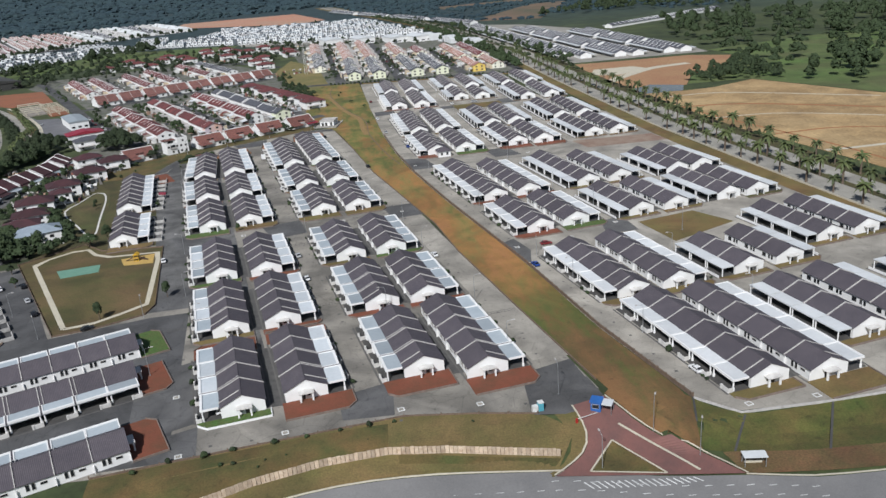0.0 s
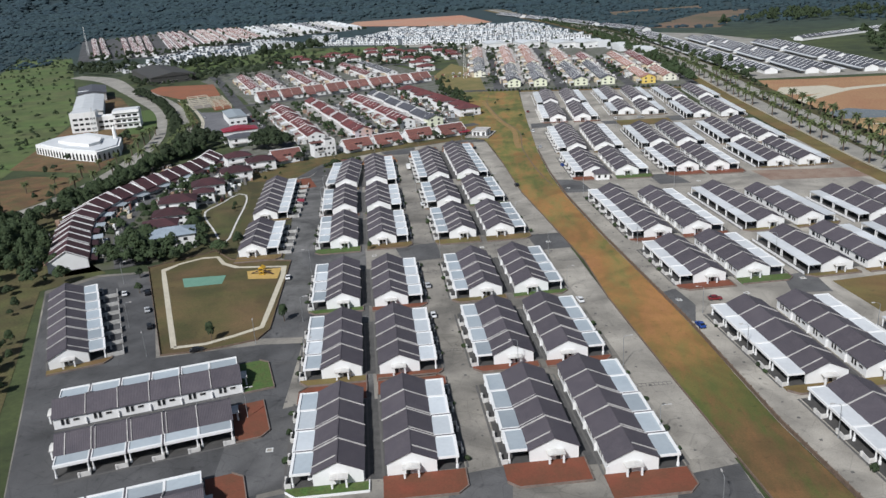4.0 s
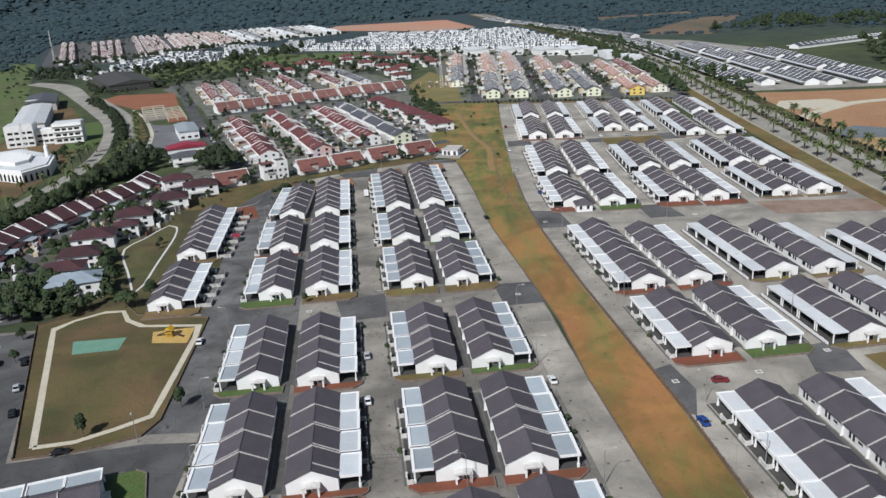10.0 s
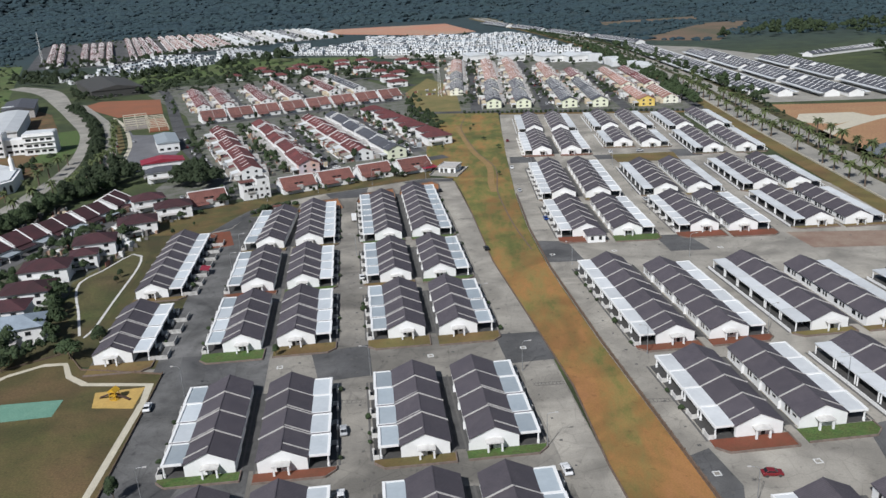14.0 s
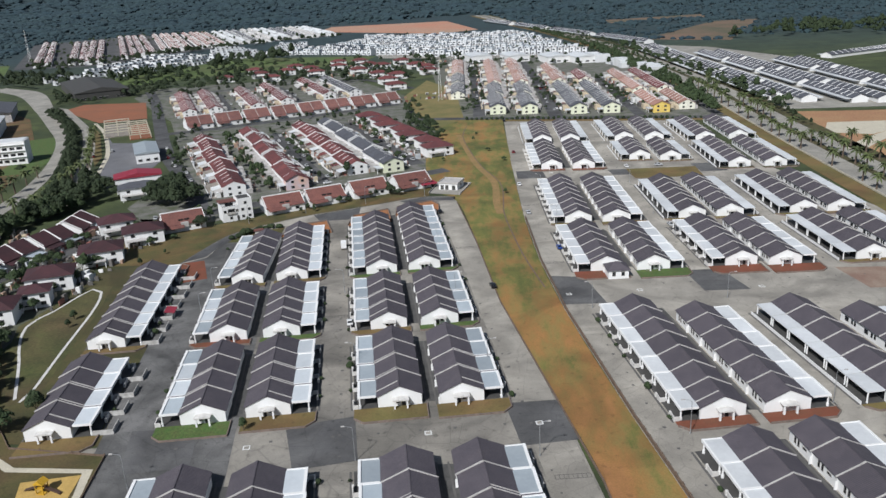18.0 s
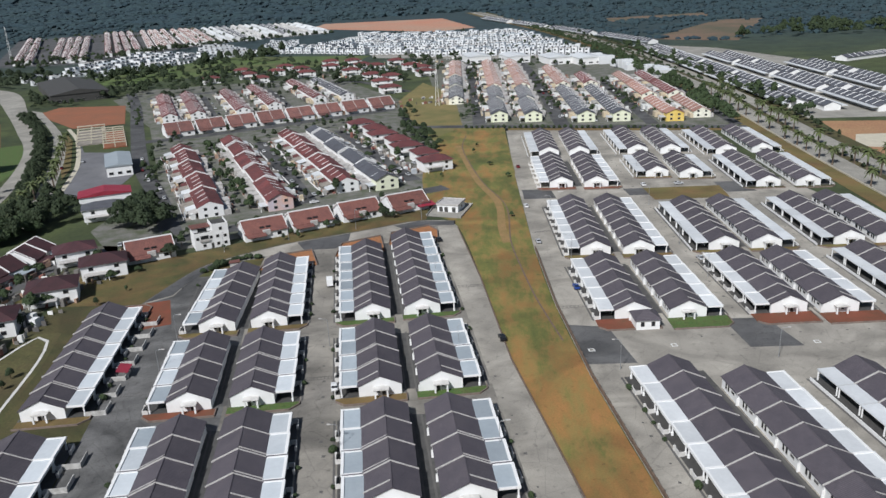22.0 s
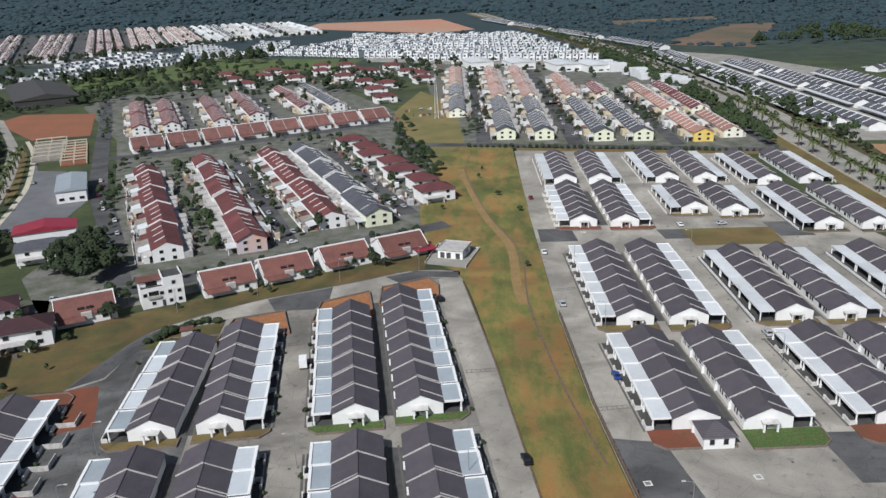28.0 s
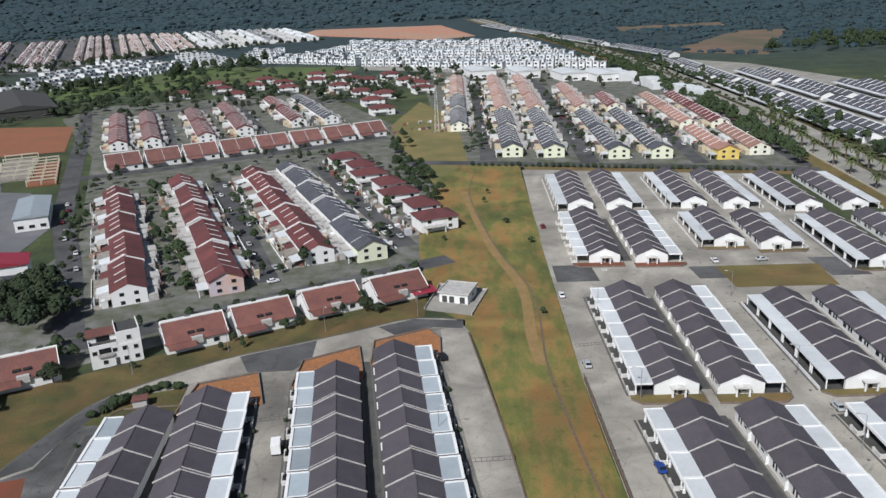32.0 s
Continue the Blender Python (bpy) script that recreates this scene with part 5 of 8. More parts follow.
# ---- older estates ----
def long_house(key, unit, half, eave, ridge, wall, roof, fins, label, porch=True, step=False):
    """A two-storey house of a terrace: ridge along y, front on -x."""
    e = new("terrace_house")
    y0, y1 = -unit / 2, unit / 2
    bm = bmesh.new()
    prism(bm, [(-half, -1.5), (half, -1.5), (half, eave), (0, ridge - 0.15), (-half, eave)], "y", y0, y1 - 0.01)
    part("wall", bm, wall, e)
    k = (ridge - eave) / half
    bm = bmesh.new()
    for s in (-1, 1):
        prism(bm, [(0, ridge), (s * (half + 0.4), eave - 0.4 * k), (s * (half + 0.4), eave - 0.4 * k + 0.18), (0, ridge + 0.18)], "y", y0, y1 - 0.01)
    part("roof", bm, roof, e)
    if fins:
        bm = bmesh.new()
        for s in ((-1, 1) if step else (-1,)):
            a = 1.02 if step else 0.72
            h = 0.8 if step else 0.36
            prism(bm, [(0, ridge + 0.1), (s * half * a, ridge - half * k * a + 0.1), (s * half * a, ridge - half * k * a + h), (0, ridge + h)], "y", y1 - 0.16, y1 + 0.16)
        part("fire_wall", bm, M_WHITE, e)
    if porch:
        bm = bmesh.new()
        prism(bm, [(-half - 0.1, 3.2), (-half - 3.2 - key * 0.6, 2.5), (-half - 3.2 - key * 0.6, 2.65), (-half - 0.1, 3.4)], "y", y0 + 0.2, y1 - 0.2)
        part("porch_roof", bm, (roof, M_PARAPET, M_PORCHW, M_YARD)[key], e)
        part("front_wall", boxes((-half - 6.3, y0 + 0.1, 0, -half - 6.1, y1 - 0.1, 1.1)), M_WHITE, e)
        part("kitchen", boxes((half + 0.01, y0 + 0.1, 0, half + 2.4 + 0.8 * key, y1 - 0.3 - 0.4 * key, 2.6 + 0.25 * key)), M_PARAPET, e, "low grey kitchen extension")
    return tagged(e, label, "house", "older terraced houses")


OLD = {}


def old_row(x, y, skew, length, unit, half, eave, ridge, wall, roof, label, flip=False, every=1, porch=True, fins=True):
    n = max(1, round(length / unit))
    a = radians(skew)
    for i in range(n):
        d = (i + 0.5) * unit
        shift = 1.1 * ((i // 4) % 2)
        step = fins and (i % 4 == (0 if flip else 3))
        m = Matrix.Translation((x - math.sin(a) * d + shift, y + math.cos(a) * d, 0.35 * (i // 4) - 0.5)) @ Matrix.Rotation(a + (math.pi if flip else 0), 4, "Z")
        kind = (i * 5 + n + int(abs(x))) % 4
        key = (label, unit, half, porch, step, kind)
        if key not in OLD:
            OLD[key] = long_house(kind, unit, half, eave, ridge, wall, roof, fins, label, porch, step)
        ob = copy_thing(OLD[key], m)
        if i in (0, n - 1):
            s = (-1 if i == 0 else 1) * (-1 if flip else 1)
            for px in (-2.2, 2.2):
                for pz in (0.9, 3.7):
                    part("window", END_PANE, None, ob).matrix_basis = pose(px, s * (unit / 2 + 0.03), pz)


END_PANE = mesh("window", boxes((-0.7, -0.03, 0, 0.7, 0.03, 1.2)), M_GLASS)
M_CREAM = material("cream_plaster", (0.76, 0.76, 0.64), 0.85, (0.6, 0.58, 0.5), 0.5, 0.3, 3.0, 0.05)
RED2 = "two-storey white terraced house with worn red tiled roof"
GREY2 = "two-storey white terraced house with dark grey tiled roof"
for x, y, sk, ln, roof, label, flip in ((-103, 535, 24, 135, M_RED, RED2, False), (-77, 549, 24, 138, M_RED, RED2, True), (-48, 568, 24, 135, M_RED, RED2, False), (-32.5, 577, 24, 135, M_GREYR, GREY2, True)):
    old_row(x, y, sk, ln, 7.4, 5.4, 5.2, 7.5, M_WHITE, roof, label, flip)


for x, y, ln in ((-103, 535, 140), (-77, 549, 140), (-48, 568, 140), (-32.5, 577, 140), (-8, 601, 135)):
    a = radians(24)
    u, v = Vector((-math.sin(a), math.cos(a))), Vector((math.cos(a), math.sin(a)))
    for s in (-1, 1):
        p0 = Vector((x, y)) + v * s * 5.5
        p1 = Vector((x, y)) + v * s * 11.5
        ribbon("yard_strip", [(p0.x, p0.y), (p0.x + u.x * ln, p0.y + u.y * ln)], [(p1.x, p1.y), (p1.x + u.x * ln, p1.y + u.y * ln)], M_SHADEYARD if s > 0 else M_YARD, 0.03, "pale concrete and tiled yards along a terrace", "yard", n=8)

# semi-detached pairs along the lanes that cross the estate
M_DULLRED = material("dull_red_tile", (0.2, 0.088, 0.072), 0.8, (0.13, 0.062, 0.055), 0.5, 0.25, 3.0, 0.5, spread=0.25, wave=("Y", 0.3))


def pair_house(x, y, turn, w=17.0, half=5.2, eave=4.2, ridge=6.6, roof=None, label="", wall=None, stripe=False, plain=False):
    e = new("house")
    wall = wall or M_WHITE
    bm = bmesh.new()
    prism(bm, [(-half, -0.1), (half, -0.1), (half, eave), (0, ridge - 0.1), (-half, eave)], "y", -w / 2, w / 2)
    part("wall", bm, wall, e)
    k = (ridge - eave) / half
    bm = bmesh.new()
    for s in (-1, 1):
        prism(bm, [(0, ridge), (s * (half + 0.5), eave - 0.5 * k), (s * (half + 0.5), eave - 0.5 * k + 0.2), (0, ridge + 0.2)], "y", -w / 2 - 0.3, w / 2 + 0.3)
    part("roof", bm, roof or M_RED, e)
    for s in (-1, 1):
        bm = bmesh.new()
        o = [(half, eave - 0.1), (half + 0.1, eave + 0.42), (0, ridge + 0.45), (-half - 0.1, eave + 0.42), (-half, eave - 0.1), (0, ridge - 0.1)]
        prism(bm, o, "y", s * (w / 2 + 0.1) - 0.11, s * (w / 2 + 0.1) + 0.11)
        part("gable_coping", bm, M_WHITE, e)
    if stripe:
        bm = bmesh.new()
        prism(bm, [(half + 0.5, eave - 0.1), (half + 0.5, eave + 0.5), (0, ridge + 0.6), (-half - 0.5, eave + 0.5), (-half - 0.5, eave - 0.1), (0, ridge - 0.1)], "y", -0.13, 0.13)
        part("fire_wall", bm, M_WHITE, e)
        part("porch_roof", boxes((half + 0.6, 1.0, 2.5, half + 5.0, w / 2 - 1.0, 2.7)), M_PORCH, e)
        part("porch_post", boxes((half + 4.6, 1.2, 0, half + 4.8, 1.4, 2.5), (half + 4.6, w / 2 - 1.4, 0, half + 4.8, w / 2 - 1.2, 2.5)), M_WHITE, e)
    if not stripe:
        part("ridge_band", boxes((-0.75, -w / 2 - 0.3, ridge - 0.1, -0.15, w / 2 + 0.3, ridge + 0.5)), M_WHITE, e, "white parapet along the ridge")
        part("roof_terrace", boxes((-half - 2.2, -w / 2 + 0.6, 0, -0.8, -0.8, eave + 1.1), (-half - 2.2, 0.8, 0, -0.8, w / 2 - 0.6, eave + 1.1)), M_CANOPY, e, "grey flat roof terraces behind the ridge")
        if plain:
            bm = bmesh.new()
            prism(bm, [(0.1, ridge + 0.1), (half + 0.45, eave - 0.45 * k + 0.1), (half + 0.45, eave - 0.45 * k + 0.45), (0.1, ridge + 0.45)], "y", -0.12, 0.12)
            part("fire_wall", bm, M_PARAPET, e)
        for yc in () if plain else (-1.25, 1.25):
            part("dormer", boxes((half * 0.4, yc - 0.95, eave + 0.3, half * 0.78, yc + 0.95, eave + 1.55)), M_GLASS, e, "dark opening in the roof")
        if not plain:
            part("light_well", boxes((half * 0.78, -1.5, eave - 1.4, half + 0.58, 1.5, eave + 0.55)), M_PARAPET, e, "pale recessed light well below the openings")
    for y2 in (-w * 0.3, w * 0.3):
        window(e, half, y2, 1.0, 1.6, 1.2, "+x")
    bm = bmesh.new()
    prism(bm, [(half, 2.9), (half + 3.2, 2.2), (half + 3.2, 2.35), (half, 3.1)], "y", -w / 2 + 0.4, -0.6)
    part("awning", bm, M_RED if roof is None else roof, e)
    e.matrix_basis = Matrix.Translation((x, y, 0)) @ Matrix.Rotation(radians(turn), 4, "Z")
    return tagged(e, label, "house", "houses along the lane")


M_PINK = material("faded_red_roof_tile", (0.215, 0.088, 0.072), 0.8, (0.15, 0.066, 0.056), 0.5, 0.2, 3.0, 0.5, spread=0.15, wave=("Y", 0.3))
SEMI = "white pair of houses with red tiled roof and dormers"
for x, y in ((-112, 487), (-74, 508), (-57, 518), (-38.5, 529), (-19, 538)):
    pair_house(x, y, -62, half=6.3, eave=3.2, ridge=6.7, roof=M_SEMI, label=SEMI)
for i in range(8):
    pair_house(-184 + i * 18.2, 730 + i * 10.3, -60.5, 18.2, 8.4, 3.4, 8.2, roof=M_DULLRED, label="pair of white houses with broad red tiled roof", plain=True)


def tower_house():
    e = new("white_house")
    part("body", boxes((-6.5, -4.5, 0, 6.5, 4.5, 5.8), (0.5, -4.4, 5.8, 6.5, 4.5, 8.6), (-6.5, -0.5, 5.8, 0.5, 4.5, 7.6)), M_WHITE, e)
    part("parapet", boxes((-6.5, -4.5, 5.8, 0.49, -4.3, 6.7), (-6.5, -4.29, 5.8, -6.3, -0.52, 6.7), (0.5, -4.4, 8.6, 6.5, -4.2, 9.4), (6.3, -4.19, 8.6, 6.5, 4.5, 9.4), (0.5, -4.19, 8.6, 0.7, 4.5, 9.4)), M_WHITE, e)
    part("roof_terrace", boxes((-6.29, -4.29, 5.81, 0.48, -0.52, 5.9), (0.71, -4.19, 8.61, 6.29, 4.4, 8.7)), M_DARK, e, "dark flat roof terrace")
    part("roof", boxes((-6.9, -0.9, 7.6, 0.45, 4.9, 7.85)), M_SEMI, e)
    part("balcony_opening", boxes((-4.2, -4.56, 3.3, -1.2, -4.504, 5.5)), M_GLASS, e, "dark recessed balcony")
    part("balcony_opening", boxes((-4.4, -0.56, 6.0, -1.0, -0.504, 7.4)), M_GLASS, e, "dark terrace door")
    part("balcony_rail", boxes((-4.6, -5.0, 3.2, -0.8, -4.51, 3.35), (-4.6, -5.0, 3.35, -0.8, -4.92, 4.2)), M_PARAPET, e)
    for x, z in ((-5.3, 4.0), (-0.3, 4.0), (2.2, 4.0), (5.0, 3.8), (-3.0, 1.0), (2.2, 1.0), (5.0, 1.0), (3.6, 6.8)):
        window(e, x, -4.5 if z < 6 else -4.4, z, 1.1, 1.1, "-y")
    part("door", boxes((-0.5, -4.56, 0.1, 0.5, -4.504, 2.2)), M_DARK, e)
    e.matrix_basis = pose(-92, 497.5, 0, 0, 0, 28)
    tagged(e, "three-storey white house with roof terrace and dark openings", "house")


tower_house()

# upper red estate and the yellow estate, in blocks
def block(x, y, skew, length, unit, half, eave, ridge, wall, roof, label, fins=True, chunks=8):
    """A terrace far off: blocks of a few houses, each one thing."""
    a = radians(skew)
    n = max(1, round(length / (unit * chunks)))
    for i in range(n):
        e = new("terrace_block")
        L = unit * chunks - 1.5
        bm = bmesh.new()
        prism(bm, [(-half, 0), (half, 0), (half, eave), (0, ridge - 0.15), (-half, eave)], "y", 0, L)
        part("wall", bm, wall, e)
        k = (ridge - eave) / half
        bm = bmesh.new()
        for s in (-1, 1):
            prism(bm, [(0, ridge), (s * (half + 0.4), eave - 0.4 * k), (s * (half + 0.4), eave - 0.4 * k + 0.2), (0, ridge + 0.2)], "y", -0.2, L + 0.2)
        part("roof", bm, roof, e)
        if fins:
            bm = bmesh.new()
            for j in range(1, chunks):
                for s in (-1, 1):
                    prism(bm, [(0, ridge + 0.1), (s * half, eave + 0.1), (s * half, eave + 0.38), (0, ridge + 0.4)], "y", j * unit - 0.15, j * unit + 0.15)
            tagged(part("fire_wall", bm, M_WHITE, e), kind="stuff")
        for s in (-1, 1):
            bm = bmesh.new()
            for j in range(chunks):
                lo, hi = sorted((s * half, s * (half + 2.0 + 1.4 * ((j * 7) % 3))))
                box(bm, lo, j * unit + 0.3, 0, hi, j * unit + unit - 0.5, 2.3 + 0.4 * ((j * 5) % 3))
            tagged(part("extension", bm, M_PARAPET if s > 0 else M_CLUTTER, e), kind="stuff")
        bm = bmesh.new()
        for px in (-half * 0.45, half * 0.45):
            for pz in (1.0, 3.6):
                box(bm, px - 0.7, -0.06, pz, px + 0.7, -0.004, pz + 1.2)
        tagged(part("window", bm, M_GLASS, e), kind="stuff")
        e.matrix_basis = Matrix.Translation((x - math.sin(a) * i * unit * chunks, y + math.cos(a) * i * unit * chunks, 0)) @ Matrix.Rotation(a, 4, "Z")
        tagged(e, label, "terrace", "terraces beyond the lane")


REDB = "block of white two-storey terraces with red tiled roofs"
GREYB = "block of cream two-storey terraces with grey tiled roofs"
ORGB = "block of two-storey terraces with faded orange roofs"
for x, y, ln, roof in ((-205, 775, 105, M_RED), (-187, 783, 125, M_RED), (-156, 792, 125, M_RED), (-137, 812, 125, M_RED), (-107, 838, 118, M_RED), (-86, 845, 118, M_GREYR)):
    block(x, y, 22.5, ln, 7.4, 5.2, 4.6, 6.8, M_WHITE, roof, REDB if roof is M_RED else GREYB)
for x, y, ln, roof in ((30, 736, 46, M_GREYR), (52, 732, 46, M_GREYR), (31, 796, 60, M_GREYR), (53, 793, 60, M_GREYR), (32, 862, 165, M_ORANGE), (55, 860, 165, M_ORANGE), (85, 724, 125, M_GREYR), (107, 722, 125, M_GREYR),
                       (87, 858, 90, M_ORANGE), (109, 858, 60, M_RED), (139, 716, 62, M_ORANGE), (158, 716, 62, M_ORANGE), (141, 790, 100, M_ORANGE), (160, 790, 110, M_RED), (1, 805, 60, M_GREYR), (0, 870, 40, M_GREYR), (-1, 935, 110, M_ORANGE)):
    block(x, y, 0.5, ln, 7.4, 5.4, 4.0, 6.6, M_CREAM, roof, GREYB if roof is M_GREYR else ORGB)


# detached houses west of the estate
def villa(x, y, turn, w, d, roof, label, eave=5.2, wall=None):
    e = new("house")
    bm = bmesh.new()
    box(bm, -w / 2, -d / 2, 0, w / 2, d / 2, eave)
    part("wall", bm, wall or M_WHITE, e)
    bm = bmesh.new()
    o, h = 0.7, eave + min(w, d) * 0.22
    b = [bm.verts.new(p) for p in ((-w / 2 - o, -d / 2 - o, eave), (w / 2 + o, -d / 2 - o, eave), (w / 2 + o, d / 2 + o, eave), (-w / 2 - o, d / 2 + o, eave))]
    if w > d:
        r = [bm.verts.new((-w / 2 + d / 2, 0, h)), bm.verts.new((w / 2 - d / 2, 0, h))]
        q = ((0, 1, 5, 4), (1, 2, 5), (2, 3, 4, 5), (3, 0, 4))
    else:
        r = [bm.verts.new((0, -d / 2 + w / 2, h)), bm.verts.new((0, d / 2 - w / 2, h))]
        q = ((0, 1, 4), (1, 2, 5, 4), (2, 3, 5), (3, 0, 4, 5))
    v = b + r
    for f in q:
        bm.faces.new([v[i] for i in f])
    bm.faces.new(b[::-1])
    part("roof", bm, roof, e)
    part("porch", boxes((-w / 2 + 0.8, -d / 2 - 3.2, 2.5, w / 2 - w * 0.4, -d / 2 - 0.01, 2.75)), M_PARAPET, e)
    for px in (-w / 2 + 1.1, w / 2 - w * 0.4 - 0.3):
        part("porch_post", boxes((px - 0.15, -d / 2 - 3.0, 0, px + 0.15, -d / 2 - 2.7, 2.5)), M_WHITE, e)
    for px in (-w * 0.28, w * 0.28):
        for pz in (1.0, 3.5):
            window(e, px, -d / 2, pz, 1.5, 1.2, "-y")
    e.matrix_basis = Matrix.Translation((x, y, 0)) @ Matrix.Rotation(radians(turn), 4, "Z")
    return tagged(e, label, "house", "detached houses")


M_VILLA = material("deep_red_roof_tile", (0.125, 0.036, 0.036), 0.8, (0.085, 0.029, 0.031), 0.5, 0.25, 3.0, 0.5, spread=0.15)
MAROON = material("maroon_roof_tile", (0.06, 0.02, 0.024), 0.8, (0.036, 0.015, 0.018), 0.5, 0.25, 3.0, 0.5, spread=0.25)
c = curve_pts([(-157, 318), (-164, 334), (-171, 350), (-178, 370), (-181, 396), (-175, 424), (-166, 451), (-158, 476), (-158, 500)], 2.0)
acc, rnd = 9.0, random.Random(8)
for p, q in zip(c, c[1:]):
    acc += math.dist(p, q)
    if acc >= 17.6:
        acc = 0.0
        pair_house(p[0], p[1], math.degrees(math.atan2(q[1] - p[1], q[0] - p[0])) - 90, 16.4, 7.2, 3.7 + rnd.uniform(-0.3, 0.4), 7.1 + rnd.uniform(-0.3, 0.4), MAROON, "white pair of old houses with maroon gabled roof", stripe=True)
for x, y, t, w, d in ((-136, 422, 20, 15, 12), (-129, 447, 22, 15, 12), (-141, 393, 16, 16, 12), (-136, 371, 14, 15, 11), (-135, 355, 14, 14, 10), (-122, 470, 24, 15, 11), (-139, 484, 30, 14, 11), (-133, 406, 20, 9, 8)):
    villa(x, y, t, w, d, MAROON, "white two-storey house with dark maroon hipped roof", 5.4)
for k in range(7):
    villa(-8.5 - k * 8.6 + (k % 2) * 2.4, 608 + k * 18.6, 23, 15.5 - (k % 2) * 3.6, 11.6 + (k % 2) * 2.2, M_VILLA, "white two-storey house with dark red hipped roof", 5.2)
villa(-124, 340, 20, 17, 11, material("blue_grey_sheet", (0.27, 0.32, 0.37), 0.6), "large white house with pale blue-grey sheet roof", 6.0)
villa(-152, 541, 24, 18, 10, M_GREYR, "white house with dark roof beside big trees", 5.6)
for x, y in ((-189, 979), (-185, 1031), (-184, 1070), (-162, 1045), (-133, 1057), (-105, 1012), (-80, 971), (-66, 922), (-55, 880), (-115, 1100), (-66, 1082), (-47, 1035), (-84, 1045), (-35, 1013), (-225, 1050), (-150, 1010), (-60, 955), (-100, 1060), (-140, 1100), (-30, 980), (-240, 990), (-210, 1015)):
    villa(x, y, 20, 17, 11, M_RED, "white detached house with red hipped roof among trees", 5.0)


# ---- white buildings by the west road ----
def school():
    e = new("school_building")
    part("wing", boxes((0, 0, 0, 18, 15, 14.5)), M_WHITE, e)
    part("wing", boxes((18.01, 4, 0, 30, 14, 10)), M_WHITE, e)
    part("wing", boxes((30.01, -1, 0, 49, 13, 13.5)), M_WHITE, e)
    part("roof", boxes((0.6, 0.6, 14.5, 17.4, 14.4, 14.9)), M_PORCHW, e)
    part("roof", boxes((30.6, -0.4, 13.5, 48.4, 12.4, 13.9)), M_PORCHW, e)
    for x0, n, y, zs in ((1.5, 4, 0, (1.5, 5.2, 8.9)), (19.2, 3, 4, (1.5, 5.2)), (31.5, 4, -1, (1.5, 5.2, 8.9))):
        for k in range(n):
            for z in zs:
                window(e, x0 + 2.0 + k * 4.1 if n > 3 else x0 + 1.5 + k * 3.6, y, z, 2.6 if k % 3 else 3.2, 1.5, "-y")
    for k in range(3):
        part("sunshade", boxes((30.0, -1.9, 4.4 + k * 3.7, 49, -1.01, 4.55 + k * 3.7)), M_WHITE, e)
    e.matrix_basis = pose(-303, 617, 0, 0, 0, 17)
    tagged(e, "white three-storey school building with rows of dark windows", "school")
    h = new("sports_hall")
    part("wall", boxes((-11, 0, 0, 11, 108, 8.5)), M_WHITE, h)
    bm = bmesh.new()
    prism(bm, [(-11.8, 8.5), (11.8, 8.5), (11.8, 9.0), (4, 10.6), (-4, 10.6), (-11.8, 9.0)], "y", -0.8, 108.8)
    part("roof", bm, M_PORCHW, h, "broad pale vaulted sheet roof")
    h.matrix_basis = pose(-312, 664, 0, 0, 0, 24)
    tagged(h, "long white hall with a pale vaulted roof", "hall")
    d = new("sports_hall")
    part("wall", boxes((-12, 0, 0, 12, 62, 7.5)), M_PARAPET, d)
    bm = bmesh.new()
    prism(bm, [(-13, 7.5), (13, 7.5), (13, 8.0), (0, 10.2), (-13, 8.0)], "y", -1, 63)
    part("roof", bm, M_GREYR, d, "dark grey sheet roof")
    part("skylight", boxes((-12.6, 8.0, 9.2, -3, 11.0, 9.9)), M_PORCHW, d)
    d.matrix_basis = pose(-366, 787, 0, 0, 0, 25)
    tagged(d, "long grey hall with a dark pitched roof", "hall")
    f = new("arcade_building")
    plan = [(-292, 546), (-262, 524), (-234, 510), (-227, 527), (-238, 556), (-272, 580), (-290, 566)]
    bm = bmesh.new()
    prism(bm, plan, "z", 0, 6.2)
    part("body", bm, M_WHITE, f)
    cx, cy = -258, 542
    for q, z0, z1 in ((0.93, 6.2, 6.9), (0.5, 6.9, 8.6)):
        bm = bmesh.new()
        prism(bm, [(cx + (x - cx) * q, cy + (y - cy) * q) for x, y in plan], "z", z0, z1)
        part("roof", bm, M_PORCHW if q > 0.6 else M_WHITE, f)
    for (xa, ya), (xb, yb), n in ((plan[0], plan[1], 10), (plan[1], plan[2], 9), (plan[2], plan[3], 5)):
        L, a = math.dist((xa, ya), (xb, yb)), math.atan2(yb - ya, xb - xa)
        for k in range(n):
            bm = bmesh.new()
            u = L * (k + 0.5) / n
            prism(bm, [(u - 0.85, 0.4), (u + 0.85, 0.4), (u + 0.85, 3.4), (u + 0.5, 4.2), (u, 4.6), (u - 0.5, 4.2), (u - 0.85, 3.4)], "y", -0.08, -0.01)
            part("arch", bm, M_GLASS, f).matrix_basis = Matrix.Translation((xa, ya, 0)) @ Matrix.Rotation(a, 4, "Z")
    bm = bmesh.new()
    tube(bm, [(-240, 551, 0), (-240, 551, 13), (-240, 551, 13.2), (-240, 551, 16)], [1.5, 1.3, 0.9, 0.1], 8)
    part("tower", bm, M_WHITE, f)
    tagged(f, "white arcaded building with stepped flat roof and slim tower", "hall")


school()


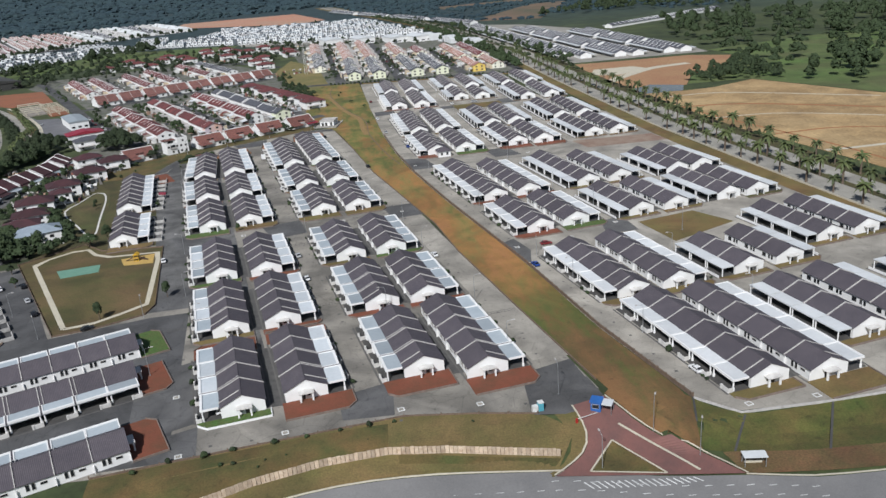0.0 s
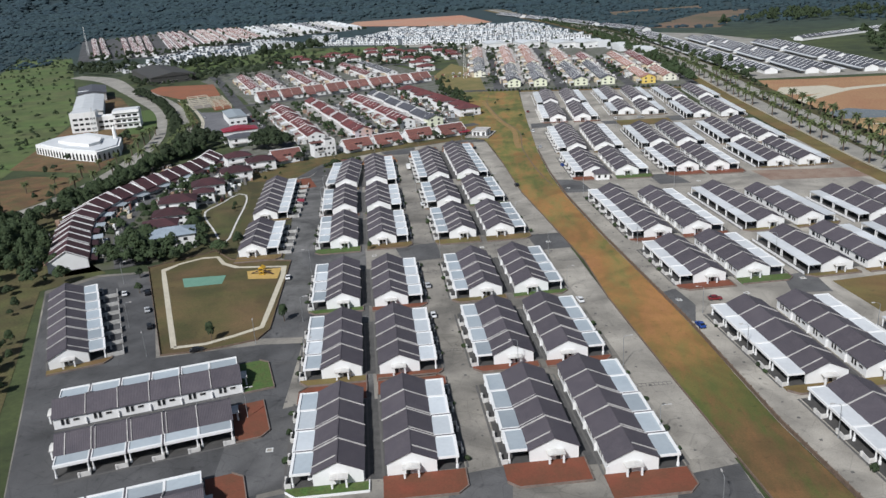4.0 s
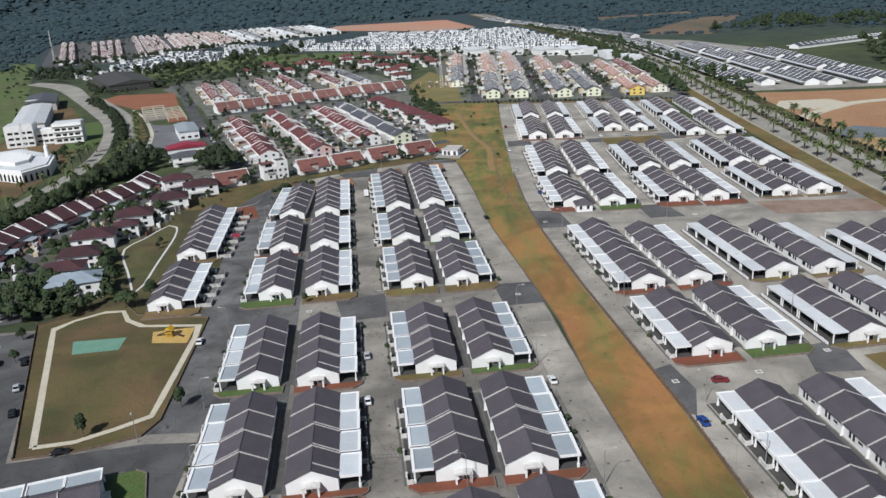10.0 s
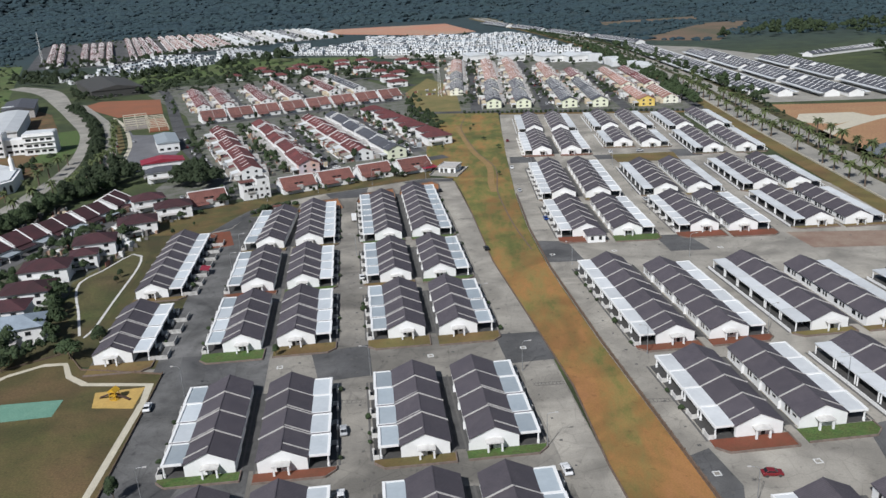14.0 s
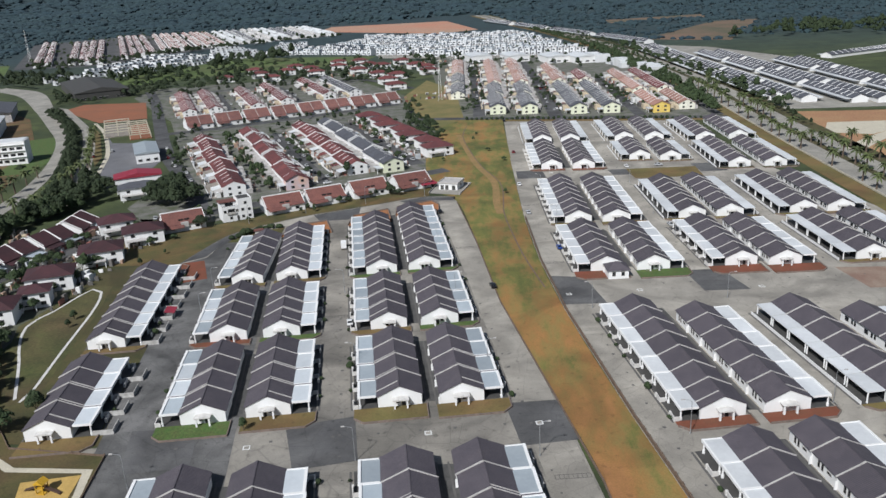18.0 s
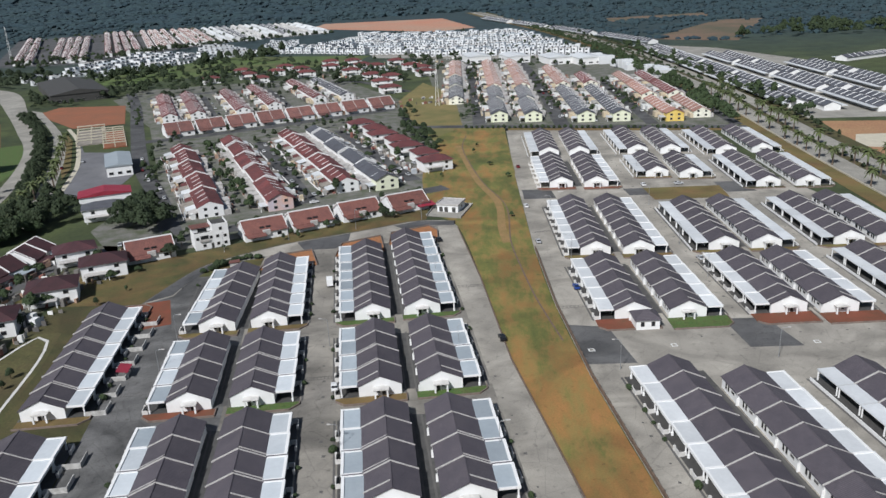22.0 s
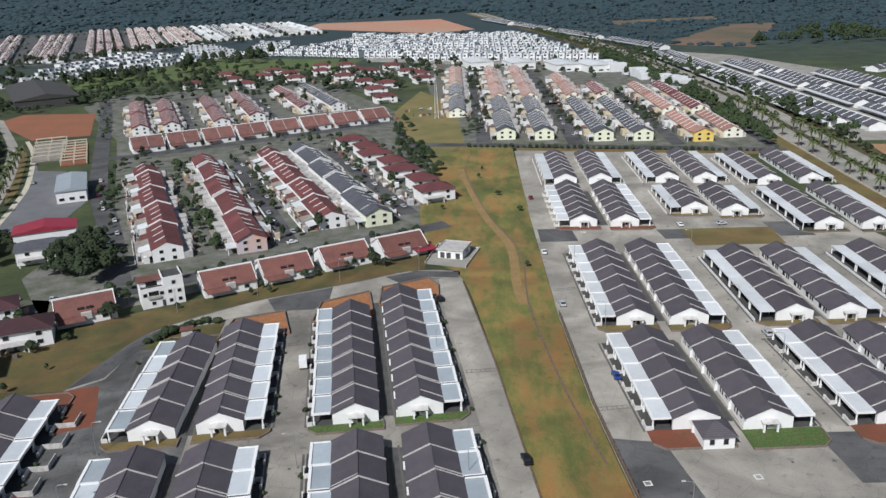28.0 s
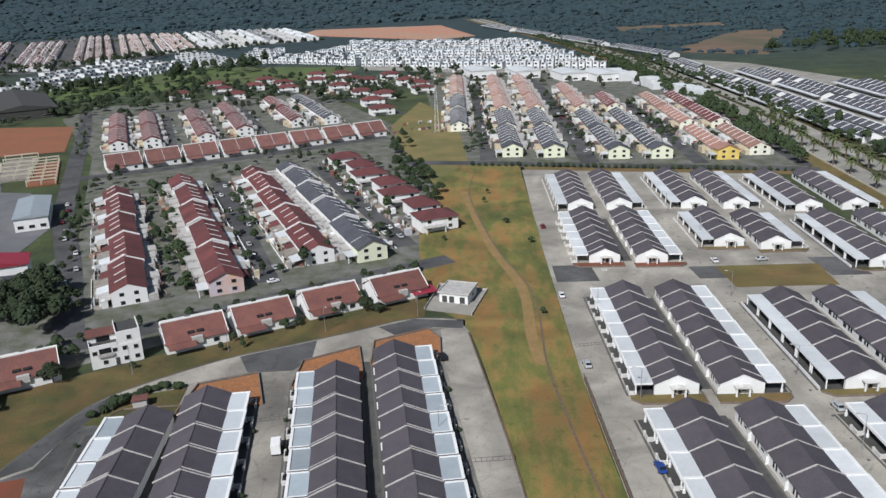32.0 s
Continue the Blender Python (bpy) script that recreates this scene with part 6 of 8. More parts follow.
def shed(name, x, y, turn, w, d, h, roof, wall, label):
    e = new(name)
    part("wall", boxes((-w / 2, -d / 2, 0, w / 2, d / 2, h)), wall, e)
    bm = bmesh.new()
    prism(bm, [(-w / 2 - 0.5, h), (w / 2 + 0.5, h), (w / 2 + 0.5, h + 0.3), (0, h + w * 0.08 + 0.3), (-w / 2 - 0.5, h + 0.3)], "y", -d / 2 - 0.5, d / 2 + 0.5)
    part("roof", bm, roof, e)
    for k in range(3):
        window(e, -w / 3 + k * w / 3, -d / 2, 1.2, w / 6, 1.3, "-y")
    e.matrix_basis = Matrix.Translation((x, y, 0)) @ Matrix.Rotation(radians(turn), 4, "Z")
    return tagged(e, label, "building")


shed("market_hall", -362, 955, 32, 48, 118, 7, M_DARK, M_DARK, "long low building with a dark sheet roof")
shed("workshop", -184.5, 634, 24, 13, 36, 5.5, M_PORCH, M_WHITE, "white workshop with pale grey sheet roof")


def unfinished(x, y, turn, w, d, floor, label, rows):
    """A building site: a floor slab, columns and beams with no roof."""
    e = new("unfinished_building")
    part("slab", boxes((-w / 2, -d / 2, 0, w / 2, d / 2, 0.6)), floor, e)
    for i in range(rows + 1):
        yy = -d / 2 + 0.4 + (d - 0.8) * i / rows
        part("beam", boxes((-w / 2, yy - 0.25, 3.2, w / 2, yy + 0.25, 3.8)), M_PATH, e)
        for xx in (-w / 2 + 0.3, 0, w / 2 - 0.3):
            part("column", boxes((xx - 0.25, yy - 0.24, 0.6, xx + 0.25, yy + 0.24, 3.2)), M_PATH, e)
    e.matrix_basis = Matrix.Translation((x, y, 0)) @ Matrix.Rotation(radians(turn), 4, "Z")
    tagged(e, label, "building", "buildings under construction")


unfinished(-224, 721, 24, 14, 60, M_CLAY2, "unfinished building with an orange floor and pale columns", 7)
unfinished(-244, 732, 24, 18, 58, M_YARD, "unfinished building with a sandy floor and pale columns", 5)
shed("shop_house", -158, 556, 24, 22, 12, 7.5, material("crimson_sheet", (0.3, 0.03, 0.05), 0.5), M_WHITE, "white shop house with crimson sheet roof")


def substation():
    e = new("substation")
    part("wall", boxes((-4.6, -4.6, 0, 4.6, 4.6, 3.0)), M_WHITE, e)
    part("roof", boxes((-5.0, -5.0, 3.0, 5.0, 5.0, 3.25)), M_PARAPET, e, "grey flat concrete roof")
    part("parapet", boxes((-5.0, -5.0, 3.25, 5.0, -4.8, 3.6), (-5.0, 4.8, 3.25, 5.0, 5.0, 3.6), (-5.0, -4.79, 3.25, -4.8, 4.79, 3.6), (4.8, -4.79, 3.25, 5.0, 4.79, 3.6)), M_PARAPET, e)
    for x in (-2.9, -0.6, 2.8):
        part("louvre_door", boxes((x - 0.8, -4.66, 0.1, x + 0.8, -4.604, 2.2)), M_DARK, e)
    window(e, 4.6, 0.5, 1.2, 1.4, 0.9, "+x")
    e.matrix_basis = pose(1.0, 534.0, 0.05, 0, 0, -18)
    tagged(e, "small white substation with a grey flat roof", "substation")


substation()
low_fence([(-9.2, 525.2), (-5, 545.2), (10.2, 539.2), (5, 520)], "yard_fence", M_PARAPET, 0.7, 0.12, "low pale fence round a substation", 3.0)
patch("substation_yard", [(-9, 525), (-5, 545), (10, 539), (5, 520)], M_BLVD, 0.05, "pale concrete yard round a small substation", "yard")


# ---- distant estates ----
# White plaster greyed and cooled: distance haze put into the wall colour.
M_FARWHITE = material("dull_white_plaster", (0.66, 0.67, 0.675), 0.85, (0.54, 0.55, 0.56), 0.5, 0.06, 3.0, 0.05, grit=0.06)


def white_block(x, y, turn, n, unit=9.0, depth=13.0, h=8.5, roof=None, label=""):
    e = new("terrace_block")
    rnd = random.Random(int(x * 7 + y))
    walls, tops, panes = bmesh.new(), bmesh.new(), bmesh.new()
    for j in range(n):
        hh = h + rnd.choice((-1.5, 0, 0, 1.2))
        d = depth + rnd.choice((-2, 0, 2))
        x0, x1 = j * unit + 0.3, j * unit + unit - 1.1
        box(walls, x0, -d / 2, 0, x1, d / 2, hh)
        box(walls, x0 + 0.4, -d / 2 - 2.2, 0, x1 - 1.8, -d / 2 - 0.01, hh * 0.45)
        box(tops, x0 + 0.3, -d / 2 + 0.35, hh, x1 - 0.3, d / 2 - 0.35, hh + 0.15)
        for z in (1.2, 4.6):
            box(panes, x0 + 1.0, -d / 2 - 0.06 - (2.2 if z < 3 else 0), z, x1 - 2.2, -d / 2 - 0.004 - (2.2 if z < 3 else 0), z + 1.6)
    tagged(part("wall", walls, M_FARWHITE, e), kind="stuff")
    tagged(part("roof", tops, roof or M_PARAPET, e), kind="stuff")
    tagged(part("window", panes, M_GLASS, e), kind="stuff")
    e.matrix_basis = Matrix.Translation((x, y, 0)) @ Matrix.Rotation(radians(turn), 4, "Z")
    tagged(e, label, "terrace", "distant white terraces")


WLABEL = "distant white flat-roofed modern terraces"
LOW = [(-440, 1030), (-389, 1078), (-357, 1146), (-323, 1204), (-290, 1255), (-233, 1266), (-173, 1240), (-106, 1200)]
c = resample(LOW, 3.0)[::14]
for i, (p, q) in enumerate(zip(c, c[1:])):
    t = math.atan2(q.y - p.y, q.x - p.x)
    rows = 2 if p.x < -400 else 3 if p.x < -370 else 4 if p.x < -330 else 5 if p.x < -250 else 7
    for row in range(rows):
        up = 4 + row * 33
        white_block(p.x - up * math.sin(t), p.y + up * math.cos(t), math.degrees(t), 6, unit=6.7 + row * 0.1, depth=9, h=6.3, roof=(M_PARAPET, M_GREYR, M_PORCH)[(i + row) % 3], label=WLABEL)
for j in range(10):
    for i in range(5):
        if (i, j) != (0, 0):
            white_block(-100 + i * 50 - j * 6, 1172 + j * 33 - i * 13, -14, 7, unit=6.9, depth=12, h=6.4, roof=(M_PARAPET, M_PORCHW, M_PORCHL, M_PORCH)[(i * 3 + j) % 4], label=WLABEL)
for i in range(3):
    white_block(148 + i * 16, 1010 - i * 55, 98 + i * 3, 5, h=6.5, roof=M_PORCHW, label="row of white shops with pale flat roofs")
for x, y in ((100, 1040), (128, 1028), (60, 1066), (20, 1080)):
    shed("market_hall", x, y, 14, 24, 34, 6.5, M_PORCHW, M_WHITE, "white hall with pale sheet roof among houses")


LAST_ROW = [None]


def far_row(x, y, turn, length, half, eave, ridge, wall, roof, fins, label, porch=True):
    e = new("terrace_row")
    bm = bmesh.new()
    ya, yb = sorted((0, length))
    prism(bm, [(-half, 0), (half, 0), (half, eave), (0, ridge), (-half, eave)], "y", ya, yb)
    part("wall", bm, wall, e)
    bm = bmesh.new()
    for s in (-1, 1):
        k = (ridge - eave) / half
        prism(bm, [(0, ridge + 0.05), (s * (half + 0.5), eave - 0.5 * k + 0.05), (s * (half + 0.5), eave - 0.5 * k + 0.3), (0, ridge + 0.3)], "y", ya - 0.2, yb + 0.2)
    part("roof", bm, roof, e)
    if fins:
        bm = bmesh.new()
        for j in range(1, int((yb - ya) / fins)):
            for s in (-1, 1):
                prism(bm, [(0, ridge + 0.2), (s * half, eave + 0.2), (s * half, eave + 0.6), (0, ridge + 0.6)], "y", ya + j * fins - (0.22 if porch else 0.12), ya + j * fins + (0.22 if porch else 0.12))
        tagged(part("fire_wall", bm, M_WHITE, e), kind="stuff")
    if porch:
        part("porch_roof", boxes((-half - 4.5, ya, 2.6, -half - 0.02, yb, 2.9)), M_PORCHW, e)
    e.matrix_basis = Matrix.Translation((x, y, 0)) @ Matrix.Rotation(radians(turn), 4, "Z")
    LAST_ROW[0] = tagged(e, label, "terrace", "distant terraces")


patch("far_estate_ground", [(216, 732), (217, 700), (345, 690), (352, 760), (335, 960), (285, 1110), (235, 1165), (205, 1165), (214, 900)], M_BLVD, -0.05, "pale streets between distant terraces", "street")
FARR = "distant single-storey terrace with dark roof and white walls"
for x, ya, yb, side in ((228, 738, 1150, 1), (243, 722, 1150, -1), (272, 712, 1085, 1), (287, 708, 1060, -1), (316, 706, 985, 1), (331, 704, 950, -1)):
    y = ya
    while y + 60 < yb:
        far_row(x - (y - 700) * 0.045, y, 2.6 + (180 if side < 0 else 0), 74 if side > 0 else -74, 5.4, 3.1, 5.4, M_WHITE, M_GREYR, 8.2, FARR)
        y += 84
for i in range(4):
    far_row(231 - i * 48, 1182 + i * 150, 17, 135, 6.5, 3.2, 5.8, M_WHITE, M_GREYR, 8.2, FARR)
for i in range(5):
    far_row(352 + i * 26, 960 + i * 14, -62, 100, 6.0, 3.0, 5.2, M_WHITE, M_GREYR, 8.2, FARR)
FADED = material("faded_pink_tile", (0.27, 0.15, 0.125), 0.85, (0.2, 0.12, 0.105), 0.5, 0.1, 2.0, 0.3, spread=0.15)
FARL = "distant terraces with faded red roofs"
FAR_NEAR = [(-575, 1250), (-535, 1262), (-506, 1256), (-485, 1319), (-466, 1350), (-455, 1400), (-434, 1417), (-413, 1445), (-392, 1458), (-371, 1495), (-352, 1500), (-331, 1510), (-310, 1550), (-288, 1555), (-264, 1562), (-240, 1580)]
FAR_END = [(-800, 1719), (-728, 1690), (-701, 1706), (-695, 1804), (-664, 1804), (-630, 1816), (-603, 1818), (-570, 1816), (-540, 1812), (-509, 1816), (-485, 1830), (-457, 1840), (-430, 1843), (-400, 1838), (-370, 1835), (-345, 1829)]
for k, ((x0, y0), (x1, y1)) in enumerate(zip(FAR_NEAR, FAR_END)):
    L = math.dist((x0, y0), (x1, y1))
    turn = math.degrees(math.atan2(x0 - x1, y1 - y0))
    roof = M_RED if k < 5 else (FADED if k < 9 else (M_PORCHW, M_GREYR, M_PARAPET)[k % 3])
    for i in range(3):
        d = i / 3
        for side in (0, 1):
            far_row(x0 + (x1 - x0) * d + side * 13.5 + (k % 2) * 3, y0 + (y1 - y0) * d + side * 4, turn, L / 3 - 14, 4.6, 4.6, 6.8, M_WHITE, roof, 9.0, FARL if k < 9 else "distant white terraces with grey roofs", False)

for ob in OLD.values():
    for child in (*ob.children_recursive, ob):
        bpy.data.objects.remove(child)


def annexe():
    """A small hipped annexe built in front of one gable."""
    e = new("annexe")
    part("wall", boxes((-3.0, -2.8, 0, 3.0, 2.8, 2.7)), M_WHITE, e)
    bm = bmesh.new()
    b = [bm.verts.new(q) for q in ((-3.5, -3.3, 2.6), (3.5, -3.3, 2.6), (3.5, 3.3, 2.6), (-3.5, 3.3, 2.6))]
    r = [bm.verts.new((-0.4, 0, 4.3)), bm.verts.new((0.4, 0, 4.3))]
    for f in ((b[0], b[1], r[1], r[0]), (b[1], b[2], r[1]), (b[2], b[3], r[0], r[1]), (b[3], b[0], r[0]), (b[3], b[2], b[1], b[0])):
        bm.faces.new(f)
    part("roof", bm, M_ROOF, e)
    window(e, -1.4, -2.8, 0.9, 0.9, 1.2, "-y")
    window(e, 1.3, -2.8, 0.9, 0.9, 1.2, "-y")
    e.matrix_basis = pose(57.6, 413.4, 0, 0, 0, 3) @ Matrix.Diagonal((1.1, 1.1, 1.15, 1))
    tagged(e, "small white annexe with dark hipped roof before a house", "annexe")


annexe()

# ---- trees ----
def leaf_cloud(seed, lobes, count, size):
    """Vertices and triangles of a crown: small ragged leaf clumps on and inside a few lobes (x, y, z, rx, rz)."""
    r = np.random.default_rng(seed)
    V, T = [], []
    weights = np.array([l[3] ** 2 for l in lobes])
    for i in range(count):
        l = lobes[r.choice(len(lobes), p=weights / weights.sum())]
        d = r.normal(size=3)
        d /= np.linalg.norm(d)
        d[2] = d[2] if d[2] > -0.4 else -d[2]
        rad = r.uniform(0.72, 1.08)
        c = np.array([l[0] + d[0] * l[3] * rad, l[1] + d[1] * l[3] * rad, l[2] + d[2] * l[4] * rad])
        u = np.cross(d, r.normal(size=3))
        u /= np.linalg.norm(u)
        w = np.cross(d, u) + d * r.uniform(-0.5, 0.5)
        s = size * r.uniform(0.6, 1.35)
        b = len(V)
        V += [c + u * s, c + w * s * 0.8, c - u * s * r.uniform(0.6, 1.1), c - w * s, c + d * s * 0.45]
        T += [(b, b + 1, b + 4), (b + 1, b + 2, b + 4), (b + 2, b + 3, b + 4), (b + 3, b, b + 4)]
    return np.array(V), np.array(T)


def mesh_from(name, V, T, mat):
    me = bpy.data.meshes.new(name)
    me.from_pydata(V.tolist(), [], T.tolist())
    me.materials.append(mat)
    return me


SHAPES = [   # lobes, trunk height, crown size 1 = about 5 m wide
    ([(0, 0, 4.2, 1.9, 1.6), (1.3, 0.4, 3.6, 1.3, 1.1), (-1.1, 0.9, 3.7, 1.4, 1.2), (-0.3, -1.3, 3.5, 1.3, 1.0), (0.4, 0.2, 5.4, 1.1, 1.0)], 3.6),
    ([(0, 0, 4.6, 1.6, 2.2), (0.9, -0.6, 3.5, 1.2, 1.3), (-0.9, 0.4, 3.8, 1.1, 1.4)], 3.4),
    ([(0, 0, 3.4, 2.5, 1.2), (1.9, 0.8, 3.1, 1.5, 0.9), (-1.8, -0.7, 3.2, 1.6, 0.9), (0.2, -1.9, 3.0, 1.4, 0.9), (-0.4, 1.8, 3.2, 1.4, 0.9), (0.3, 0.2, 4.4, 1.5, 0.8)], 3.0),
    ([(0, 0, 2.6, 1.2, 1.5), (0.5, 0.3, 4.2, 0.8, 1.4), (-0.3, -0.3, 5.4, 0.55, 1.2)], 2.2),
]
CROWNS = [leaf_cloud(11 + i, s[0], 330, 0.42) for i, s in enumerate(SHAPES)]
LIGHT_CROWNS = [leaf_cloud(41 + i, s[0], 120, 0.66) for i, s in enumerate(SHAPES)]
CROWN_ME = [mesh_from("crown", V, T, M_LEAF) for V, T in CROWNS]


def trunk_mesh(i):
    lobes, h = SHAPES[i]
    bm = bmesh.new()
    tube(bm, [(0, 0, -0.2), (0.05, 0, h * 0.4), (0, 0.05, h)], [0.24, 0.17, 0.1], 6)
    for l in lobes[1:4]:
        tube(bm, [(0.03, 0, h * 0.5), (l[0] * 0.5, l[1] * 0.5, h * 0.75), (l[0] * 0.85, l[1] * 0.85, l[2])], [0.1, 0.07, 0.03], 5)
    return mesh("trunk", bm, M_BARK)


TRUNK_ME = [trunk_mesh(i) for i in range(4)]
TREE_N = 0


def tree(x, y, size=1.0, shape=None, label="dark green leafy tree with uneven crown", name="tree"):
    global TREE_N
    TREE_N += 1
    r = random.Random(TREE_N * 31)
    i = r.randrange(3) if shape is None else shape
    e = new(name)
    part("trunk", TRUNK_ME[i], None, e)
    part("crown", CROWN_ME[i], None, e)
    s = size * r.uniform(0.85, 1.2)
    e.matrix_basis = Matrix.Translation((x, y, level(x, y))) @ Matrix.Rotation(r.uniform(0, 6.28), 4, "Z") @ Matrix.Diagonal((s * r.uniform(0.9, 1.15), s, s * r.uniform(0.9, 1.15), 1))
    return tagged(e, label, "tree" if name == "tree" else "bush", "street trees")


BUSH_V, BUSH_T = leaf_cloud(77, [(0, 0, 0.55, 0.6, 0.55), (0.35, 0.2, 0.45, 0.4, 0.4), (-0.3, -0.2, 0.45, 0.45, 0.4)], 130, 0.2)
BUSH_ME = mesh_from("leaves", BUSH_V, BUSH_T, M_LEAF)
BUSH_N = 0


def bush(x, y, size=1.0, label="small round dark green shrub"):
    global BUSH_N
    BUSH_N += 1
    r = random.Random(BUSH_N * 17)
    e = new("bush")
    part("leaves", BUSH_ME, None, e)
    s = size * r.uniform(0.8, 1.3)
    e.matrix_basis = Matrix.Translation((x, y, level(x, y))) @ Matrix.Rotation(r.uniform(0, 6.28), 4, "Z") @ Matrix.Diagonal((s, s, s * r.uniform(0.8, 1.3), 1))
    tagged(e, label, "bush", "shrubs")


def woods(name, places, label, mat=M_LEAF, base=None, fine=False):
    """A wood in one mesh: (x, y, size) each a crown of leaf clumps down to the ground."""
    r = np.random.default_rng(len(places))
    Vs, Ts, off = [], [], 0
    for x, y, s in places:
        V, T = base or (CROWNS if fine else LIGHT_CROWNS)[r.integers(0, 3)]
        a = r.uniform(0, 6.28)
        c, sn = np.cos(a), np.sin(a)
        W = V * np.array([s * r.uniform(0.85, 1.2), s * r.uniform(0.85, 1.2), s * r.uniform(0.8, 1.25)])
        W = np.stack([W[:, 0] * c - W[:, 1] * sn + x, W[:, 0] * sn + W[:, 1] * c + y, W[:, 2] + land(x, y)], 1)
        Vs.append(W)
        Ts.append(T + off)
        off += len(V)
    me = bpy.data.meshes.new(name)
    me.from_pydata(np.concatenate(Vs).tolist(), [], np.concatenate(Ts).tolist())
    me.materials.append(mat)
    return tagged(new(name, me), label, "trees", kind="stuff")


def inside(x, y, poly):
    k = False
    for i in range(len(poly)):
        (x0, y0), (x1, y1) = poly[i - 1], poly[i]
        if (y0 > y) != (y1 > y) and x < (x1 - x0) * (y - y0) / (y1 - y0) + x0:
            k = not k
    return k


def scatter(poly, n, seed, lo, hi, gap=0.0):
    r = random.Random(seed)
    xs, ys = [p[0] for p in poly], [p[1] for p in poly]
    out = []
    for _ in range(n * 40):
        if len(out) >= n:
            break
        x, y = r.uniform(min(xs), max(xs)), r.uniform(min(ys), max(ys))
        if inside(x, y, poly) and all((x - a) ** 2 + (y - b) ** 2 > gap * gap for a, b, _ in out):
            out.append((x, y, r.uniform(lo, hi)))
    return out


def palm_mesh():
    r = np.random.default_rng(5)
    V, T = [], []
    for k in range(22):
        a = k * 2.399 + r.uniform(-0.2, 0.2)
        up = 0.95 - (k / 22) * 1.15
        L = r.uniform(2.5, 3.1)
        prev = None
        for j in range(6):
            t = j / 5
            rad = L * t * (1 - 0.12 * t)
            z = 5.6 + L * (up * t - (0.62 + 0.25 * (1 - up)) * t * t)
            w = 0.42 * math.sin(math.pi * (0.12 + 0.86 * t)) + 0.03
            c = np.array([math.cos(a) * rad, math.sin(a) * rad, z])
            n = np.array([-math.sin(a), math.cos(a), 0])
            b = len(V)
            V += [c + n * w - np.array([0, 0, w * 0.55]), c, c - n * w - np.array([0, 0, w * 0.55])]
            if prev is not None:
                for q in (0, 1):
                    T += [(prev + q, prev + q + 1, b + q + 1), (prev + q, b + q + 1, b + q)]
            prev = b
    return mesh_from("fronds", np.array(V), np.array(T), M_PALM)


PALM_ME = palm_mesh()
PALM_TRUNK = mesh("trunk", tube(bmesh.new(), [(0, 0, -0.2), (0, 0, 0.5), (0.05, 0, 3), (0, 0.05, 5.7)], [0.45, 0.33, 0.27, 0.34], 8), M_BARK)
PALM_N = 0


def palm(x, y, s=1.0):
    global PALM_N
    PALM_N += 1
    r = random.Random(PALM_N * 13)
    e = new("palm_tree")
    part("trunk", PALM_TRUNK, None, e)
    part("fronds", PALM_ME, None, e)
    k = s * r.uniform(0.8, 1.15)
    e.matrix_basis = Matrix.Translation((x, y, 0)) @ Matrix.Rotation(r.uniform(0, 6.28), 4, "Z") @ Matrix.Diagonal((k, k, k * r.uniform(0.9, 1.15), 1))
    tagged(e, "oil palm with arching green fronds beside a road", "palm tree", "boulevard palms")


def along(pts, step, d=0.0):
    return [(p.x + d, p.y) for p in resample(pts, step)]


r = random.Random(3)
for d, gap, y_end in ((2.2, 14, 820), (14.0, 13, 820), (28.5, 15, 600)):
    for x, y in along(BLVD[1:], gap, d):
        if y < y_end and r.random() < 0.86:
            palm(x + r.uniform(-0.8, 0.8), y + r.uniform(-2, 2), 1.35)
for x, y in along([(-222, 430), (-203, 480), (-198, 525), (-207, 600), (-228, 650), (-255, 715)], 12):
    palm(x + 2, y, 1.3)
for x, y in along([(-240, 440), (-224, 470), (-218, 525), (-228, 590)], 14):
    palm(x - 1, y, 1.2)

# woods west of the estate, along the roads and over the far land
WEST = [(-97, 150), (-160, 296), (-152, 312), (-185, 372), (-196, 430), (-214, 452), (-240, 395), (-262, 330), (-330, 250), (-300, 140), (-150, 110)]
woods("west_woods", scatter(WEST, 240, 1, 0.25, 0.8, 3.0), "low green scrub and shrubs on rough ground", fine=True)
woods("west_woods", scatter([(-150, 300), (-160, 322), (-186, 352), (-204, 396), (-216, 380), (-200, 330), (-176, 292)], 46, 81, 0.8, 1.5, 3.0) + scatter([(-104, 150), (-92, 140), (-140, 250), (-150, 262)], 16, 82, 0.5, 1.1, 3.0), "dark trees behind old houses", fine=True)
MIDW = [(-192, 486), (-166, 522), (-164, 544), (-186, 572), (-196, 566), (-194, 530)]
woods("wood", scatter(MIDW, 34, 2, 1.1, 1.8, 3.0) + scatter([(-146, 546), (-136, 552), (-114, 524), (-122, 512), (-140, 522)], 20, 22, 1.1, 1.75, 3.0), "clump of tall dark trees between houses", fine=True)
woods("wood", scatter([(-208, 566), (-201, 570), (-224, 626), (-252, 688), (-286, 752), (-330, 818), (-336, 812), (-292, 750), (-256, 682), (-230, 622)], 150, 3, 0.6, 1.2, 2.2), "line of dark trees in a road median", fine=True)
woods("wood", scatter([(-165, 600), (-148, 600), (-175, 690), (-192, 690)], 8, 4, 0.6, 1.0, 4.0), "roadside trees with dense dark crowns")
woods("wood", scatter([(-26, 640), (-8, 625), (-6, 660), (-22, 730), (-34, 800), (-40, 790)], 46, 5, 0.5, 1.1, 3.0), "thicket of green trees beside a meadow", fine=True)
woods("wood", scatter([(-420, 1000), (-330, 1000), (-300, 1090), (-440, 1100)], 20, 6, 1.0, 1.6, 6.0) + scatter([(-300, 960), (-20, 940), (0, 1150), (-330, 1120)], 150, 7, 0.7, 1.4, 6.0), "trees between distant houses")
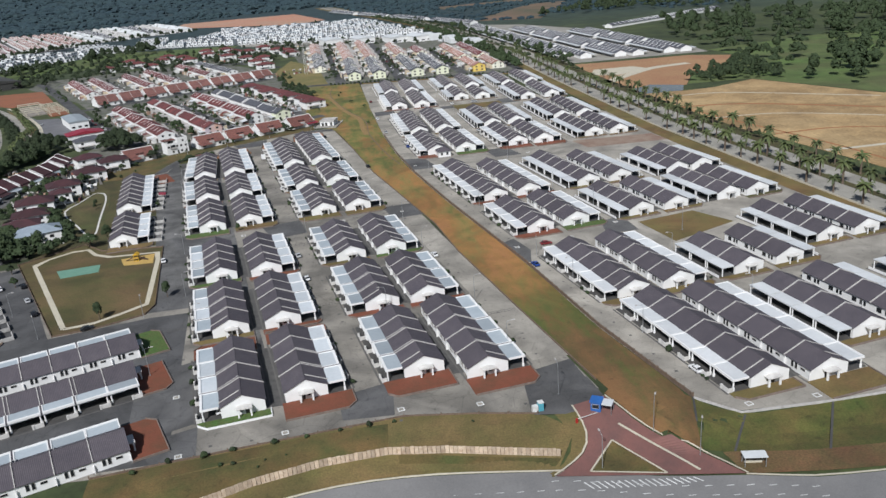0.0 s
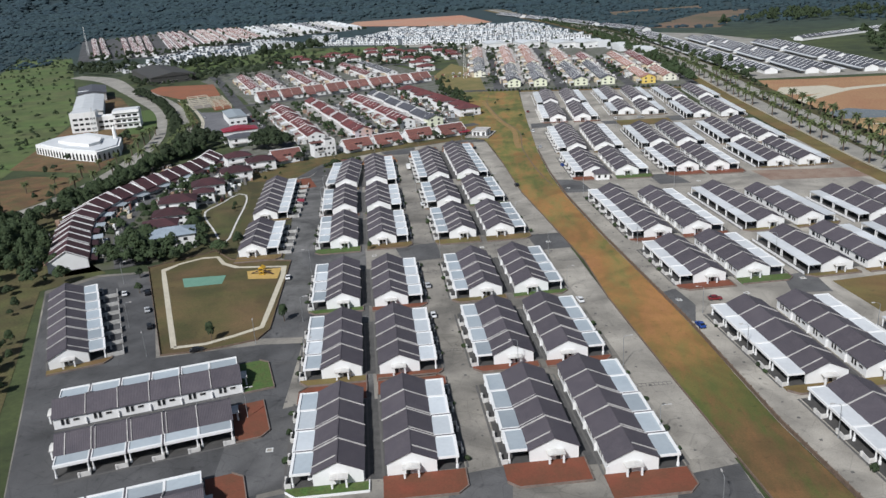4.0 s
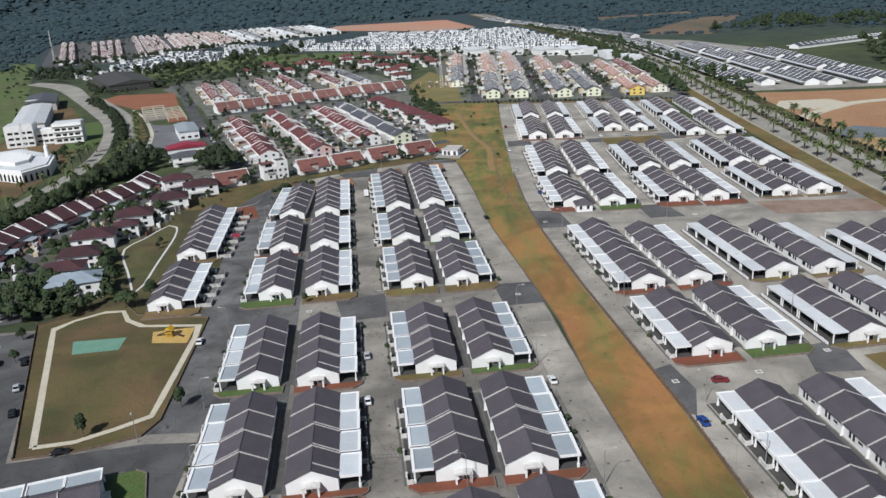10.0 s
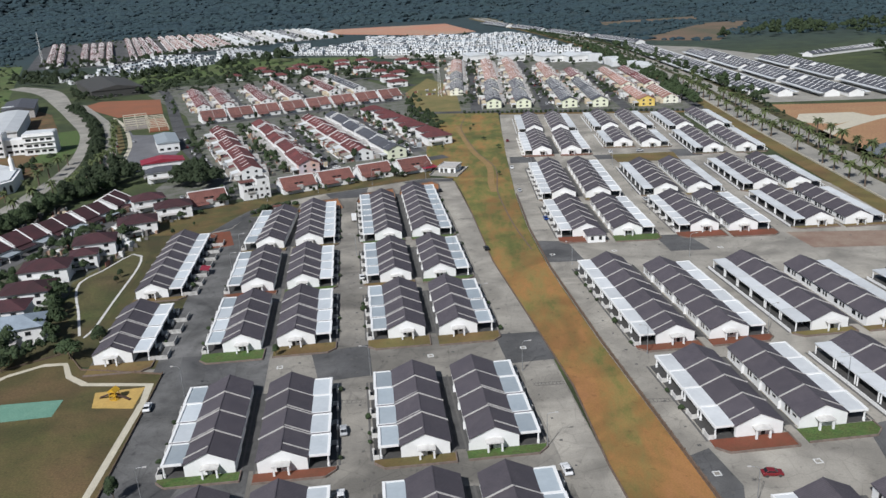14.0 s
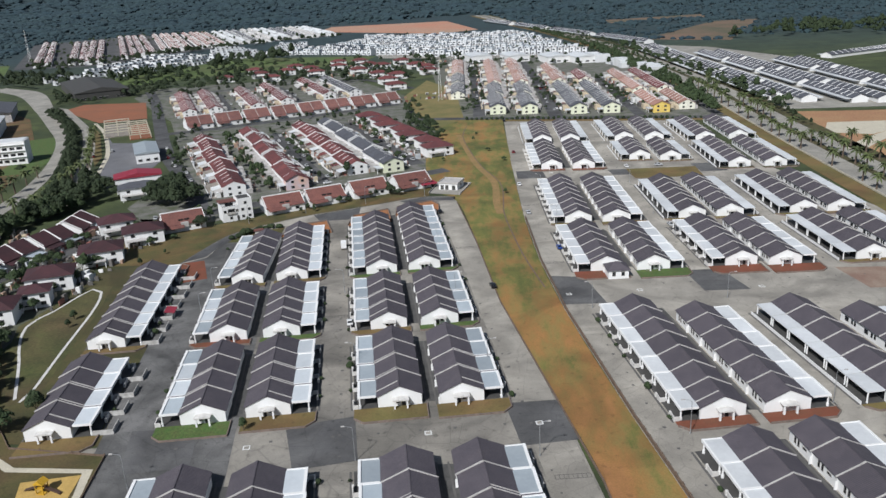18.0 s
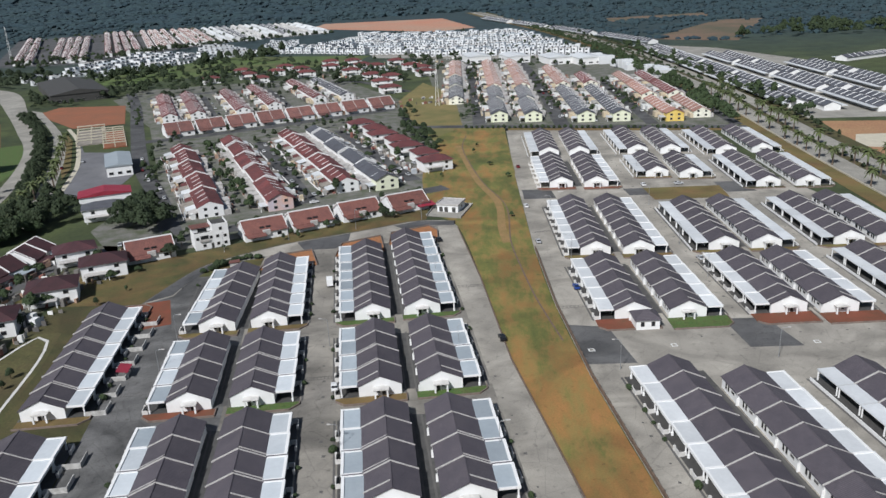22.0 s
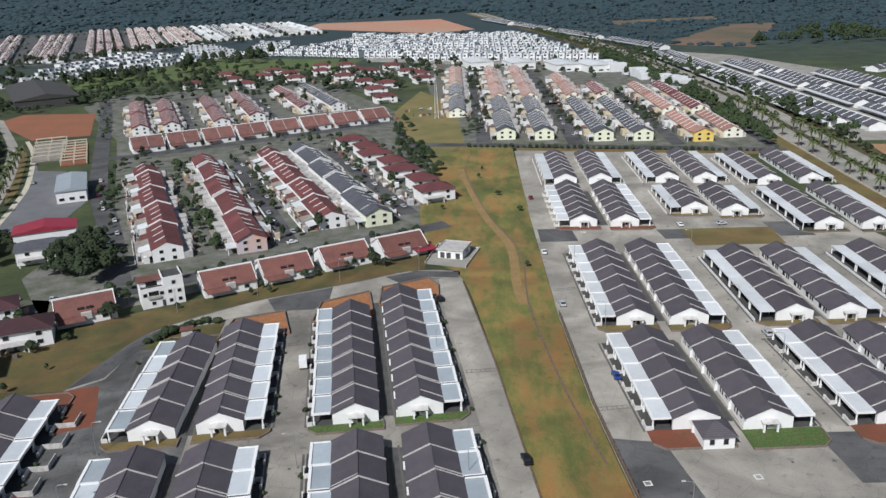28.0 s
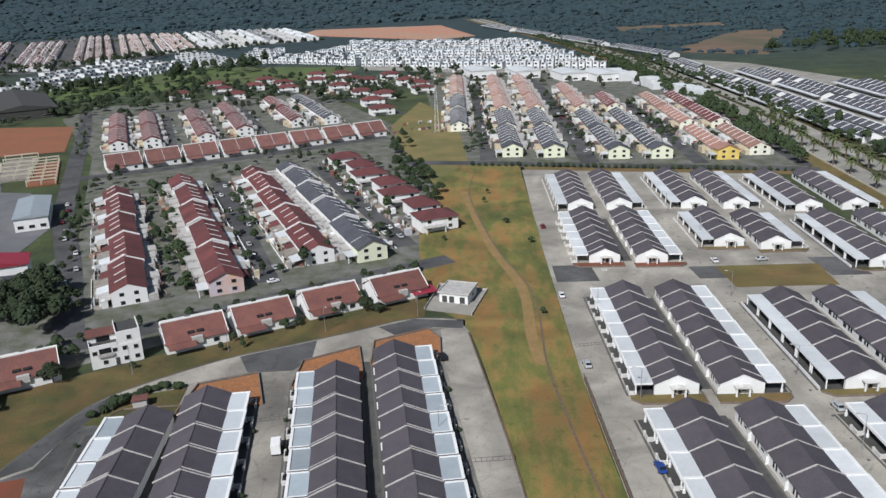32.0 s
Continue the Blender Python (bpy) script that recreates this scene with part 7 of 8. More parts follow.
woods("wood", scatter([(164, 690), (178, 690), (181, 900), (168, 1130), (150, 1130), (164, 900)], 85, 8, 0.8, 1.5, 5.0), "belt of dark trees along the boulevard")
rb = random.Random(33)
for d, ya, yb, step, lo, hi in ((0.5, 860, 1500, 8.0, 0.6, 1.0), (14.5, 760, 1500, 9.0, 0.45, 0.85), (29.5, 640, 1500, 8.0, 0.5, 0.95), (-6.5, 700, 1500, 7.0, 0.6, 1.1), (14.5, 190, 660, 11.0, 0.25, 0.5), (31, 200, 560, 6.0, 0.3, 0.65)):
    woods("wood", [(x + rb.uniform(-1.2, 1.2), y + rb.uniform(-2, 2), rb.uniform(lo, hi)) for x, y in along(BLVD, step, d) if ya < y < yb], "row of dark green trees along a boulevard", fine=d > 14 and yb < 700)
woods("wood", scatter([(216, 700), (226, 700), (224, 930), (200, 1150), (186, 1150), (212, 900)], 60, 9, 0.8, 1.4, 5.0), "belt of dark trees along the boulevard")
woods("wood", scatter([(256, 543), (301, 540), (318, 520), (352, 650), (313, 593), (279, 583)], 90, 10, 0.6, 1.4, 3.0), "scrub and young trees beside a building site")
woods("wood", scatter([(345, 640), (318, 510), (340, 470), (420, 560), (470, 420), (700, 300), (800, 900), (420, 960), (365, 800)], 420, 64, 1.2, 2.6, 7.0), "dark wood beyond a bare field")
woods("wood", scatter([(-70, 570), (-60, 550), (-105, 690), (-120, 690)], 8, 12, 0.5, 0.8, 4.0) + scatter([(-95, 545), (-86, 545), (-146, 690), (-155, 690)], 16, 13, 0.5, 0.9, 4.0) + scatter([(-20, 585), (-15, 600), (-70, 730), (-78, 730)], 8, 14, 0.5, 0.9, 4.0), "garden trees and shrubs between terraces")
woods("wood", scatter([(66, 740), (74, 740), (74, 900), (66, 900)], 9, 15, 0.5, 0.9, 4.0) + scatter([(122, 740), (129, 740), (129, 880), (122, 880)], 12, 16, 0.5, 0.9, 4.0) + scatter([(10, 760), (20, 760), (20, 1000), (10, 1000)], 16, 17, 0.5, 0.9, 4.0), "garden trees and shrubs between terraces")
woods("wood", scatter([(-200, 320), (-160, 320), (-130, 400), (-118, 470), (-150, 480), (-180, 460)], 22, 18, 0.4, 0.7, 4.5), "garden trees between houses")

# the far forest: crowns of growing size out to the hills
def blob(seed, sub=2):
    rr = np.random.default_rng(seed)
    bm = bmesh.new()
    bmesh.ops.create_icosphere(bm, subdivisions=sub, radius=1.0)
    V = np.array([v.co[:] for v in bm.verts])
    T = np.array([[v.index for v in f.verts] for f in bm.faces])
    bm.free()
    V = V * (1 + rr.uniform(-0.3, 0.25, (len(V), 1)))
    V[:, 2] = V[:, 2] * 0.5 + 0.2
    return V, T


BLOBS = [blob(1, 1), blob(2, 1), blob(3, 1), blob(4, 1)]
CLEAR = [[(-600, 1100), (-450, 960), (-100, 1000), (190, 950), (180, 1180), (420, 930), (520, 1050), (520, 1250), (330, 1180), (210, 1250), (60, 1720), (30, 2060), (-280, 1900), (-360, 1860), (-820, 1830), (-820, 1700), (-640, 1230)],
         [(-640, 470), (-230, 430), (-190, 700), (-520, 1200), (-640, 1200)], [(250, 1560), (420, 1600), (430, 1680), (240, 1640)], [(250, 1260), (400, 1480), (460, 1480), (330, 1200)]]
rr = random.Random(21)
far_places = []
for band, (ya, yb, n, lo, hi) in enumerate(((1150, 1500, 1700, 3, 6.5), (1500, 2000, 3600, 4.5, 8.5), (2000, 2800, 4300, 7.5, 14), (2800, 3800, 4200, 11, 19), (3800, 4900, 2600, 18, 30))):
    for _ in range(n):
        y = rr.uniform(ya, yb)
        x = rr.uniform(-0.72, 0.68) * (y - 100)
        if any(inside(x, y, p) for p in CLEAR) or abs(x - 75 + (y - 1700) * 0.18) < 25 and y < 2000:
            continue
        far_places.append((x, y, rr.uniform(lo, hi)))
for _ in range(700):
    y = rr.uniform(560, 1200)
    x = rr.uniform(-0.85, -0.62) * (y - 60)
    if not any(inside(x, y, p) for p in CLEAR):
        far_places.append((x, y, rr.uniform(4, 8)))
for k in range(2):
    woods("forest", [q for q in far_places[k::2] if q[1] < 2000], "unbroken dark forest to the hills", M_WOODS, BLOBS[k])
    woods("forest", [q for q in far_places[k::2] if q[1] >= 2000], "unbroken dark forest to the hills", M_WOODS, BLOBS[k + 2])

woods("wood", scatter([(-135, 318), (-120, 316), (-108, 330), (-112, 342), (-122, 362), (-126, 345)], 24, 31, 0.6, 1.2, 2.5) + scatter([(-145, 345), (-136, 345), (-122, 318), (-142, 316)], 16, 33, 0.7, 1.2, 2.5), "dark trees between a park and gardens")
woods("wood", scatter([(-250, 470), (-236, 560), (-246, 610), (-262, 560)], 20, 32, 0.7, 1.1, 4.0), "shrubs in front of a white building")
random.seed(12)
for k, (p, q) in enumerate((((-90, 545), (-150, 690)), ((-62, 560), (-122, 705)), ((-20, 590), (-78, 735)), ((20, 745), (20, 1000)), ((68, 740), (72, 940)), ((124, 735), (126, 890)), ((-192, 770), (-250, 900)), ((-146, 795), (-200, 930)), ((-97, 840), (-150, 960)))):
    woods("wood", [(p[0] + (q[0] - p[0]) * i / 13 + random.uniform(-9, 9), p[1] + (q[1] - p[1]) * i / 13 + random.uniform(-6, 6), random.uniform(0.35, 0.75)) for i in range(14)], "garden trees and shrubs between terraces")

woods("wood", scatter([(-429, 1000), (-389, 1060), (-357, 1130), (-300, 1100), (-340, 1000)], 40, 51, 1.0, 1.9, 6.0) + scatter([(-100, 1190), (150, 1110), (60, 1480), (-130, 1500)], 60, 52, 0.6, 1.1, 6.0) + scatter([(-540, 1180), (-440, 1270), (-380, 1400), (-200, 1540), (-190, 1560), (-400, 1440), (-470, 1320), (-580, 1230)], 130, 53, 0.9, 1.5, 6.0) + scatter([(-310, 1190), (-240, 1265), (-195, 1190), (-290, 1090)], 30, 57, 1.4, 2.4, 6.0), "trees between distant terraces")
woods("wood", scatter([(-300, 930), (-220, 930), (-240, 1060), (-320, 1020)], 30, 54, 0.8, 1.4, 5.0) + scatter([(-20, 1000), (150, 960), (140, 1100), (-40, 1130)], 50, 55, 0.7, 1.2, 5.0), "trees between distant terraces")
woods("wood", scatter([(-175, 330), (-130, 330), (-120, 470), (-160, 500), (-190, 430)], 24, 56, 0.35, 0.6, 3.0), "garden trees between old houses")

woods("wood", scatter([(-208, 398), (-203, 421), (-197, 456), (-193, 500), (-181, 526), (-171, 520), (-182, 496), (-186, 456), (-192, 421), (-196, 392)], 150, 71, 0.6, 1.3, 2.0), "dense dark hedge of trees behind old houses", fine=True)
woods("wood", scatter([(-148, 322), (-133, 322), (-128, 346), (-140, 352)], 12, 72, 0.9, 1.5, 3.0) + scatter([(-119, 352), (-114, 346), (-123, 364), (-131, 382), (-136, 378)], 9, 73, 0.8, 1.4, 3.0) + scatter([(-164, 360), (-150, 350), (-143, 440), (-146, 480), (-158, 460), (-160, 400)], 26, 74, 0.5, 1.0, 3.0) + scatter([(-132, 362), (-130, 430), (-122, 476), (-130, 482), (-136, 420), (-138, 362)], 18, 76, 0.45, 0.9, 3.0) + scatter([(-213, 380), (-180, 322), (-215, 330), (-235, 372)], 60, 75, 0.9, 1.8, 3.0), "dark trees between old houses", fine=True)
lane("side_road", [(-135, 317), (-150, 350), (-164, 390), (-164, 420), (-150, 455), (-144, 480), (-132, 494)], 7.5, M_ASPH, 0.03, "dark asphalt lane between old houses", "road")
woods("wood", scatter([(-520, 1040), (-440, 1000), (-425, 1040), (-460, 1110), (-560, 1130)], 60, 91, 1.0, 1.8, 5.0) + scatter([(-405, 955), (-352, 862), (-336, 880), (-318, 905), (-330, 868)], 26, 92, 0.6, 1.1, 4.0) + scatter([(-352, 990), (-312, 905), (-282, 900), (-300, 1000)], 26, 93, 0.7, 1.3, 4.0), "trees round a dark-roofed hall and road bend")
woods("wood", scatter([(330, 1195), (470, 1180), (600, 1080), (700, 1250), (440, 1340)], 120, 94, 1.2, 2.2, 5.0), "trees beside a distant estate")
woods("wood", scatter([(-265, 905), (-205, 860), (-70, 905), (-20, 960), (-60, 1080), (-250, 1060)], 80, 95, 0.6, 1.2, 5.0) + scatter([(-200, 690), (-175, 655), (-120, 690), (-60, 745), (-75, 770), (-190, 712)], 22, 96, 0.45, 0.8, 5.0), "garden trees between villas")
# single trees and shrubs
for x, y, s in ((-131, 400, 0.8), (-133, 408, 0.7), (-114, 392, 0.45), (-113, 386, 0.4), (-126, 372, 0.8), (-128, 424, 0.6), (-42.5, 325, 0.55), (-61, 262, 0.7), (-80, 250, 0.8), (-27, 525, 1.0), (-23, 524, 0.7), (-49, 513, 0.6), (-107, 494, 1.1), (-103, 496, 0.9), (-110, 492, 0.9), (-101, 327, 1.0), (-96, 335, 0.9), (-117, 320, 0.7), (-124, 305, 0.6), (-118, 290, 0.6),
                (-117, 597, 0.9), (-89, 546, 0.8), (-53, 565, 1.0), (-46, 574, 0.8), (-66, 558, 0.6), (-30, 590, 0.7), (-100, 560, 0.6), (12, 640, 0.5), (14, 655, 0.4), (20, 610, 0.4), (28, 585, 0.4), (26, 520, 0.4), (-64, 500, 0.4), (-36, 521, 0.5),
                (90, 448, 0.4), (47, 452, 0.4), (94, 520, 0.4)):
    tree(x, y, s)
tree(-58.5, 502, 0.55, 3, "slim pointed dark green conifer")
for x, y, s in ((-45.7, 162.6, 0.9), (-37.9, 162.5, 1.15), (-31.8, 163.4, 1.2), (-22.7, 163.7, 0.9), (-15.5, 164.3, 0.95), (-7.9, 164.8, 0.9), (-1.3, 164.9, 0.8), (4.5, 164.8, 0.65), (-34.1, 158.5, 0.6), (-31.4, 158.2, 0.6), (-52.8, 160.3, 1.0), (-24.5, 158, 0.35), (-20, 158.6, 0.35), (-26, 156, 0.35), (-2, 159.5, 0.3), (22, 160, 0.35)):
    bush(x, y, s, "young shrub planted on a grass verge")
for x, y in along([(8, 713), (83, 698), (168, 681)], 3.4):
    bush(x, y - 2.0, 1.5, "clipped shrub in a roadside hedge")
rr = random.Random(9)
for x, y, sk, n, side, *_ in [(a, b, 8.5, c, d) for a, b, c, d, *_ in LEFT_ROWS] + [q[:5] for q in RIGHT_ROWS[:8]]:
    s = -1 if side == "L" else 1
    for i in range(n):
        if rr.random() < 0.45:
            d = (i + rr.random()) * 8.2
            bush(x - math.sin(radians(sk)) * d + s * (HALF + PORCH + 1.9), y + math.cos(radians(sk)) * d + s * 1.2, rr.uniform(0.6, 1.1), "potted green shrub beside a house gate")

FIELD = [(-268, 440), (-292, 540), (-335, 690), (-440, 900), (-640, 1300), (-740, 1330), (-560, 900), (-440, 640), (-330, 450)]
woods("scrub", scatter(FIELD, 260, 61, 0.3, 0.9, 3.0), "rough green scrub and young trees in a field")

woods("wood", scatter([(-580, 1240), (-500, 1240), (-430, 1400), (-250, 1570), (-340, 1840), (-700, 1820), (-800, 1720)], 170, 62, 0.7, 1.3, 8.0), "trees between distant terraces")

# ---- street lamps ----
POLE = mesh("pole", tube(bmesh.new(), [(0, 0, -0.2), (0, 0, 0.4), (0, 0, 0.42), (0, 0, 7.6), (0.12, 0, 8.0), (0.5, 0, 8.25)], [0.16, 0.16, 0.09, 0.065, 0.055, 0.05], 7), M_STEEL)
ARM = mesh("arm", tube(bmesh.new(), [(0.45, 0, 8.24), (1.7, 0, 8.4)], [0.045, 0.04], 6), M_STEEL)
HEAD = mesh("lamp_head", boxes((1.6, -0.16, 8.34, 2.35, 0.16, 8.5)), M_PARAPET)


def street_lamp(x, y, turn):
    e = new("street_lamp")
    part("pole", POLE, None, e)
    part("arm", ARM, None, e)
    part("lamp_head", HEAD, None, e)
    e.matrix_basis = Matrix.Translation((x, y, level(x, y))) @ Matrix.Rotation(radians(turn), 4, "Z")
    tagged(e, "slim galvanised street lamp with a single arm", "street lamp", "street lamps")


for x, y, t in ((-57, 206, 0), (-73, 390, 0), (-76, 412, 0), (-31, 406, 180), (87, 392, 0), (85, 448, 180), (46, 388, 180), (-61, 304, 180), (-55, 261, 0), (-15, 312, 180), (24, 312, 0), (27, 277, 0), (57, 319, 180), (64, 256, 180), (-20, 352, 180), (14, 352, 0), (5, 400, 0), (-3, 455, 0),
                (9, 226, 180), (36, 226, 0), (-48, 232, 0), (44, 166, 90), (-62, 500, -60), (-37, 511, -60), (-11, 521, -60), (-84, 488, -60), (92, 330, 0), (100, 300, 180), (120, 262, 0), (44, 470, 180), (84, 480, 180), (42, 520, 180), (84, 530, 180), (90, 585, 180), (86, 620, 180),
                (60, 148, 60), (45, 139, 90), (66, 138, 60), (-96, 241, -70), (-66, 247, -70), (-110, 262, 0), (-128, 300, 0), (38, 192, 0), (75.0, 190, 180), (68.5, 230, 180), (112, 200, 180), (106, 240, 180)):
    street_lamp(x, y, t)


# ---- cars ----
def car_meshes():
    bm = bmesh.new()
    prism(bm, [(-2.0, 0.35), (2.05, 0.35), (2.1, 0.6), (2.0, 0.82), (1.1, 0.95), (-1.7, 1.0), (-2.05, 0.9), (-2.1, 0.6)], "y", -0.82, 0.82)
    prism(bm, [(-1.55, 0.97), (0.95, 0.94), (0.3, 1.42), (-1.0, 1.46)], "y", -0.68, 0.68)
    bmesh.ops.bevel(bm, geom=[e for e in bm.edges], offset=0.06, segments=1, affect="EDGES")
    glass = bmesh.new()
    prism(glass, [(-1.42, 1.03), (0.72, 1.0), (0.26, 1.36), (-0.98, 1.39)], "y", -0.7, 0.7)
    prism(glass, [(0.42, 1.36), (0.97, 0.98), (1.0, 1.0), (0.45, 1.38)], "y", -0.6, 0.6)
    prism(glass, [(-1.6, 1.02), (-1.12, 1.4), (-1.15, 1.43), (-1.64, 1.05)], "y", -0.6, 0.6)
    wheel = bmesh.new()
    bmesh.ops.create_cone(wheel, cap_ends=True, segments=14, radius1=0.31, radius2=0.31, depth=0.2, matrix=Matrix.Rotation(math.pi / 2, 4, "X"))
    return bm, glass, wheel


_b, _g, _w = car_meshes()
CAR_GLASS, CAR_WHEEL = mesh("windows", _g, M_GLASS), mesh("wheel", _w, M_DARK)
PAINTS = {n: material(n + "_car_paint", c, 0.3, None, 0.3, 2.0, 6.0, 0.0) for n, c in (("white", (0.75, 0.75, 0.75)), ("black", (0.012, 0.012, 0.014)), ("dark red", (0.2, 0.02, 0.025)), ("blue", (0.02, 0.06, 0.25)), ("silver", (0.45, 0.46, 0.47)))}
CAR_BODY = {}
for _n, _m in PAINTS.items():
    _me = mesh("body", _b.copy(), _m)
    CAR_BODY[_n] = _me
_b.free()


def car(x, y, turn, colour):
    e = new("car")
    part("body", CAR_BODY[colour], None, e)
    part("windows", CAR_GLASS, None, e)
    for wx in (-1.25, 1.3):
        for wy in (-0.75, 0.75):
            part("wheel", CAR_WHEEL, None, e).matrix_basis = pose(wx, wy, 0.31)
    e.matrix_basis = Matrix.Translation((x, y, level(x, y) + 0.03)) @ Matrix.Rotation(radians(turn), 4, "Z")
    tagged(e, colour + " hatchback car parked beside houses", "car", "parked cars")


for x, y, t, c in ((17, 407, 100, "black"), (34, 487, 95, "silver"), (42, 442, 95, "blue"), (87, 464, 95, "silver"), (30, 268, 100, "white"), (-15, 261, 100, "white"), (-68, 298, 100, "white"), (70, 265, 0, "dark red"), (-26, 382, 100, "white"),
                   (33, 533, 92, "white"), (-3, 493, 100, "black"), (79, 167, 100, "white"), (61, 247, 100, "blue"), (69, 242, 100, "black"), (-123, 289, 115, "white"), (-115, 289, 115, "black"), (-109, 274, 115, "silver"), (-103, 261, 115, "black"), (-82, 243, 20, "black"),
                   (-169, 627, 110, "dark red"), (-175, 645, 110, "dark red"), (-161, 613, 110, "white"), (-70, 545, 30, "black"), (-61, 551, 30, "white"), (-75, 580, 110, "white"), (-33, 300, 100, "black"), (-18, 285, 100, "silver"), (-55, 600, 114, "white"), (-62, 620, 114, "silver"),
                   (-68, 640, 114, "black"), (-28, 600, 114, "white"), (-20, 620, 114, "silver"), (-46, 660, 114, "dark red"), (-180, 655, 110, "white"), (70, 735, 92, "silver"), (20, 790, 92, "white"), (22, 800, 92, "dark red"), (90, 717, 170, "white"), (-142, 500, 30, "white"),
                   (-129, 500, 110, "silver"), (33, 700, 92, "black"), (88, 560, 92, "white"), (-35, 180.5, 5, "white"), (104, 560, 10, "silver"), (-220, 640, 110, "dark red"), (-215, 655, 110, "silver"), (34, 603, 92, "dark red")):
    car(x, y, t, c)


# white lorry by the gardens
def lorry():
    e = new("lorry")
    part("cargo_box", boxes((-2.2, -1.0, 0.7, 1.2, 1.0, 2.9)), M_WHITE, e)
    part("cab", boxes((1.3, -0.95, 0.5, 2.6, 0.95, 2.1)), M_WHITE, e)
    part("windscreen", boxes((2.604, -0.8, 1.3, 2.64, 0.8, 1.95)), M_GLASS, e)
    for wx in (-1.4, 1.9):
        for wy in (-0.9, 0.9):
            part("wheel", CAR_WHEEL, None, e).matrix_basis = pose(wx, wy, 0.35) @ Matrix.Diagonal((1.15, 1.15, 1.15, 1))
    e.matrix_basis = pose(-38, 451, 0.02, 0, 0, 100)
    tagged(e, "small white box lorry parked in a street", "lorry")


lorry()


# ---- gateway things ----
def guard_house():
    e = new("guard_house")
    blue = material("blue_paint", (0.03, 0.13, 0.4), 0.5)
    part("cabin", boxes((-2.0, -1.3, 0, 0.4, 1.3, 2.5)), blue, e)
    part("roof", boxes((-2.3, -1.6, 2.52, 0.6, 1.6, 2.75)), blue, e)
    canopy = part("canopy", boxes((0.62, -1.7, 2.4, 3.1, 1.3, 2.52)), M_PORCHW, e, "flat white canopy")
    for py in (-1.6, 1.1):
        part("post", boxes((2.9, py, 0, 3.04, py + 0.14, 2.4)), M_STEEL, canopy)
    window(e, -0.8, -1.3, 1.0, 1.6, 1.0, "-y")
    e.matrix_basis = pose(51.0, 157.0, level(51.0, 157.0) + 0.1, 0, 0, -32) @ Matrix.Diagonal((0.95, 0.95, 0.95, 1))
    tagged(e, "blue guard cabin with a white canopy at the gateway", "guard house")
    f = new("barrier_gate")
    part("post", boxes((-0.2, -0.2, 0, 0.2, 0.2, 1.1)), material("red_paint", (0.4, 0.02, 0.02), 0.5), f)
    part("boom", boxes((0.2, -0.05, 0.9, 5.5, 0.05, 1.0)), M_PAINT, f)
    f.matrix_basis = pose(44.5, 154, level(44.5, 154), 0, 0, 15)
    tagged(f, "red and white boom barrier across the gateway", "barrier")
    g = new("portable_toilet")
    part("cabin", boxes((-0.6, -0.6, 0, 0.6, 0.6, 2.1)), material("turquoise_plastic", (0.1, 0.4, 0.5), 0.5), g)
    part("roof", boxes((-0.65, -0.65, 2.1, 0.65, 0.65, 2.3)), M_PAINT, g)
    part("tank", boxes((-2.0, -0.5, 0, -0.7, 0.5, 1.5)), M_PAINT, g, "white water tank")
    g.matrix_basis = pose(38, 160.5, 0, 0, 0, 5)
    tagged(g, "turquoise site toilet with a white tank", "toilet")
    h = new("bus_shelter")
    part("roof", boxes((-2.4, -1.2, 2.4, 2.4, 1.2, 2.55)), M_PORCHW, h)
    for px in (-2.1, 2.1):
        for py in (-1.0, 1.0):
            part("post", boxes((px - 0.07, py - 0.07, 0, px + 0.07, py + 0.07, 2.4)), M_STEEL, h)
    part("bench", boxes((-1.8, 0.4, 0, 1.8, 0.8, 0.45)), M_PATH, h)
    h.matrix_basis = pose(75, 132.6, level(75, 132.6), 0, 0, -12)
    tagged(h, "small grey bus shelter beside the trunk road", "bus shelter")


guard_house()


def mast(x, y, h, label):
    e = new("mast")
    for sx in (-1, 1):
        for sy in (-1, 1):
            part("leg", tube(bmesh.new(), [(sx * 1.3, sy * 1.3, 0), (sx * 0.3, sy * 0.3, h)], [0.14, 0.08], 5), M_PAINT, e)
    bm = bmesh.new()
    n = int(h / 3)
    for k in range(n):
        za, zb = h * k / n, h * (k + 1) / n
        ra, rb = 1.3 - za / h, 1.3 - zb / h
        for a, b in (((-1, -1), (1, -1)), ((1, -1), (1, 1)), ((1, 1), (-1, 1)), ((-1, 1), (-1, -1))):
            tube(bm, [(a[0] * ra, a[1] * ra, za), (b[0] * rb, b[1] * rb, zb)], [0.05, 0.05], 4)
    tagged(part("lattice", bm, M_PAINT, e), kind="stuff")
    e.matrix_basis = pose(x, y, 0)
    tagged(e, label, "mast")


mast(-13, 804, 30, "slim white lattice mast between houses")
mast(-251, 548, 28, "slim white lattice mast by the west road")
mast(-640, 1356, 45, "slim white lattice mast before the forest")


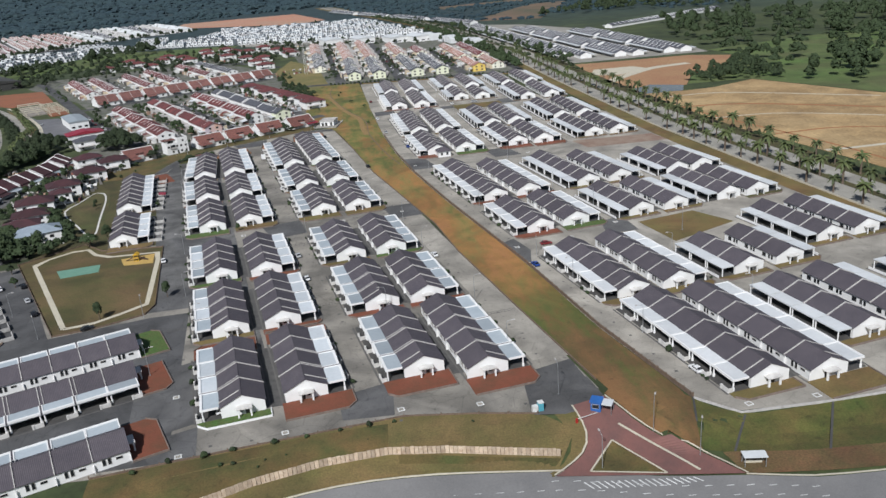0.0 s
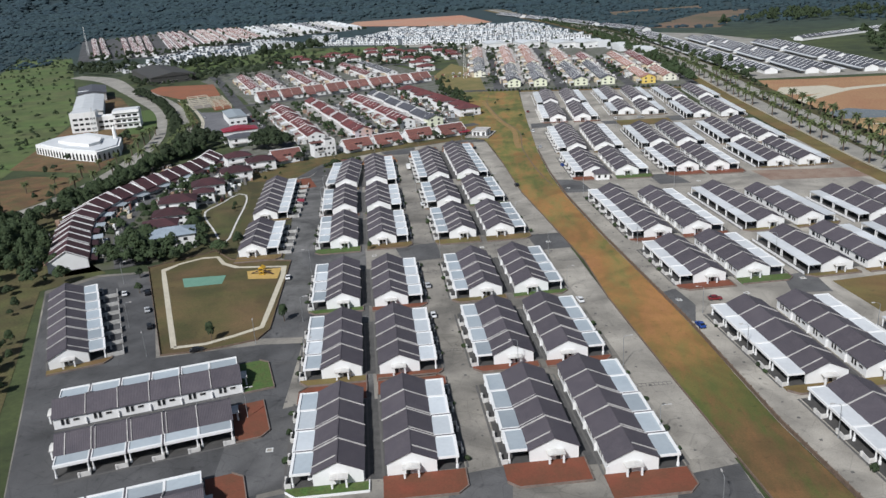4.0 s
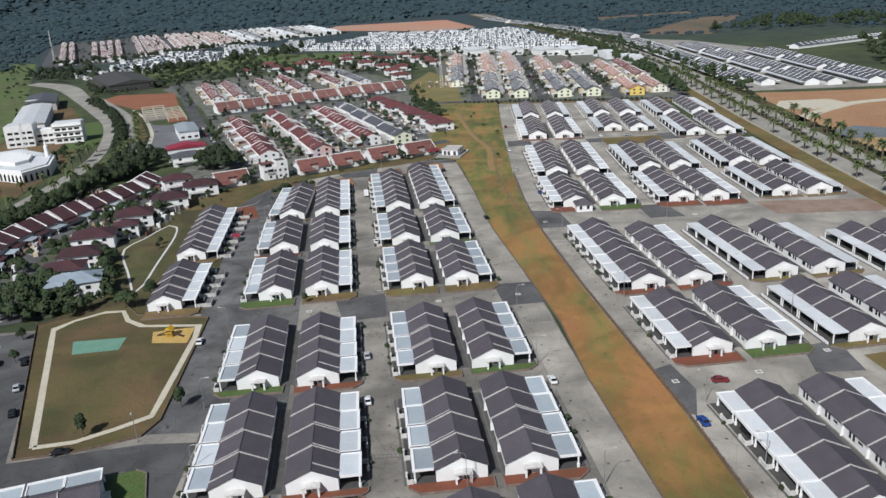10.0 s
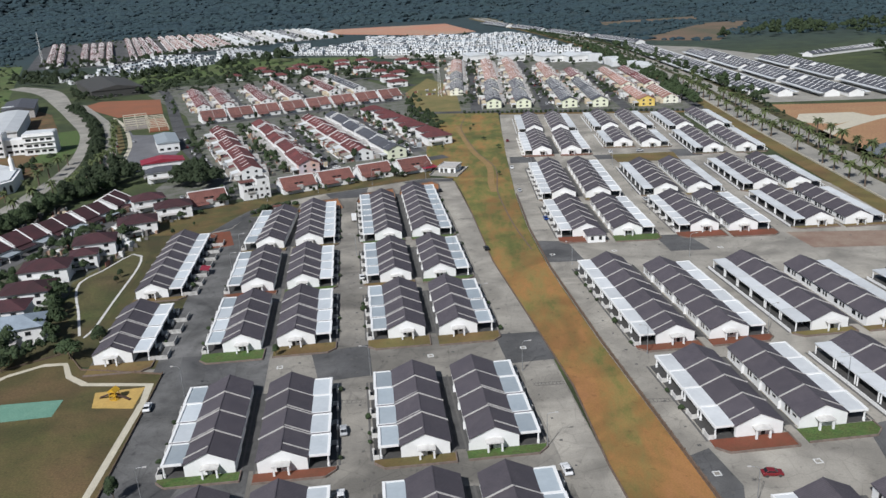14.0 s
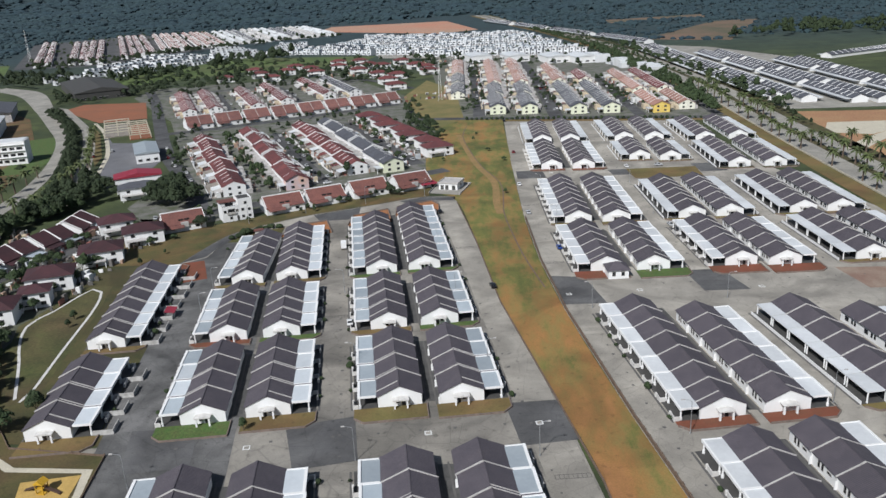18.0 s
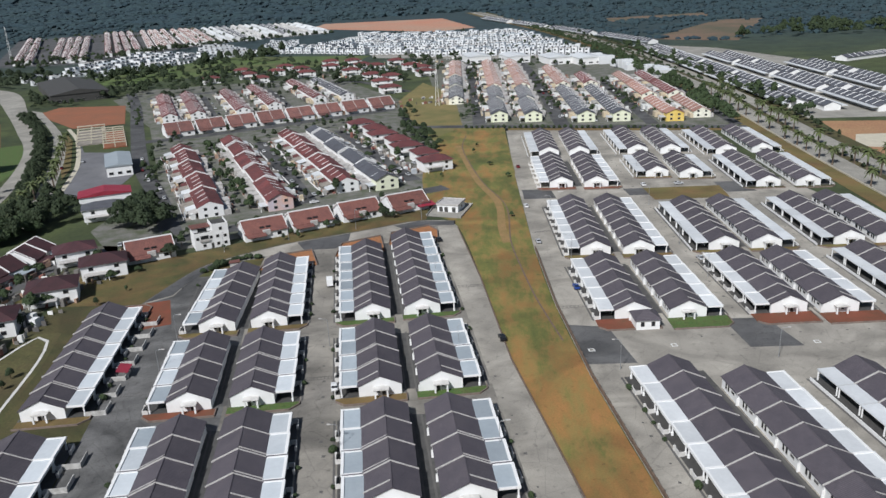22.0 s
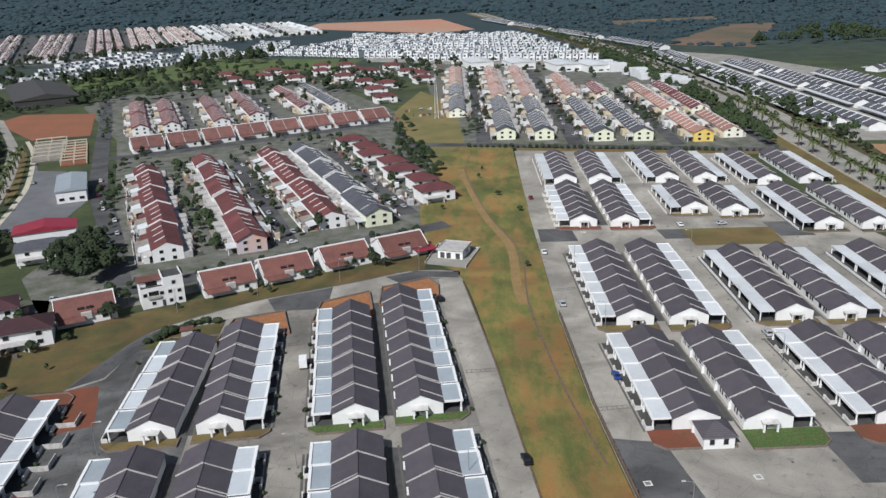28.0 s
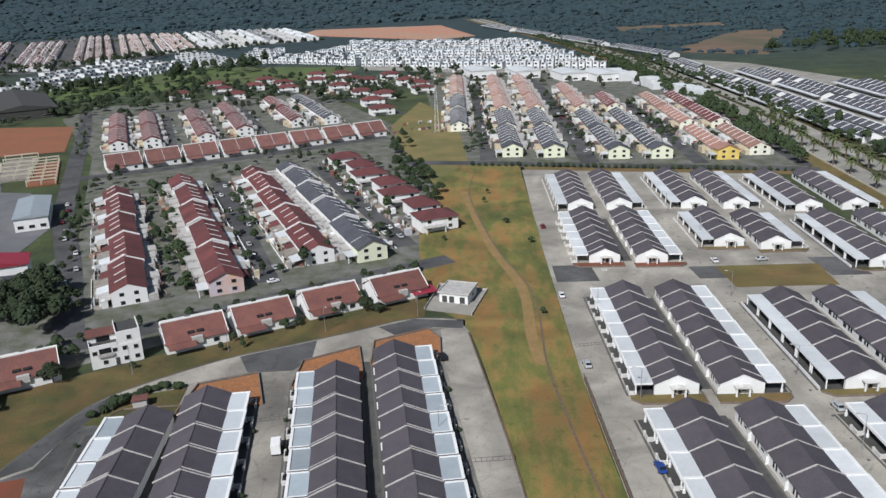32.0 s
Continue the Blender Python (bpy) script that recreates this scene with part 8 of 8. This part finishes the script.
# ---- yards of the older estates ----
def clutter(x, y, skew, length, near, far, n, seed, label="sheds, awnings and walls crowded in narrow yards"):
    """Small sheds, tanks, awnings and walls on both sides of a terrace, between two distances from its ridge."""
    rnd = random.Random(seed)
    bm = bmesh.new()
    a = radians(skew)
    for _ in range(n):
        s = rnd.choice((-1, 1))
        u, d = s * rnd.uniform(near, far), rnd.uniform(0, length)
        w, l, h = rnd.uniform(0.4, 2.4), rnd.uniform(0.5, 3.2), rnd.uniform(0.5, 2.8)
        if rnd.random() < 0.3:
            w, h = 0.25, rnd.uniform(1.0, 1.8)
        elif rnd.random() < 0.3:
            l, h = 0.25, rnd.uniform(1.0, 1.8)
        x0 = x + math.cos(a) * u - math.sin(a) * d
        y0 = y + math.sin(a) * u + math.cos(a) * d
        vs = []
        for z in (0.0, h):
            for p, q in ((-w, -l), (w, -l), (w, l), (-w, l)):
                lift = 0.25 * (p > 0) * (z > 0)
                vs.append(bm.verts.new((x0 + (math.cos(a) * p - math.sin(a) * q) / 2, y0 + (math.sin(a) * p + math.cos(a) * q) / 2, z + lift)))
        for f in ((3, 2, 1, 0), (4, 5, 6, 7), (0, 1, 5, 4), (1, 2, 6, 5), (2, 3, 7, 6), (3, 0, 4, 7)):
            bm.faces.new([vs[i] for i in f])
    tagged(new("yard_clutter", mesh("yard_clutter", bm, M_CLUTTER)), label, "clutter", kind="stuff")


for k, (x, y, ln) in enumerate(((-103, 535, 138), (-77, 549, 138), (-48, 568, 138), (-32.5, 577, 138), (-8, 601, 140))):
    clutter(x, y, 24, ln, 6.0, 11.5, 170, 100 + k)
for k, (x, y, ln) in enumerate(((-205, 775, 118), (-187, 783, 125), (-156, 792, 125), (-137, 812, 125), (-107, 838, 118), (-86, 845, 118))):
    clutter(x, y, 22.5, ln, 5.5, 10, 130, 120 + k)
for k, (x, y, ln) in enumerate(((29, 750, 250), (52, 746, 250), (85, 736, 200), (108, 734, 200), (140, 730, 165), (159, 730, 165), (0, 805, 150))):
    clutter(x, y, 0.5, ln, 5.5, 10.5, int(ln * 1.1), 140 + k)
for k, (x, y, ln) in enumerate(((-160, 320, 100), (-165, 400, 90), (-140, 400, 70), (-150, 440, 60))):
    clutter(x, y, 15 - 10 * k, ln, 3, 16, 120, 160 + k)
clutter(-120, 770, -60, 150, 7.5, 11, 90, 171)
clutter(-140, 1030, -80, 180, 5, 60, 200, 172)
rnd = random.Random(77)
for a, b, n in (((-62, 556), (-120, 690), 9), ((-17, 590), (-74, 722), 8), ((-120, 530), (-172, 640), 7), ((70, 735), (72, 900), 7), ((18, 745), (19, 900), 7), ((124, 735), (126, 860), 5), ((-171, 780), (-215, 890), 5), ((-122, 815), (-165, 915), 5)):
    for i in range(n):
        t = (i + rnd.random() * 0.7) / n
        side = rnd.choice((-2.2, 2.2))
        car(a[0] + (b[0] - a[0]) * t + side, a[1] + (b[1] - a[1]) * t, math.degrees(math.atan2(b[1] - a[1], b[0] - a[0])), rnd.choice(("white", "silver", "black", "dark red", "white")))


def garden_shed():
    e = new("shed")
    part("wall", boxes((-1.6, -1.3, 0, 1.6, 1.3, 2.1)), M_PARAPET, e)
    bm = bmesh.new()
    prism(bm, [(-1.9, 2.1), (1.9, 2.3), (1.9, 2.4), (-1.9, 2.2)], "y", -1.6, 1.6)
    part("roof", bm, M_SEMI, e, "faded orange-red sheet roof")
    e.matrix_basis = pose(-75.5, 471.5, 0, 0, 0, 15)
    tagged(e, "small garden shed with orange-red sheet roof", "shed")


garden_shed()
for i in range(16):
    t = i / 15
    bush(-85 + 17 * t + rnd.uniform(-0.6, 0.6), 467 + 13 * min(1, t * 1.6) + rnd.uniform(-0.6, 0.6), rnd.uniform(1.3, 2.1), "overgrown green hedge shrub behind a terrace")
for x, y, s in ((-103, 484, 1.25), (-46, 516, 0.5), (-34, 524, 0.6), (-28.5, 529, 0.8), (-62, 506, 0.45), (-85, 491, 0.4), (-110, 470, 0.5), (-116, 462, 0.6), (-107, 452, 0.35), (-112, 440, 0.4)):
    tree(x, y, s)
# front yards of the western rows: a dividing wall and a front wall for each house
M_YARDWALL = material("grey_yard_wall", (0.5, 0.49, 0.47), 0.85, (0.3, 0.29, 0.27), 0.5, 0.7, 4.0, 0.1)
for x, y, sk, n, unit in ((-87.2, 323.3, 8.5, 4, UNIT), (-94.2, 370.6, 8.5, 7, UNIT), (-116.5, 237.0, 27.0, 7, 58 / 7)):
    a = radians(sk)
    for i in range(n):
        bm = bmesh.new()
        u, d = HALF + PORCH, i * unit
        prism(bm, [(u, d), (u + 4.6, d), (u + 4.6, d + unit * 0.55), (u + 4.4, d + unit * 0.55), (u + 4.4, d + 0.2), (u, d + 0.2)], "z", -0.1, 1.25)
        w = new("yard_wall", mesh("yard_wall", bm, M_YARDWALL))
        w.matrix_basis = Matrix.Translation((x, y, 0)) @ Matrix.Rotation(a - radians(1.5), 4, "Z")
        tagged(w, "grey plastered wall round a small front yard", "wall", "front yard walls")


# coloured end walls and awnings of the older estates
def end_house(x, y, turn, wall, roof, label, w=7.6, half=5.5, eave=5.2, ridge=7.6):
    e = new("house")
    bm = bmesh.new()
    prism(bm, [(-half, 0), (half, 0), (half, eave), (0, ridge - 0.15), (-half, eave)], "y", -w / 2, w / 2)
    part("wall", bm, wall, e)
    bm = bmesh.new()
    k = (ridge - eave) / half
    for s in (-1, 1):
        prism(bm, [(0, ridge), (s * (half + 0.5), eave - 0.5 * k), (s * (half + 0.5), eave - 0.5 * k + 0.2), (0, ridge + 0.2)], "y", -w / 2 - 0.5, w / 2 + 0.3)
    part("roof", bm, roof, e)
    for px in (-2.4, 2.4):
        for pz in (1.0, 3.6):
            window(e, px, -w / 2, pz, 1.5, 1.2, "-y")
    part("porch_roof", boxes((-half - 3.6, -w / 2 + 0.4, 2.6, -half - 0.05, w / 2 - 0.6, 2.8)), M_PORCHW, e)
    for py in (-w / 2 + 0.7, w / 2 - 0.9):
        part("porch_post", boxes((-half - 3.4, py - 0.12, 0, -half - 3.16, py + 0.12, 2.6)), M_WHITE, e)
    e.matrix_basis = Matrix.Translation((x, y, 0)) @ Matrix.Rotation(radians(turn), 4, "Z")
    return tagged(e, label, "house", "end houses")


PEACH = material("peach_paint", (0.62, 0.36, 0.24), 0.85, (0.5, 0.45, 0.5), 0.5, 0.2, 4.0, 0.05, grit=0.06)
YELLOW = material("yellow_house_paint", (0.7, 0.53, 0.16), 0.85, (0.6, 0.42, 0.1), 0.5, 0.3, 4.0, 0.05, grit=0.06)
LIME = material("lime_paint", (0.68, 0.7, 0.52), 0.85, (0.62, 0.63, 0.5), 0.5, 0.3, 4.0, 0.05, grit=0.06)
end_house(-75.4, 545.3, 24, PEACH, M_RED, "peach and pale blue end house with red tiled roof")
end_house(139, 711.5, 0.5, YELLOW, M_ORANGE, "bright yellow end house with faded orange roof")
end_house(-30.9, 573.3, 24, LIME, M_GREYR, "pale lime end house with grey tiled roof")
for x, y in ((30, 731.8), (52, 727.8), (85, 719.8), (107, 717.8)):
    end_house(x, y, 0.5, LIME, M_GREYR, "pale lime end house with grey tiled roof")
for x, y, t, size in ((-13, 541, -62, 1.0), (-78, 512, -62, 0.8), (-89.5, 391, 8, 0.62)):
    e = new("awning")
    bm = bmesh.new()
    prism(bm, [(-2.5, 2.6), (2.5, 2.1), (2.5, 2.2), (-2.5, 2.7)], "y", -4, 4)
    part("canopy", bm, bpy.data.materials["crimson_sheet"], e)
    for px, py in ((-2.3, -3.7), (-2.3, 3.7), (2.3, -3.7), (2.3, 3.7)):
        part("post", boxes((px - 0.07, py - 0.07, 0, px + 0.07, py + 0.07, 2.1)), M_STEEL, e)
    e.matrix_basis = Matrix.Translation((x, y, 0)) @ Matrix.Rotation(radians(t), 4, "Z") @ Matrix.Translation((6.5, 0, 0)) @ Matrix.Diagonal((size, size, 1, 1))
    tagged(e, "crimson sheet awning on steel posts beside a house", "awning")
rnd = random.Random(5)
for p, q, n in (((-116, 520), (-170, 640), 12), ((-88, 545), (-146, 685), 22), ((-118, 503), (-10, 560), 22), ((-60, 740), (-120, 760), 6), ((-45, 600), (-95, 710), 10), ((0, 590), (-50, 740), 18), ((-222, 760), (-275, 880), 16), ((-170, 930), (-60, 960), 14), ((8, 735), (10, 900), 14), ((42, 745), (42, 900), 12), ((96, 735), (97, 880), 14), ((149, 722), (150, 860), 10), ((70, 720), (72, 900), 10)):
    woods("wood", [(p[0] + (q[0] - p[0]) * (i + rnd.random()) / n + rnd.uniform(-3, 3), p[1] + (q[1] - p[1]) * (i + rnd.random()) / n + rnd.uniform(-3, 3), rnd.uniform(0.3, 0.7)) for i in range(n)], "garden trees and shrubs between terraces")


# small drain covers along the street centres
bm = bmesh.new()
for x0, y0, x1, y1 in ((0.5, 190, -33, 410), (45, 185, 12, 400), (-46, 190, -62, 300), (-70, 340, -84, 440), (75, 165, 45, 370), (47, 400, 42, 640), (85, 420, 82, 640), (128, 420, 126, 640), (-40, 167, 40, 164), (-60, 318, 30, 326), (65, 405, 160, 408)):
    n = int(math.dist((x0, y0), (x1, y1)) / 9)
    for i in range(n):
        t = (i + rnd.uniform(0.2, 0.8)) / n
        x, y, r0 = x0 + (x1 - x0) * t + rnd.uniform(-0.4, 0.4), y0 + (y1 - y0) * t, rnd.uniform(0.22, 0.4)
        box(bm, x - r0, y - r0, 0.0, x + r0, y + r0, 0.03)
tagged(new("drain_cover", mesh("drain_cover", bm, M_STAIN)), "small dark drain covers set in concrete streets", "drain cover", kind="stuff")
